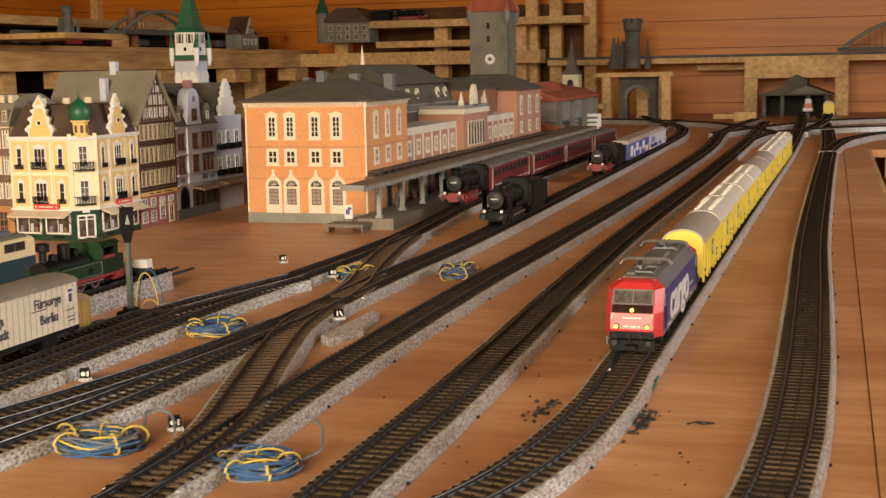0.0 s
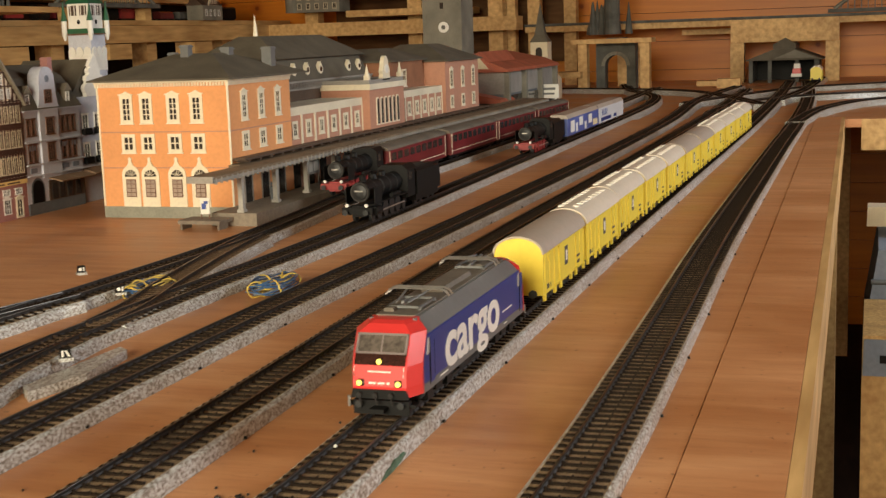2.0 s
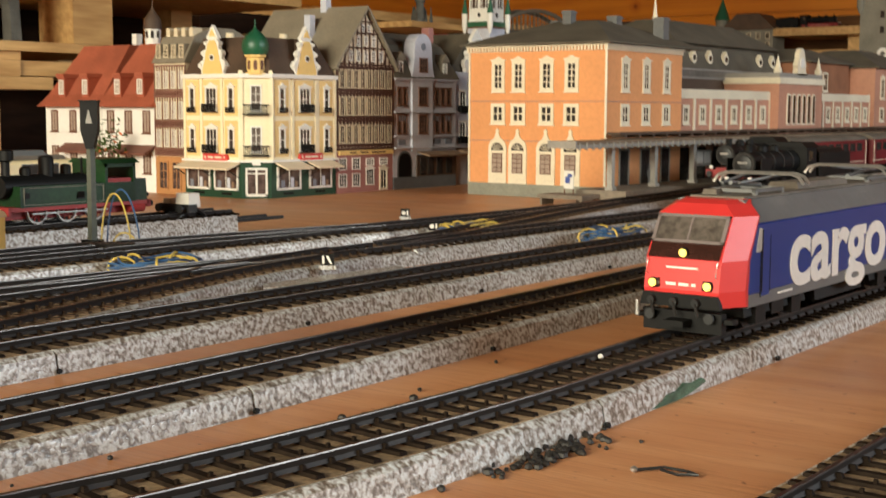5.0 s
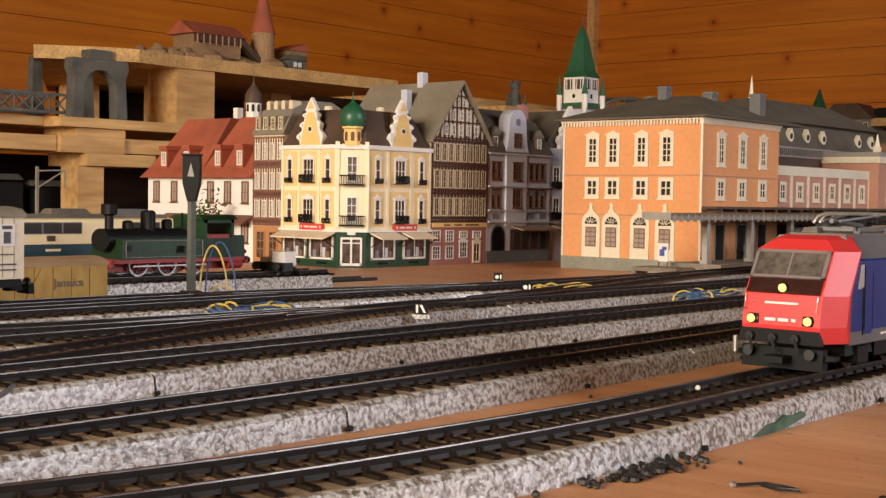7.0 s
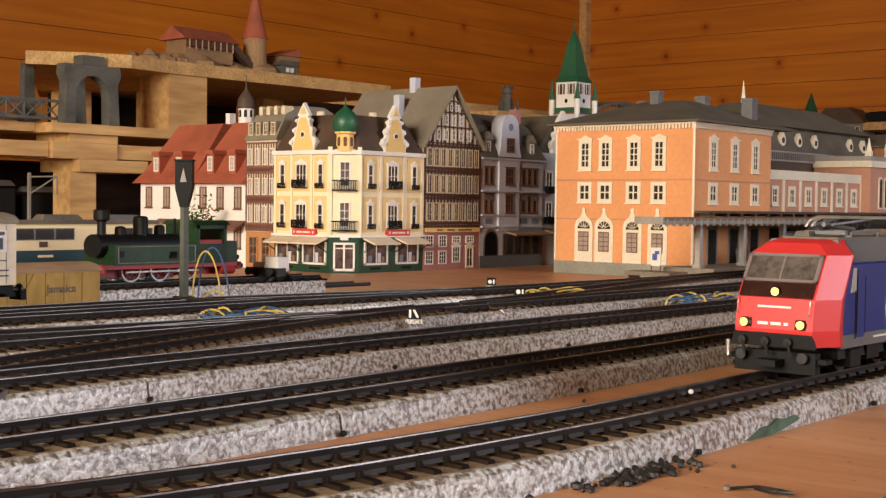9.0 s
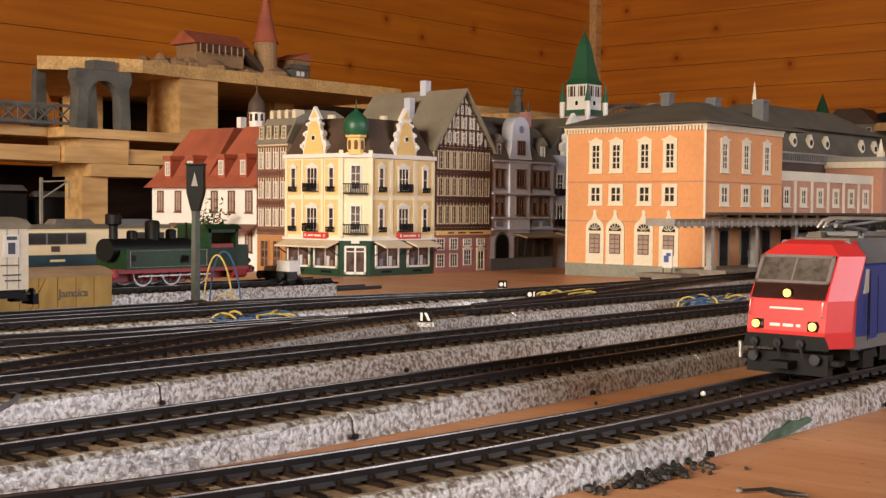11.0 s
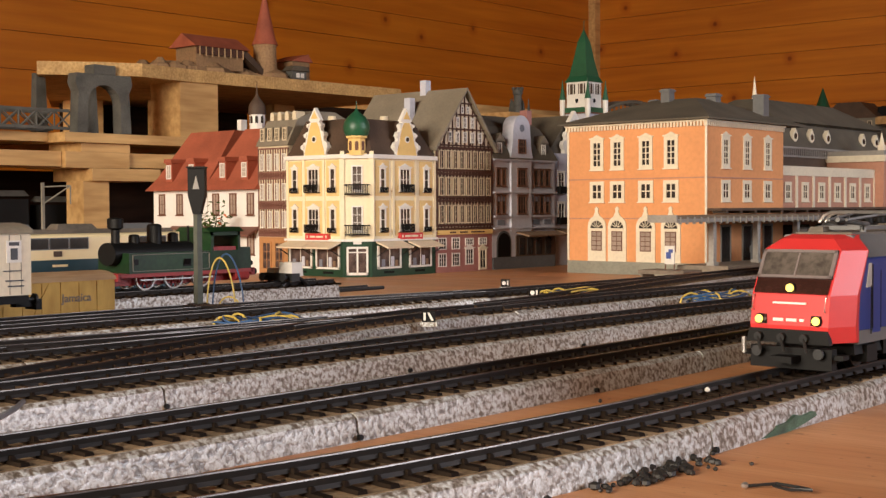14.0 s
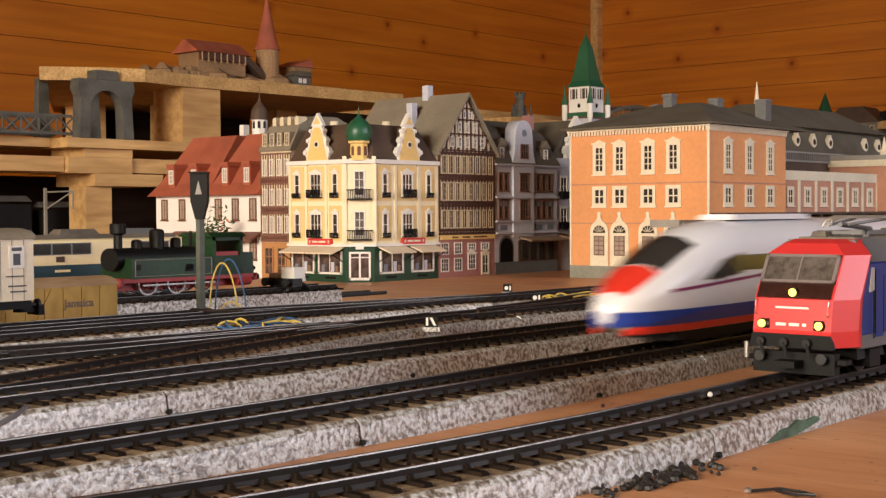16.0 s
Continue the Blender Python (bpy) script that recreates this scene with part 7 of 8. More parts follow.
def coil(x, y, rx, ry, turns, label, seed, thick=0.005, tail=None):
    """A tied bundle of wire: turns of like size packed round a ring, bound with short yellow wraps."""
    rnd = random.Random(seed)
    t = thing("cable_coil", label, "cable", pose(x, y, DECK if x > -0.339 else 0))
    for k in range(turns):
        ring, spin = thick * math.sqrt(rnd.random()), rnd.uniform(0, 6.28)
        a = rx - thick * 0.6 + ring * math.cos(spin)
        b = ry - thick * 0.6 + ring * math.cos(spin)
        h = thick * 0.75 + 0.0007 + 0.75 * ring * math.sin(spin)
        ph, w = rnd.uniform(0, 6.28), rnd.uniform(0.03, 0.09)
        pts = []
        for i in range(31):
            u = ph + 2 * math.pi * i / 29.0
            wob = 1 + w * math.sin(2 * u + ph) + 0.03 * math.sin(5 * u + k)
            pts.append((a * wob * math.cos(u), b * wob * math.sin(u), max(0.0006, h + 0.0012 * math.sin(3 * u + k))))
        part("wire", wire_loop(pts, 0.00055), (MAT_WIREBLUE, MAT_WIREBLUE, MAT_WIREYELLOW, MAT_WIREBLUE, MAT_WIREGREY)[k % 5], t)
    for k in range(5):
        u = 0.5 + 1.26 * k + rnd.uniform(-0.25, 0.25)
        cx, cy = (rx - thick * 0.6) * math.cos(u), (ry - thick * 0.6) * math.sin(u)
        pts = []
        for i in range(13):
            q = 2 * math.pi * i / 12
            rr = thick * 1.08
            pts.append((cx + rr * math.cos(q) * math.cos(u) - 0.0012 * i / 12 * math.sin(u), cy + rr * math.cos(q) * math.sin(u) + 0.0012 * i / 12 * math.cos(u), max(0.0005, thick * 0.75 + 0.0007 + rr * 0.78 * math.sin(q))))
        part("tie", wire_loop(pts, 0.0006), MAT_WIREYELLOW, t)
    if tail:
        bent = []
        for a, b, c, d in zip([tail[0]] + tail, tail, tail[1:], tail[2:] + [tail[-1]]):
            for q in (0, 0.25, 0.5, 0.75):
                bent.append(tuple(0.5 * (2 * v + (w - u) * q + (2 * u - 5 * v + 4 * w - x) * q * q + (3 * v - u - 3 * w + x) * q ** 3) for u, v, w, x in zip(a, b, c, d)))
        part("cable_end", wire_loop(bent + [tail[-1]], 0.0008), MAT_WIREGREY, t)
    return t


coil(-0.228, -0.226, 0.023, 0.018, 26, "blue and yellow cable coil lying on the board", 1, 0.0062, [(0.018, 0.014, 0.008), (0.012, 0.030, 0.012), (0.022, 0.034, 0.010), (0.032, 0.020, 0.004)])
coil(-0.135, -0.244, 0.021, 0.015, 22, "blue and yellow cable coil beside the track", 2, 0.0052, [(0.017, 0.008, 0.004), (0.024, 0.022, 0.006), (0.016, 0.045, 0.010), (0.006, 0.056, 0.011)])
coil(-0.302, 0.046, 0.019, 0.021, 18, "blue and yellow cable coil between two tracks", 3, 0.0060, [(0.018, 0.012, 0.003), (0.03, 0.03, 0.006), (0.036, 0.05, 0.004)])
coil(-0.292, 0.292, 0.014, 0.026, 14, "small yellow and blue cable coil between two tracks", 4, 0.0065)
coil(-0.205, 0.318, 0.014, 0.028, 13, "small blue and yellow cable coil near the track", 5, 0.0068)
coil(-0.402, 0.060, 0.016, 0.020, 6, "yellow and grey cables round the signal foot", 6, 0.0030)
loop = thing("signal_cable", "yellow and blue cable arching out of the signal foot", "cable", pose(-0.386, 0.074, 0))
for k, (mat, hh, w) in enumerate(((MAT_WIREYELLOW, 0.040, 0.012), (MAT_WIREBLUE, 0.042, 0.014), (MAT_WIREYELLOW, 0.018, 0.008))):
    pts = [(0.002 + w * (1 - math.cos(math.pi * i / 16)) * 0.62, 0.004 + 0.010 * i / 16 + 0.004 * k, 0.012 + (hh - 0.012) * math.sin(math.pi * min(1, i / 14)) ** 0.8 if i < 14 else 0.011) for i in range(17)]
    part("wire", wire_loop(pts, 0.0005), mat, loop)


def lantern(x, y, z, turn, style):
    t = thing("point_lantern", "small black and white point lantern block beside the rails", "lantern", pose(x, y, z, 0, 0, turn) @ Matrix.Scale(0.66, 4), group="point lanterns")
    part("case", G().box(-0.0048, 0.0048, -0.004, 0.004, 0, 0.0078, 0.0003), MAT_BLACK, t)
    if style == 0:
        part("white_mark", G().rod((-0.0016, -0.0040, 0.0040), (-0.0016, -0.0044, 0.0040), 0.0021, 14).box(0.0016, 0.0032, -0.0044, -0.004, 0.0016, 0.0064), MAT_WHITE, t)
    else:
        part("white_mark", G().box(-0.0036, -0.0020, -0.0044, -0.004, 0.0012, 0.0068).prism([(-0.001, 0.0068), (0.0008, 0.0068), (0.0036, 0.0012), (0.0018, 0.0012)], -0.0044, -0.004), MAT_WHITE, t)
    part("foot", G().box(-0.006, 0.006, -0.005, 0.005, -0.003, 0), MAT_BED, t)
    return t


for x, y, z, turn, style in ((-0.381, 0.338, 0.0115, 40, 0), (-0.303, 0.268, 0.0115, 40, 0), (-0.2215, 0.079, 0.0135, 40, 1), (-0.312, -0.105, DECK + 0.003, 35, 0), (-0.205, -0.190, DECK + 0.003, 35, 0)):
    lantern(x, y, z, turn, style)
g = G().prism([(-0.205, 0.02), (-0.196, 0.06), (-0.204, 0.115), (-0.212, 0.12), (-0.215, 0.03)], 0, 0.0102, "z")
tagged(part("bed_offcut", g, MAT_BED), "grey stone-printed bed offcut beside the points", "track bed")


def granules(name, label, cx, cy, n, sx, sy, seed, big=0.0016):
    rnd = random.Random(seed)
    g = G()
    for _ in range(n):
        r = big * rnd.uniform(0.4, 1.0)
        x, y = cx + rnd.gauss(0, sx), cy + rnd.gauss(0, sy)
        pts = []
        g.lathe([(r * 0.2, -0.0002), (r * rnd.uniform(0.7, 1), r * 0.3), (r * rnd.uniform(0.5, 0.9), r * 0.9), (r * 0.2, r * 1.2)], 6, (x, y, DECK + 0.0001), rnd.uniform(0, 6))
    tagged(part(name, g, MAT_DIRT), label, "debris", kind="stuff")


granules("dark_crumbs", "heap of black crumbs beside the curved track", 0.0245, -0.116, 85, 0.0030, 0.0110, 3)
granules("dark_crumbs", "scatter of black crumbs on the board", -0.031, -0.108, 34, 0.0035, 0.014, 4)
granules("loose_crumbs", "few loose dark crumbs spread over the board", -0.03, -0.12, 36, 0.06, 0.11, 5, 0.0013)
clip = thing("metal_clip", "small bright metal clip lying on the board", "clip", pose(0.055, -0.114, DECK) @ Matrix.Scale(0.75, 4))
part("wire", G().tube([(-0.010, -0.004, 0.001), (-0.004, 0.002, 0.0015), (0.003, 0.003, 0.0012), (0.008, 0.0, 0.0016), (0.002, -0.002, 0.0012), (-0.004, 0.0, 0.0012)], 0.0005, 6), MAT_BUFFER, clip)
part("bead", G().lathe([(0.0004, 0), (0.0012, 0.0006), (0.0012, 0.0014), (0.0004, 0.0020)], 10, (-0.011, -0.004, 0)), MAT_STEEL, clip)
bead = part("white_bead", G().lathe([(0.0003, 0), (0.0008, 0.0004), (0.0008, 0.0010), (0.0003, 0.0015)], 10), MAT_WHITE, m=pose(-0.0057, -0.0415, TIE_TOP))
tagged(bead, "tiny white bead lying between the rails", "bead")
smear = part("green_smear", G().prism([(-0.054, 0.0018), (-0.047, 0.0012), (-0.036, 0.0016), (-0.028, 0.0030), (-0.020, 0.0050), (-0.0215, 0.0066), (-0.028, 0.0060), (-0.033, 0.0072), (-0.038, 0.0052), (-0.044, 0.0050), (-0.047, 0.0034)], 0.0184, 0.0197, "x"), MAT_MOSS, m=pose(0.0013, -0.006, DECK - 0.0010) @ Matrix.Diagonal((1, 1, 0.72, 1)))
tagged(smear, "green paint smear on the bed's flank", "paint mark")
nail_mesh = G().rod((0, 0, 0.0), (0.0012, 0, 0.0002), 0.0008, 8).mesh("nail", MAT_BLACK)
for pts, off in ((T1, 0.0), (T2, 0.03), (T3, 0.05), (T0, 0.02)):
    for i, (p, d) in enumerate(spline(pts, 0.114)):
        if p.y < 0.9:
            n = Vector((d.y, -d.x, 0))
            q = p + n * 0.0193
            ob = part("nail", nail_mesh, None, m=Matrix.Translation((q.x, q.y, DECK + 0.0012)) @ Matrix.Rotation(math.atan2(n.y, n.x), 4, "Z"))
            tagged(ob, "black nail head at the foot of the track bed", "nail", "nails along the track beds")

# ---- far station surroundings
def clock_tower():
    t = thing("clock_tower", "grey stone tower with red pyramid roof and round clock", "tower", pose(-0.737, 2.38, 0))
    w = 0.047
    body = part("shaft", G().box(-w, w, 0, 2 * w, 0, 0.322), MAT_STONE, t)
    part("clock_face", G().rod((0.004, -0.001, 0.2056), (0.004, -0.003, 0.2056), 0.0125, 20), MAT_WHITE, body)
    part("clock_centre", G().rod((0.004, -0.003, 0.2056), (0.004, -0.0036, 0.2056), 0.0050, 14), MAT_DARKSTONE, body)
    for z in (0.248, 0.280):
        part("slit_window", G().box(-0.004, 0.004, -0.0012, 0.001, z, z + 0.014), MAT_PANE, body)
    for x, y in ((-w, 0), (w, 0), (-w, 2 * w), (w, 2 * w)):
        part("corner_turret", G().lathe([(0.003, 0), (0.008, 0.014), (0.008, 0.036)], 10, (x, y, 0.290)), MAT_STONE, t)
        part("turret_cap", G().lathe([(0.010, 0), (0.0005, 0.024)], 10, (x, y, 0.326)), MAT_REDROOF, t)
    part("roof", G().sweep([[(-w - 0.008, -0.008, 0.322), (w + 0.008, -0.008, 0.322), (w + 0.008, 2 * w + 0.008, 0.322), (-w - 0.008, 2 * w + 0.008, 0.322)], [(-0.01, w - 0.01, 0.40), (0.01, w - 0.01, 0.40), (0.01, w + 0.01, 0.40), (-0.01, w + 0.01, 0.40)]]), MAT_REDROOF, t)


clock_tower()


def gate_tower():
    t = thing("gate_tower", "white gate tower with tall green spire and corner turrets", "tower", pose(-0.960, 1.262, 0) @ Matrix.Diagonal((0.76, 0.76, 1.01, 1)))
    w = 0.0265
    lower = part("shaft", G().box(-w, w, -w, w, 0, 0.205), MAT_GREYBLUE, t)
    part("gallery", G().box(-w - 0.002, w + 0.002, -w - 0.002, w + 0.002, 0.205, 0.214), MAT_DOME, t)
    up = part("belfry", G().box(-w + 0.002, w - 0.002, -w + 0.002, w - 0.002, 0.214, 0.252), MAT_WHITE, t)
    for f in (FACE_S, FACE_E):
        for u in (-0.012, 0.012):
            part("opening", G().box(-0.0080, 0.0080, -0.0012, 0.001, 0.234, 0.249), MAT_BROWNROOF, up, m=f @ pose(u, -w + 0.002, 0))
        part("slit", G().rod((0, -w + 0.0025, 0.224), (0, -w + 0.0008, 0.224), 0.0034, 10), MAT_BLACK, up, m=f)
        g = G()
        for k in range(3):
            g.rod((-0.018 + k * 0.018, -w - 0.001, 0.178), (-0.018 + k * 0.018, -w - 0.0030, 0.178), 0.0085, 12)
        part("scallop", g, MAT_WHITE, lower, m=f)
        part("white_band", G().box(-w, w, -w - 0.002, -w + 0.001, 0.150, 0.176), MAT_WHITE, lower, m=f)
        part("gallery_rail", G().box(-w - 0.004, w + 0.004, -w - 0.004, -w - 0.002, 0.2045, 0.2065), MAT_WINBROWN, lower, m=f)
        for u in (-0.0165, -0.0075, 0.0075, 0.0165):
            part("mullion", G().box(u - 0.0008, u + 0.0008, -w + 0.0002, -w + 0.0012, 0.234, 0.249), MAT_WHITE, up, m=f)
    part("spire", G().lathe([(0.039, 0), (0.030, 0.009), (0.021, 0.034), (0.013, 0.060), (0.009, 0.066), (0.0005, 0.080)], 4, (0, 0, 0.252), radians(45)), MAT_DOME, t, "tall green spire")
    part("mast", G().rod((0, 0, 0.330), (0, 0, 0.345), 0.0007, 6), MAT_DOME, t)
    for x in (-w, w):
        for y in (-w, w):
            tu = part("corner_turret", G().lathe([(0.002, 0), (0.0055, 0.010), (0.0055, 0.030)], 10, (x * 1.15, y * 1.15, 0.196)), MAT_WHITE, t)
            part("turret_cap", G().lathe([(0.0068, 0), (0.003, 0.014), (0.0004, 0.030)], 10, (x * 1.15, y * 1.15, 0.226)), MAT_DOME, tu)


gate_tower()


def goods_shed():
    t = thing("footbridge_house", "grey shed with red tiled roof beyond the platform", "building", pose(-0.47, 1.93, 0))
    w = part("wall", G().box(-0.21, 0, 0, 0.42, 0, 0.100), MAT_DARKPLINTH, t)
    part("upper_wall", G().box(-0.21, 0.002, -0.002, 0.42, 0.070, 0.115), MAT_STATIONGREY, t)
    part("roof", G().prism([(-0.225, 0.113), (0.014, 0.113), (0.010, 0.119), (-0.02, 0.131), (-0.10, 0.148), (-0.19, 0.131)], -0.012, 0.43), MAT_REDROOF, t)
    gb = part("roof_gable", G().prism([(-0.075, 0.118), (-0.015, 0.118), (-0.045, 0.153)], -0.016, 0.20), MAT_REDROOF, t)
    part("gable_panel", G().prism([(-0.066, 0.120), (-0.024, 0.120), (-0.045, 0.145)], -0.018, -0.015), MAT_INFILL, gb)
    part("lower_roof", G().prism([(-0.11, 0.055), (0.012, 0.055), (0.006, 0.062), (-0.10, 0.085)], -0.05, 0.05), MAT_REDROOF, t)
    part("opening", G().box(-0.0004, 0.0026, 0.02, 0.40, 0.012, 0.066), MAT_PANE, t)
    for k in range(4):
        part("post", G().box(0.0, 0.012, k * 0.135, 0.012 + k * 0.135, 0, 0.113), MAT_STONE, t)


goods_shed()
sb = thing("station_signboard", "white station signboard on two white posts", "sign", pose(-0.452, 2.22, 0))
part("board", G().box(-0.025, 0.025, -0.002, 0.002, 0.046, 0.076), MAT_WHITE, sb)
part("inscription", G().box(-0.018, 0.018, -0.0028, -0.002, 0.064, 0.069).box(-0.016, 0.016, -0.0028, -0.002, 0.054, 0.058), MAT_GREY, sb)
for x in (-0.019, 0.016):
    part("post", G().box(x, x + 0.004, -0.002, 0.002, 0, 0.046), MAT_WHITE, sb)


def church():
    t = thing("village_church", "small church tower with dark pointed spire", "church", pose(-0.66, 3.02, 0))
    b = part("tower", G().box(-0.024, 0.024, -0.024, 0.024, 0, 0.160), MAT_INFILL, t)
    part("spire", G().lathe([(0.036, 0), (0.020, 0.02), (0.0005, 0.105)], 4, (0, 0, 0.160), radians(45)), MAT_SLATE, t)
    part("belfry_opening", G().prism(arch_pts(0.018, 0.028), -0.0255, -0.022), MAT_PANE, b, m=pose(0, 0, 0.118))
    part("nave", G().prism([(-0.03, 0.0), (0.03, 0.0), (0.03, 0.055), (0, 0.09), (-0.03, 0.055)], 0.024, 0.12), MAT_INFILL, t)


church()


def portal():
    t = thing("tunnel_portal", "dark stone tunnel portal between raw wooden posts", "portal", pose(-0.551, 3.55, 0))
    w, h = 0.062, 0.150
    ring = [(-w, 0), (-0.034, 0), (-0.034, 0.075)] + [(-0.034 * math.cos(a), 0.075 + 0.034 * math.sin(a)) for a in [math.pi * k / 10 for k in range(1, 10)]] + [(0.034, 0.075), (0.034, 0), (w, 0), (w, h), (-w, h)]
    part("stone_face", G().prism(ring, 0, 0.05), MAT_DARKSTONE, t)
    for k in range(9):
        a0, a1 = math.pi * k / 9 + 0.02, math.pi * (k + 1) / 9 - 0.02
        part("arch_stone", G().prism([(0.034 * math.cos(a0), 0.075 + 0.034 * math.sin(a0)), (0.045 * math.cos(a0), 0.075 + 0.045 * math.sin(a0)), (0.045 * math.cos(a1), 0.075 + 0.045 * math.sin(a1)), (0.034 * math.cos(a1), 0.075 + 0.034 * math.sin(a1))], -0.004, 0.0), MAT_STONE, t)
    part("parapet", G().box(-0.030, 0.030, -0.003, 0.05, h, h + 0.012), MAT_DARKSTONE, t)
    part("inside", G().box(-0.05, 0.05, 0.30, 0.31, 0, 0.14), MAT_BEAM, t)
    f = thing("portal_frame", "raw wooden trestle beside the tunnel portal", "timber frame", pose(-0.551, 3.50, 0))
    for x in (-0.105, 0.088):
        part("post", G().box(x, x + 0.028, -0.02, 0.02, 0, 0.146), MAT_BEAM, f)
    part("crossbeam", G().box(-0.125, 0.125, -0.03, 0.05, 0.146, 0.160), MAT_BEAM, f)
    part("crossbeam", G().box(-0.24, -0.09, -0.06, 0.05, 0.045, 0.062), MAT_BEAM, f)


portal()


def ruin(x, y, z, s, label):
    t = thing("castle_ruin", label, "castle", Matrix.Translation((x, y, z)) @ Matrix.Diagonal((s, s, s, 1)))
    part("round_tower", G().lathe([(0.026, 0), (0.024, 0.12), (0.030, 0.125), (0.030, 0.150), (0.026, 0.150)], 14), MAT_DARKSTONE, t)
    for k in range(7):
        a = 2 * math.pi * k / 7
        part("merlon", G().box(0.027 * math.cos(a) - 0.006, 0.027 * math.cos(a) + 0.006, 0.027 * math.sin(a) - 0.006, 0.027 * math.sin(a) + 0.006, 0.150, 0.164), MAT_DARKSTONE, t)
    rnd = random.Random(9)
    for k in range(10):
        xx, yy, r = rnd.uniform(-0.07, 0.06), rnd.uniform(0.0, 0.05), rnd.uniform(0.012, 0.022)
        part("crag", G().lathe([(r, 0), (r * 0.9, 0.02), (r * 0.5, rnd.uniform(0.035, 0.09)), (r * 0.1, rnd.uniform(0.09, 0.11))], 7, (xx, yy, 0), k), MAT_DARKSTONE, t)


ruin(-0.615, 3.84, 0.172, 1.05, "dark castle ruin with a round tower on a wooden ledge")
ruin(-1.78, 2.155, 0.2895, 0.42, "small dark rock with a round tower")


def engine_shed():
    t = thing("engine_shed", "dark weathered wooden engine shed with open doors", "shed", pose(-0.060, 3.86, 0))
    for x in (-0.105, -0.045, 0.040, 0.100):
        part("post", G().box(x - 0.006, x + 0.006, -0.006, 0.006, 0, 0.078), MAT_DARKSTONE, t)
    part("back_wall", G().box(-0.105, 0.105, 0.22, 0.23, 0, 0.078), MAT_BLACK, t)
    part("side_wall", G().box(-0.109, -0.102, 0, 0.23, 0, 0.078), MAT_DARKSTONE, t)
    part("side_wall", G().box(0.102, 0.109, 0, 0.23, 0, 0.078), MAT_DARKSTONE, t)
    part("roof", G().prism([(-0.125, 0.072), (0.125, 0.072), (0.03, 0.108), (-0.03, 0.108)], -0.02, 0.24), MAT_SLATE, t)
    part("lantern_roof", G().prism([(-0.036, 0.108), (0.036, 0.108), (0.036, 0.122), (0.0, 0.142), (-0.036, 0.122)], 0.0, 0.22), MAT_SLATE, t)
    part("gable", G().prism([(-0.03, 0.078), (0.10, 0.078), (0.035, 0.104)], -0.028, -0.02), MAT_STONE, t)
    sm = thing("shunting_engine", "small red and white engine at the shed door", "locomotive", pose(-0.018, 3.80, 0.0155))
    part("body", G().box(-0.013, 0.013, 0, 0.06, 0.006, 0.030, 0.001), MAT_SIGNRED, sm)
    part("front", G().box(-0.016, 0.016, -0.003, 0.0, 0.004, 0.014), MAT_WHITE, sm)
    part("cab", G().box(-0.010, 0.010, 0.02, 0.05, 0.030, 0.045, 0.001), MAT_WHITE, sm)
    part("wheel", WHEEL_SMALL, None, sm, m=pose(0, 0.015, 0.0052))
    part("wheel", WHEEL_SMALL, None, sm, m=pose(0, 0.045, 0.0052))


engine_shed()
copy_thing(second, pose(0.0535, 3.50, ZR))

# ---- timber scaffolding round the walls
def beam(name, label, x0, x1, y0, y1, z0, z1, mat=None):
    ob = part(name, G().box(x0, x1, y0, y1, z0, z1), mat or MAT_BEAM)
    return tagged(ob, label, "timber", group="raw timber scaffolding")


def post(x, y, z0, z1, w=0.03):
    beam("timber_post", "square raw wooden post under the upper tracks", x - w, x + w, y - w, y + w, z0, z1)


beam("timber_beam", "long raw wooden beam carrying the upper level", -2.05, -1.88, 1.95, 4.2, 0.197, 0.247)
beam("upper_shelf", "raw wooden shelf board of the upper level", -2.35, -1.95, 1.90, 4.2, 0.250, 0.265)
for y in (2.1, 2.6, 3.1, 3.6, 4.0):
    post(-1.95, y, 0.0, 0.197, 0.028)
    beam("spacer_block", "short wooden spacer block under the shelf", -1.93, -1.86, y + 0.16, y + 0.28, 0.150, 0.194)
beam("timber_beam", "raw wooden beam along the back shelf", -2.3, -0.95, 3.86, 3.95, 0.198, 0.246)
beam("upper_shelf", "raw wooden ledge of the back shelf", -1.56, -1.15, 3.82, 4.1, 0.262, 0.285)
beam("upper_shelf", "raw wooden ledge near the ceiling tracks", -1.60, -0.80, 3.86, 4.15, 0.336, 0.362)
beam("upper_shelf", "raw wooden shelf with stacked boards", -2.9, -2.2, 2.3, 4.1, 0.335, 0.360)
for x in (-2.2, -1.75, -1.35, -1.05):
    post(x, 3.98, 0.0, 0.34, 0.026)
for x, z1 in ((-1.02, 0.62), (-0.80, 0.55), (-0.93, 0.60)):
    post(x, 4.05, 0.0, z1, 0.022)
beam("sloping_rail_beam", "long dark-topped beam carrying a climbing track", -0.95, 1.0, 3.98, 4.1, 0.186, 0.206)
beam("sloping_rail_track", "dark rail strip on the climbing beam", -0.95, 1.0, 3.97, 4.11, 0.2065, 0.2150, MAT_DARKSTONE)
beam("panel_board", "wide pine board spanning two posts behind the engine shed", -0.237, 0.108, 3.93, 3.95, 0.130, 0.205)
for x in (-0.215, 0.088):
    post(x, 3.945, 0.0, 0.129, 0.022)
beam("offcut_block", "small wooden block by the far tracks", -0.24, -0.17, 3.55, 3.60, 0, 0.028)
beam("offcut_block", "small wooden block on the far board", -0.32, -0.22, 3.70, 3.78, 0, 0.016)
beam("loose_plank", "loose pale plank against the boarded wall", -0.42, -0.10, 4.10, 4.16, 0.160, 0.178)
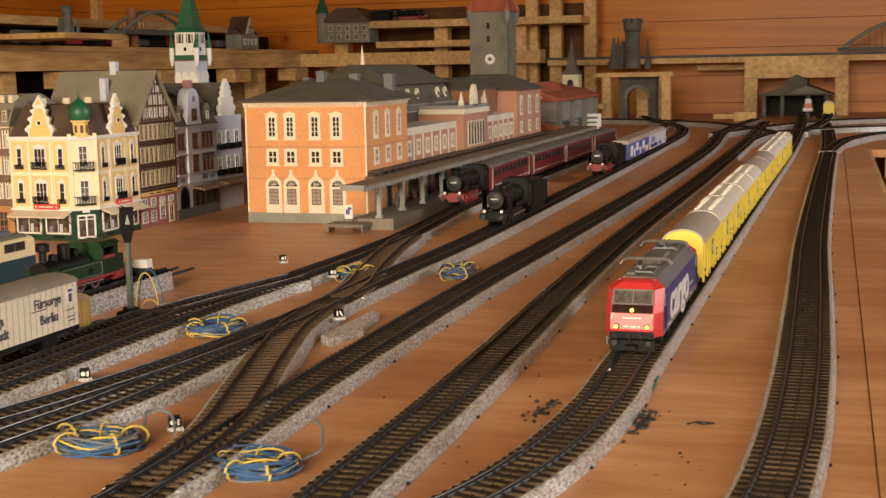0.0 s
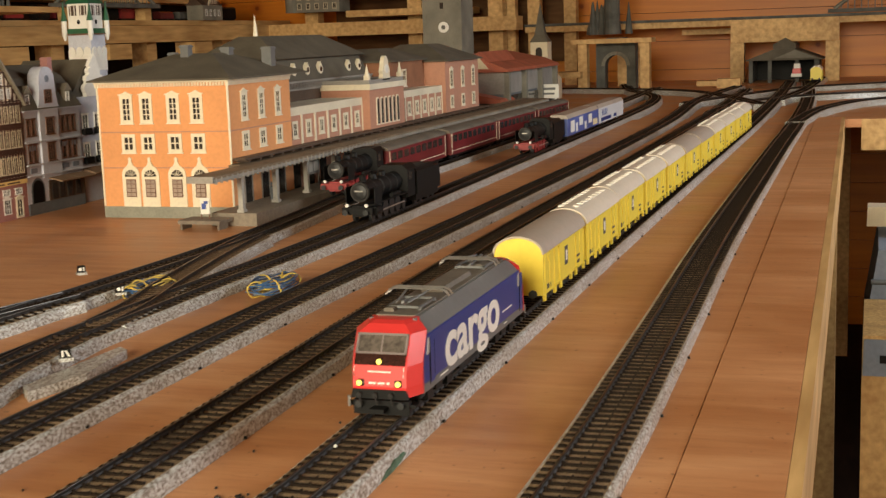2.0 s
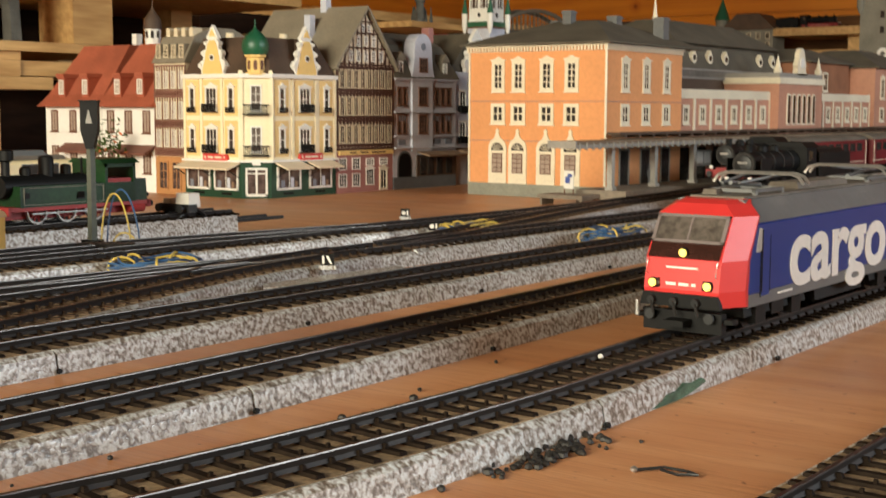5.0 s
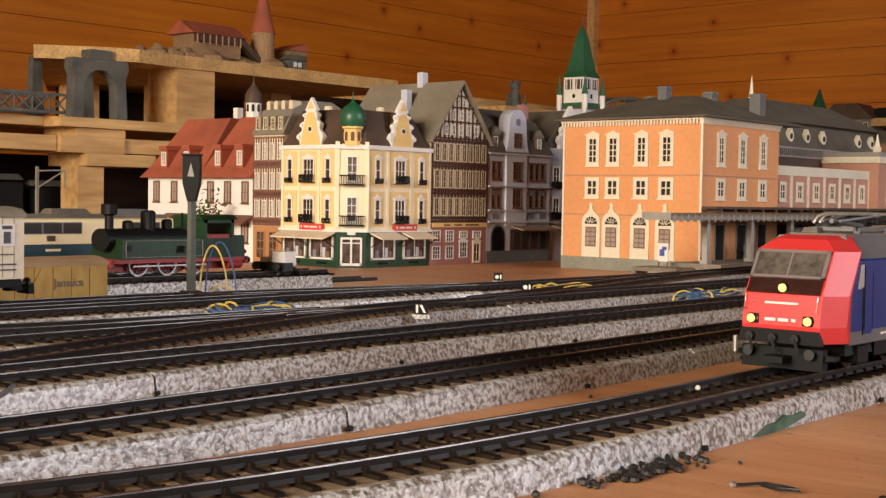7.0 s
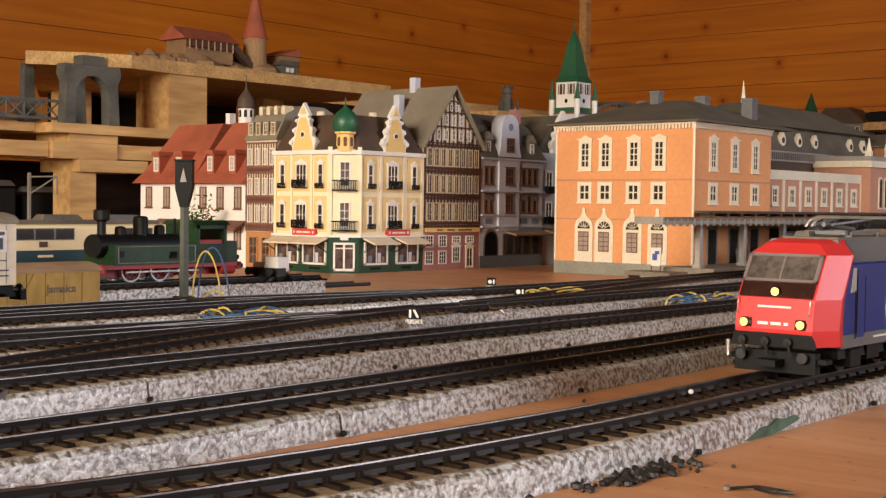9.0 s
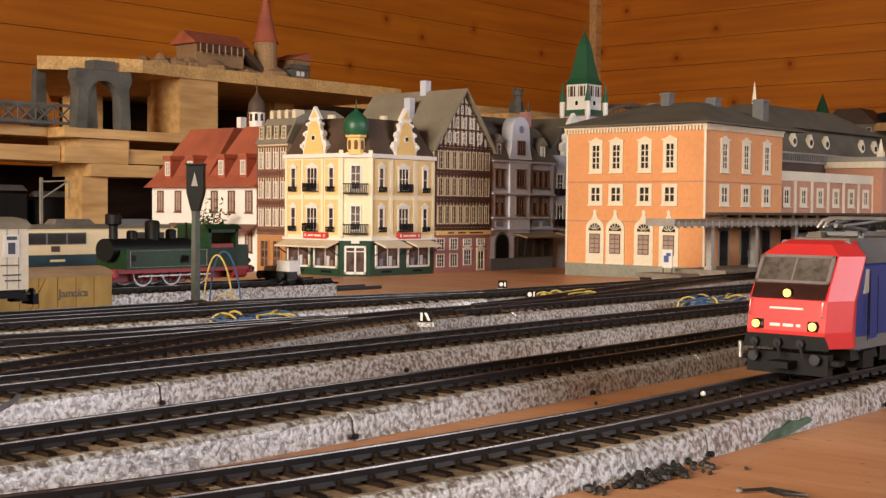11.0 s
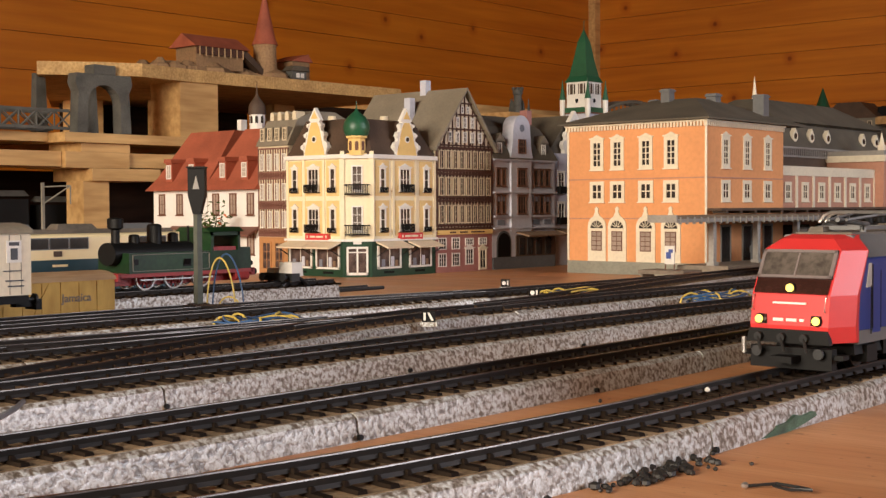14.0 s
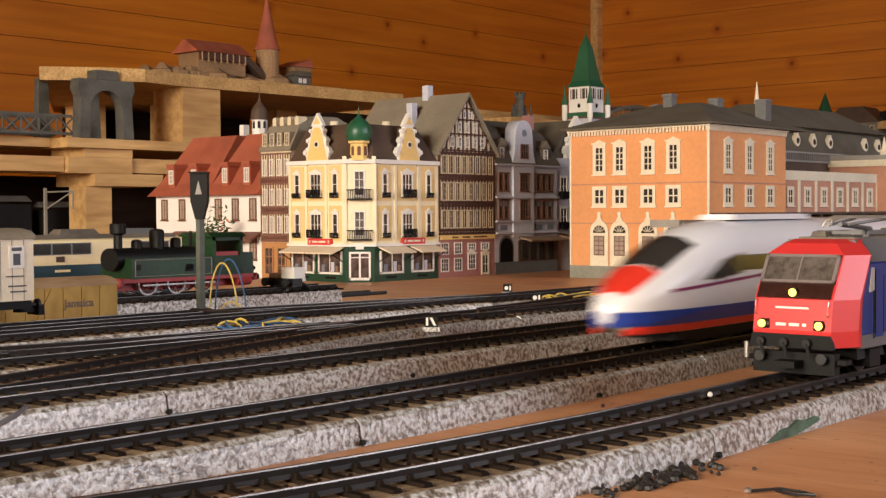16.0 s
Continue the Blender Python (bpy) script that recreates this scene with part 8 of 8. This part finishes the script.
# the stepped tower of boards beside the town
beam("ledge_board", "wooden ledge board behind the grey town house", -1.95, -1.70, 2.02, 2.29, 0.275, 0.2885)
chip = tagged(part("chipboard_deck", G().prism([(-2.45, 1.29), (-1.83, 0.87), (-1.765, 0.955), (-1.735, 1.02), (-1.75, 1.13), (-1.75, 1.705), (-1.80, 1.735), (-2.45, 1.76)], 0.300, 0.323, "z"), MAT_CHIP), "thick chipboard deck carrying a castle", "board", group="raw timber scaffolding")
post(-1.80, 1.162, 0.199, 0.300, 0.044)
post(-2.10, 1.35, 0.0, 0.300, 0.03)
post(-2.06, 1.62, 0.0, 0.300, 0.03)
post(-2.25, 1.24, 0.0, 0.300, 0.03)
beam("deck_board", "rounded pale deck board of the middle level", -2.3, -1.75, 0.872, 1.32, 0.1815, 0.198)
beam("deck_board", "dark-edged deck board with a truss bridge", -2.3, -1.80, 0.30, 0.871, 0.183, 0.1985)
beam("spacer_block", "short wooden block between two decks", -1.86, -1.76, 0.91, 1.01, 0.166, 0.181)
beam("timber_beam", "thick raw wooden beam of the lower level", -1.88, -1.765, 0.30, 0.874, 0.140, 0.1655)
beam("timber_beam", "fresh raw wooden beam of the lower level", -1.88, -1.755, 0.876, 1.005, 0.138, 0.1655)
beam("timber_beam", "raw wooden beam of the lower level", -1.88, -1.762, 1.007, 1.40, 0.140, 0.1655)
beam("spacer_block", "raw wooden bearer on a post", -1.87, -1.75, 0.925, 1.068, 0.116, 0.1375)
post(-1.79, 0.942, 0.0, 0.1155, 0.026)
# added boards: the deep shade inside the shelves is put into their near-black colour
beam("shelf_shade_board", "added near-black board standing in for shade in the lower shelf", -2.02, -2.0, 0.2, 1.9, 0.0, 0.139, MAT_DARKWOODSHADE)
beam("shelf_shade_board", "added near-black board standing in for shade in the middle shelf", -2.34, -2.31, 1.24, 1.75, 0.0, 0.299, MAT_DARKWOODSHADE)
beam("shelf_shade_board", "added near-black board standing in for shade in the upper shelf", -2.36, -2.33, 1.95, 4.2, 0.0, 0.335, MAT_DARKWOODSHADE)
beam("shelf_shade_floor", "added near-black board standing in for shade below the chipboard deck", -2.32, -1.92, 1.30, 1.74, 0.150, 0.160, MAT_DARKWOODSHADE)


def stone_bridge():
    t = thing("bridge_portal", "grey stone bridge portal with round arch and iron truss bridge", "bridge", pose(-1.76, 0.950, 0.1985))
    w, h = 0.055, 0.101
    ring = [(-w, 0), (-0.034, 0), (-0.033, 0.050)] + [(-0.033 * math.cos(a), 0.050 + 0.033 * math.sin(a)) for a in [math.pi * k / 10 for k in range(1, 10)]] + [(0.033, 0.050), (0.034, 0), (w, 0), (w * 0.93, 0.07), (w * 1.05, 0.085), (w, h), (-w, h), (-w * 1.05, 0.085), (-w * 0.93, 0.07)]
    part("portal_face", G().prism(ring, -0.012, 0.012), MAT_DARKSTONE, t, m=FACE_E)
    part("crown", G().box(-0.022, 0.022, -0.014, 0.014, h, h + 0.016), MAT_DARKSTONE, t, m=FACE_E)
    part("rear_pier", G().box(-0.12, -0.10, -0.064, -0.040, 0, 0.108, 0.003), MAT_DARKSTONE, t)
    part("rear_pier", G().box(-0.12, -0.10, 0.040, 0.064, 0, 0.095, 0.003), MAT_DARKSTONE, t)
    g = G()
    for x in (-0.012, -0.07):
        g.box(x - 0.002, x + 0.002, -0.62, -0.055, 0.004, 0.009).box(x - 0.002, x + 0.002, -0.62, -0.055, 0.034, 0.039)
        for k in range(17):
            y = -0.62 + k * 0.0335
            g.rod((x, y, 0.006), (x, y + 0.0335, 0.036), 0.0016, 5).rod((x, y + 0.0335, 0.006), (x, y, 0.036), 0.0016, 5).rod((x, y, 0.006), (x, y, 0.036), 0.0016, 5)
    part("truss", g, MAT_DARKSTONE, t)


stone_bridge()


def hill_castle():
    t = thing("hill_castle", "sandstone castle with red roofs and a round red-capped tower", "castle", pose(-1.79, 1.232, 0.323))
    rock = G()
    rnd = random.Random(4)
    for k in range(26):
        y = -0.14 + 0.37 * k / 25
        r = rnd.uniform(0.022, 0.040)
        rock.lathe([(r, 0), (r * 0.9, 0.010), (r * 0.6, rnd.uniform(0.010, 0.016)), (r * 0.25, rnd.uniform(0.017, 0.024))], 7, (rnd.uniform(-0.05, 0.0), y, 0), k)
    part("rock_base", rock, MAT_SANDSTONE, t, "brown sandstone rock base")
    hall = part("hall", G().box(-0.06, 0.0, -0.050, 0.065, 0.010, 0.052), MAT_SANDSTONE, t)
    part("hall_roof", G().prism([(-0.07, 0.050), (0.012, 0.050), (-0.03, 0.076)], -0.060, 0.075), MAT_REDROOF, t)
    part("gallery", G().box(0.0, 0.008, -0.048, 0.06, 0.036, 0.050), MAT_TIMBER, hall)
    for k in range(8):
        part("gallery_post", G().box(0.008, 0.0095, -0.048 + k * 0.0150, -0.046 + k * 0.0150, 0.032, 0.050), MAT_PALEROOF, hall)
    part("stair_wing", G().prism([(0.07, 0.05), (0.135, 0.0), (0.12, 0.0), (0.055, 0.044)], -0.03, 0.006, "x"), MAT_BROWNROOF, t)
    tw = part("round_tower", G().lathe([(0.025, 0), (0.0225, 0.062), (0.0235, 0.064), (0.0235, 0.068)], 18, (-0.01, 0.130, 0)), MAT_SANDSTONE, t)
    part("tower_cap", G().lathe([(0.0265, 0), (0.021, 0.014), (0.0005, 0.110)], 18, (-0.01, 0.130, 0.068)), MAT_REDROOF, t, "pointed red tower cap", smooth=True)
    lo = part("lodge", G().box(-0.05, 0.01, 0.185, 0.232, 0, 0.040), MAT_SANDSTONE, t)
    part("lodge_roof", G().prism([(0.178, 0.040), (0.238, 0.040), (0.225, 0.056)], -0.055, 0.014, "x"), MAT_REDROOF, t)
    part("lodge_balcony", G().box(0.010, 0.016, 0.178, 0.225, 0.020, 0.030), MAT_TIMBER, lo)
    hut = part("snow_hut", G().box(0.012, 0.030, 0.165, 0.205, 0, 0.020), MAT_DARKSTONE, t)
    part("hut_roof", G().prism([(0.158, 0.018), (0.212, 0.018), (0.200, 0.028), (0.170, 0.028)], 0.008, 0.034, "x"), MAT_SLATE, hut)
    part("hut_window", G().box(0.0295, 0.0305, 0.177, 0.186, 0.005, 0.014).box(0.0295, 0.0305, 0.189, 0.198, 0.005, 0.014), MAT_WHITE, hut)


MAT_SANDSTONE = paint("brown_sandstone", (0.33, 0.20, 0.10), 0.85, wear=0.35, scale=60, relief=0.001)
hill_castle()


def small_house(x, y, z, s, label, wall, roof):
    t = thing("hillside_house", label, "house", Matrix.Translation((x, y, z)) @ Matrix.Diagonal((s, s, s, 1)))
    b = part("wall", G().box(-0.04, 0.02, -0.07, 0.07, 0, 0.05), wall, t)
    part("gable", G().prism([(-0.035, 0.05), (0.035, 0.05), (0, 0.11)], 0.02, 0.024, "x"), MAT_INFILL, t)
    g = G()
    for k in range(-2, 3):
        g.box(0.024, 0.0255, k * 0.012 - 0.0012, k * 0.012 + 0.0012, 0.052, 0.105 - abs(k) * 0.021)
    g.box(0.024, 0.0255, -0.034, 0.034, 0.051, 0.054).box(0.024, 0.0255, -0.02, 0.02, 0.074, 0.0765)
    part("gable_timber", g, MAT_TIMBER, t)
    part("roof", G().prism([(-0.045, 0.05), (0.045, 0.05), (0, 0.115)], -0.05, 0.020, "x"), roof, t)
    part("side_roof", G().prism([(-0.045, 0.05), (0.022, 0.05), (-0.01, 0.075)], -0.075, 0.075), roof, t)
    for yy in (-0.045, -0.015, 0.015, 0.045):
        window(b, at(FACE_E, 0.02, yy, 0.014), 0.014, 0.022, MAT_WHITE, 2, 2, 0.002, "", False)


small_house(-1.95, 3.53, 0.265, 1.0, "small half-timbered house on the upper shelf", MAT_STONE, MAT_BROWNROOF)


def hill_manor(x, y, z):
    t = thing("manor_house", "stone manor with green corner turret on the back shelf", "castle", pose(x, y, z))
    b = part("wall", G().box(-0.08, 0.10, 0, 0.1, 0, 0.075), MAT_STONE, t)
    part("roof", G().prism([(-0.09, 0.074), (0.11, 0.074), (0.05, 0.128), (-0.03, 0.128)], -0.008, 0.108), MAT_BROWNROOF, t)
    part("turret", G().lathe([(0.022, 0), (0.022, 0.11)], 12, (-0.09, 0.01, 0)), MAT_STONE, t)
    part("turret_cap", G().lathe([(0.027, 0), (0.0005, 0.075)], 12, (-0.09, 0.01, 0.11)), MAT_DOME, t)
    for k in range(5):
        for z0 in (0.010, 0.042):
            window(b, pose(-0.055 + k * 0.034, 0, z0), 0.016, 0.022, MAT_INFILL, 2, 2, 0.002, "", False)


hill_manor(-1.70, 3.86, 0.2855)


def arch_bridge(x, y, z, span, rise, label, turn=0.0):
    t = thing("arch_bridge", label, "bridge", pose(x, y, z, 0, 0, turn))
    for yy in (0.0, 0.05):
        pts = [(-span / 2 + span * k / 20, yy, rise * (1 - (2 * k / 20 - 1) ** 2)) for k in range(21)]
        part("arch_rib", G().tube(pts, 0.006, 6), MAT_STONE, t)
        for k in range(1, 20):
            part("hanger", G().rod((pts[k][0], yy, 0), pts[k], 0.0015, 5), MAT_STONE, t)
    part("bridge_deck", G().box(-span / 2 - 0.02, span / 2 + 0.02, -0.01, 0.06, -0.012, 0.0), MAT_DARKSTONE, t)


arch_bridge(-1.95, 2.95, 0.315, 0.46, 0.062, "grey arched girder bridge on the upper level", 90)
post(-1.98, 2.74, 0.265, 0.303, 0.018)
post(-1.98, 3.16, 0.265, 0.303, 0.018)
arch_bridge(0.30, 3.98, 0.230, 0.42, 0.090, "grey arched girder bridge at the end wall")
ch = thing("factory_chimney", "tapered brick-red factory chimney on the upper shelf", "chimney", pose(-1.99, 2.83, 0.265))
part("stack", G().lathe([(0.020, 0), (0.013, 0.11), (0.015, 0.114), (0.015, 0.12)], 14), MAT_BRICKBROWN, ch)
rnd = random.Random(12)
for k in range(16):
    y = 2.05 + 0.115 * k + rnd.uniform(-0.02, 0.02)
    l, h = rnd.uniform(0.05, 0.11), rnd.uniform(0.022, 0.045)
    w = thing("stored_wagon", "dark model wagon parked on the upper shelf", "wagon", pose(-2.02, y, 0.265), group="wagons on the upper shelf")
    mt = (MAT_BLACK, MAT_MAROON, MAT_DARKSTONE, MAT_BLACK, MAT_LOCORED)[k % 5]
    part("body", G().box(-0.016, 0.016, 0, l, 0.008, h, 0.001).prism([(-0.017, h), (0.017, h), (0.008, h + 0.005), (-0.008, h + 0.005)], 0, l), mt, w)
    part("underframe", G().box(-0.012, 0.012, 0.004, l - 0.004, 0.0, 0.008), MAT_BLACK, w)
steam_loco(pose(-1.40, 3.93, 0.362, 0, 0, 90), "black steam locomotive parked on the high back shelf", True, True)
for k in range(5):
    y = 0.36 + k * 0.13
    w = thing("stored_wagon", "dark model wagon on the lower shelf", "wagon", pose(-1.86, y, 0.0), group="wagons on the lower shelf")
    part("body", G().box(-0.016, 0.016, 0, 0.11, 0.02, 0.075 + 0.01 * (k % 2), 0.001), MAT_BLACK, w)
    part("roof", G().prism([(-0.017, 0.08 + 0.01 * (k % 2)), (0.017, 0.08 + 0.01 * (k % 2)), (0, 0.09 + 0.01 * (k % 2))], 0, 0.11), MAT_DARKSTONE, w)
    part("underframe", G().box(-0.012, 0.012, 0.004, 0.106, 0.0, 0.02), MAT_BLACK, w)
cm = thing("catenary_mast", "pale lattice catenary mast with bracket arm", "mast", pose(-0.95, 0.330, 0.0))
part("pole", G().box(-0.0013, 0.0013, -0.0013, 0.0013, 0, 0.093), MAT_STONE, cm)
part("bracket", G().rod((0, 0, 0.072), (0.014, 0.022, 0.090), 0.0008, 6).rod((0, 0, 0.089), (0.014, 0.022, 0.090), 0.0008, 6).rod((0.014, 0.022, 0.072), (0.014, 0.022, 0.090), 0.0008, 6), MAT_STONE, cm)


def flower_shrub(x, y):
    """A small bush of separate leaves with a few red and orange blossoms."""
    t = thing("flowering_shrub", "small green shrub with red and orange blossoms by the white house", "shrub", pose(x, y, 0))
    rnd = random.Random(21)
    stem, leaf, bloom = G(), G(), G()
    for k in range(9):
        a, h, r = rnd.uniform(0, 6.28), rnd.uniform(0.040, 0.066), rnd.uniform(0.004, 0.016)
        tip = (r * math.cos(a), r * math.sin(a), h)
        stem.rod((0, 0, 0), tip, 0.0008, 5, 0.0003)
        for q in range(16):
            p = Vector(tip) + Vector((rnd.gauss(0, 0.0045), rnd.gauss(0, 0.0045), rnd.gauss(-0.004, 0.006)))
            u = Vector((rnd.gauss(0, 1), rnd.gauss(0, 1), rnd.gauss(0, 0.6))).normalized() * 0.0030
            w = u.orthogonal().normalized() * 0.0013
            n = u.cross(w).normalized() * 0.0003
            (bloom if q == 0 or (q == 5 and k % 2) else leaf).sweep([[p - u, p - u + n, p - u + n * 0.5], [p + w, p + n, p - w], [p + u, p + u + n, p + u + n * 0.5]])
    part("stem", stem, MAT_TIMBER, t)
    part("foliage", leaf, MAT_LEAF, t)["kind"] = "stuff"
    part("blossom", bloom, MAT_BLOOM, t)


MAT_LEAF = paint("shrub_leaf", (0.075, 0.12, 0.03), 0.9, wear=0.5, scale=400, spec=0.1)
MAT_BLOOM = paint("orange_red_petal", (0.60, 0.16, 0.05), 0.6, wear=0.3, scale=300)
flower_shrub(-0.878, 0.478)
# added sheet whose brown paints the wall's shade behind the back shelves
MAT_WALLSHADE = wood("shaded_wall_brown", (0.15, 0.072, 0.026), (0.08, 0.036, 0.013), (1, 6, 6), 9, 0.7, spec=0.2)
beam("wall_shade_sheet", "added brown sheet standing in for the shaded wall behind the back shelves", -1.75, -0.86, 4.19, 4.205, 0.08, 0.42, MAT_WALLSHADE)

trim = part("corner_trim", G().box(X0, X0 + 0.035, Y1 - 0.035, Y1, ZF, ZC), MAT_BEAM)
tagged(trim, "pale wooden corner lath", "trim", kind="structure")

# ---- what stands in the room beyond the board's edge
def workbench():
    t = thing("side_table", "chipboard side table with a blue-grey drawer front", "table", pose(0.205, 1.20, ZF))
    top = -0.216 - ZF
    part("tabletop", G().box(0, 0.7, 0, 0.24, top - 0.018, top, 0.001), MAT_CHIP, t)
    dr = part("drawer_front", G().box(0.001, 0.7, -0.006, -0.001, top - 0.052, top - 0.004, 0.001), MAT_PAD, t, "blue-grey drawer front")
    part("handle", G().box(0.022, 0.052, -0.009, -0.006, top - 0.034, top - 0.024), MAT_BLACK, dr)
    for x, y in ((0.0, 0.01), (0.66, 0.01), (0.0, 0.19), (0.66, 0.19)):
        part("table_leg", G().box(x, x + 0.035, y, y + 0.04, 0, top - 0.018), MAT_BEAM, t)
    b = thing("padded_bench", "blue-grey padded bench beside the layout", "bench", pose(0.205, 1.46, ZF))
    h = -0.150 - ZF
    part("seat", G().box(0, 0.8, 0, 0.34, h - 0.13, h, 0.02), MAT_PAD, b)
    part("front", G().box(0.01, 0.79, 0.02, 0.32, 0, h - 0.13), MAT_DARKPLINTH, b)
    part("piping", G().rod((0.01, 0.004, h - 0.045), (0.79, 0.004, h - 0.045), 0.004, 8), MAT_DARKPLINTH, b)
    d = thing("white_device", "white plastic device with dark slot lying on the bench", "device", pose(0.245, 1.60, -0.150))
    case = part("case", G().box(0, 0.2, 0, 0.12, 0, 0.045, 0.006), MAT_WHITE, d)
    part("slot", G().box(0.03, 0.17, -0.002, 0.004, 0.018, 0.028), MAT_BLACK, case)
    c = thing("cardboard_box", "pale open cardboard box on the bench", "box", pose(0.207, 1.72, -0.150))
    part("case", G().box(0, 0.034, 0, 0.06, 0, 0.032, 0.001), MAT_AWNING, c)


MAT_PAD = paint("blue_grey_fabric", (0.23, 0.27, 0.34), 0.9, wear=0.2, scale=40)
workbench()


def motions():
    """The white express runs through on the second track, from the far curve."""
    line = spline(EXPRESS, 0.004)
    nose_end = min(range(len(line)), key=lambda i: abs(line[i][0].y - 0.017)) * 0.004

    def point(s):
        f = min(max(s / 0.004, 0), len(line) - 1.001)
        i = int(f)
        return line[i][0].lerp(line[i + 1][0], f - i)

    def placed(s, front, rear):
        a, b = point(s + front), point(s + rear)
        d = (b - a).normalized()
        o = a - d * front
        return Matrix.Translation((o.x, o.y, ZR)) @ Matrix.Rotation(math.atan2(-d.x, d.y), 4, "Z")

    times = [0, 11.2, 11.6, 12, 12.4, 12.8, 13.2, 13.6, 14, 14.4, 14.8, 15.2, 15.6, 15.8, 15.9, 16]
    for car, offset, front, rear in ((lead_car, 0.0, 0.062, 0.233), (trail_car, 0.279, 0.042, 0.233)):
        rows = []
        for t in times:
            s = nose_end + 0.73 * (16 - max(t, 11.2)) + offset
            rows.append((t, placed(s, front, rear)))
        walk(car, rows)


motions()
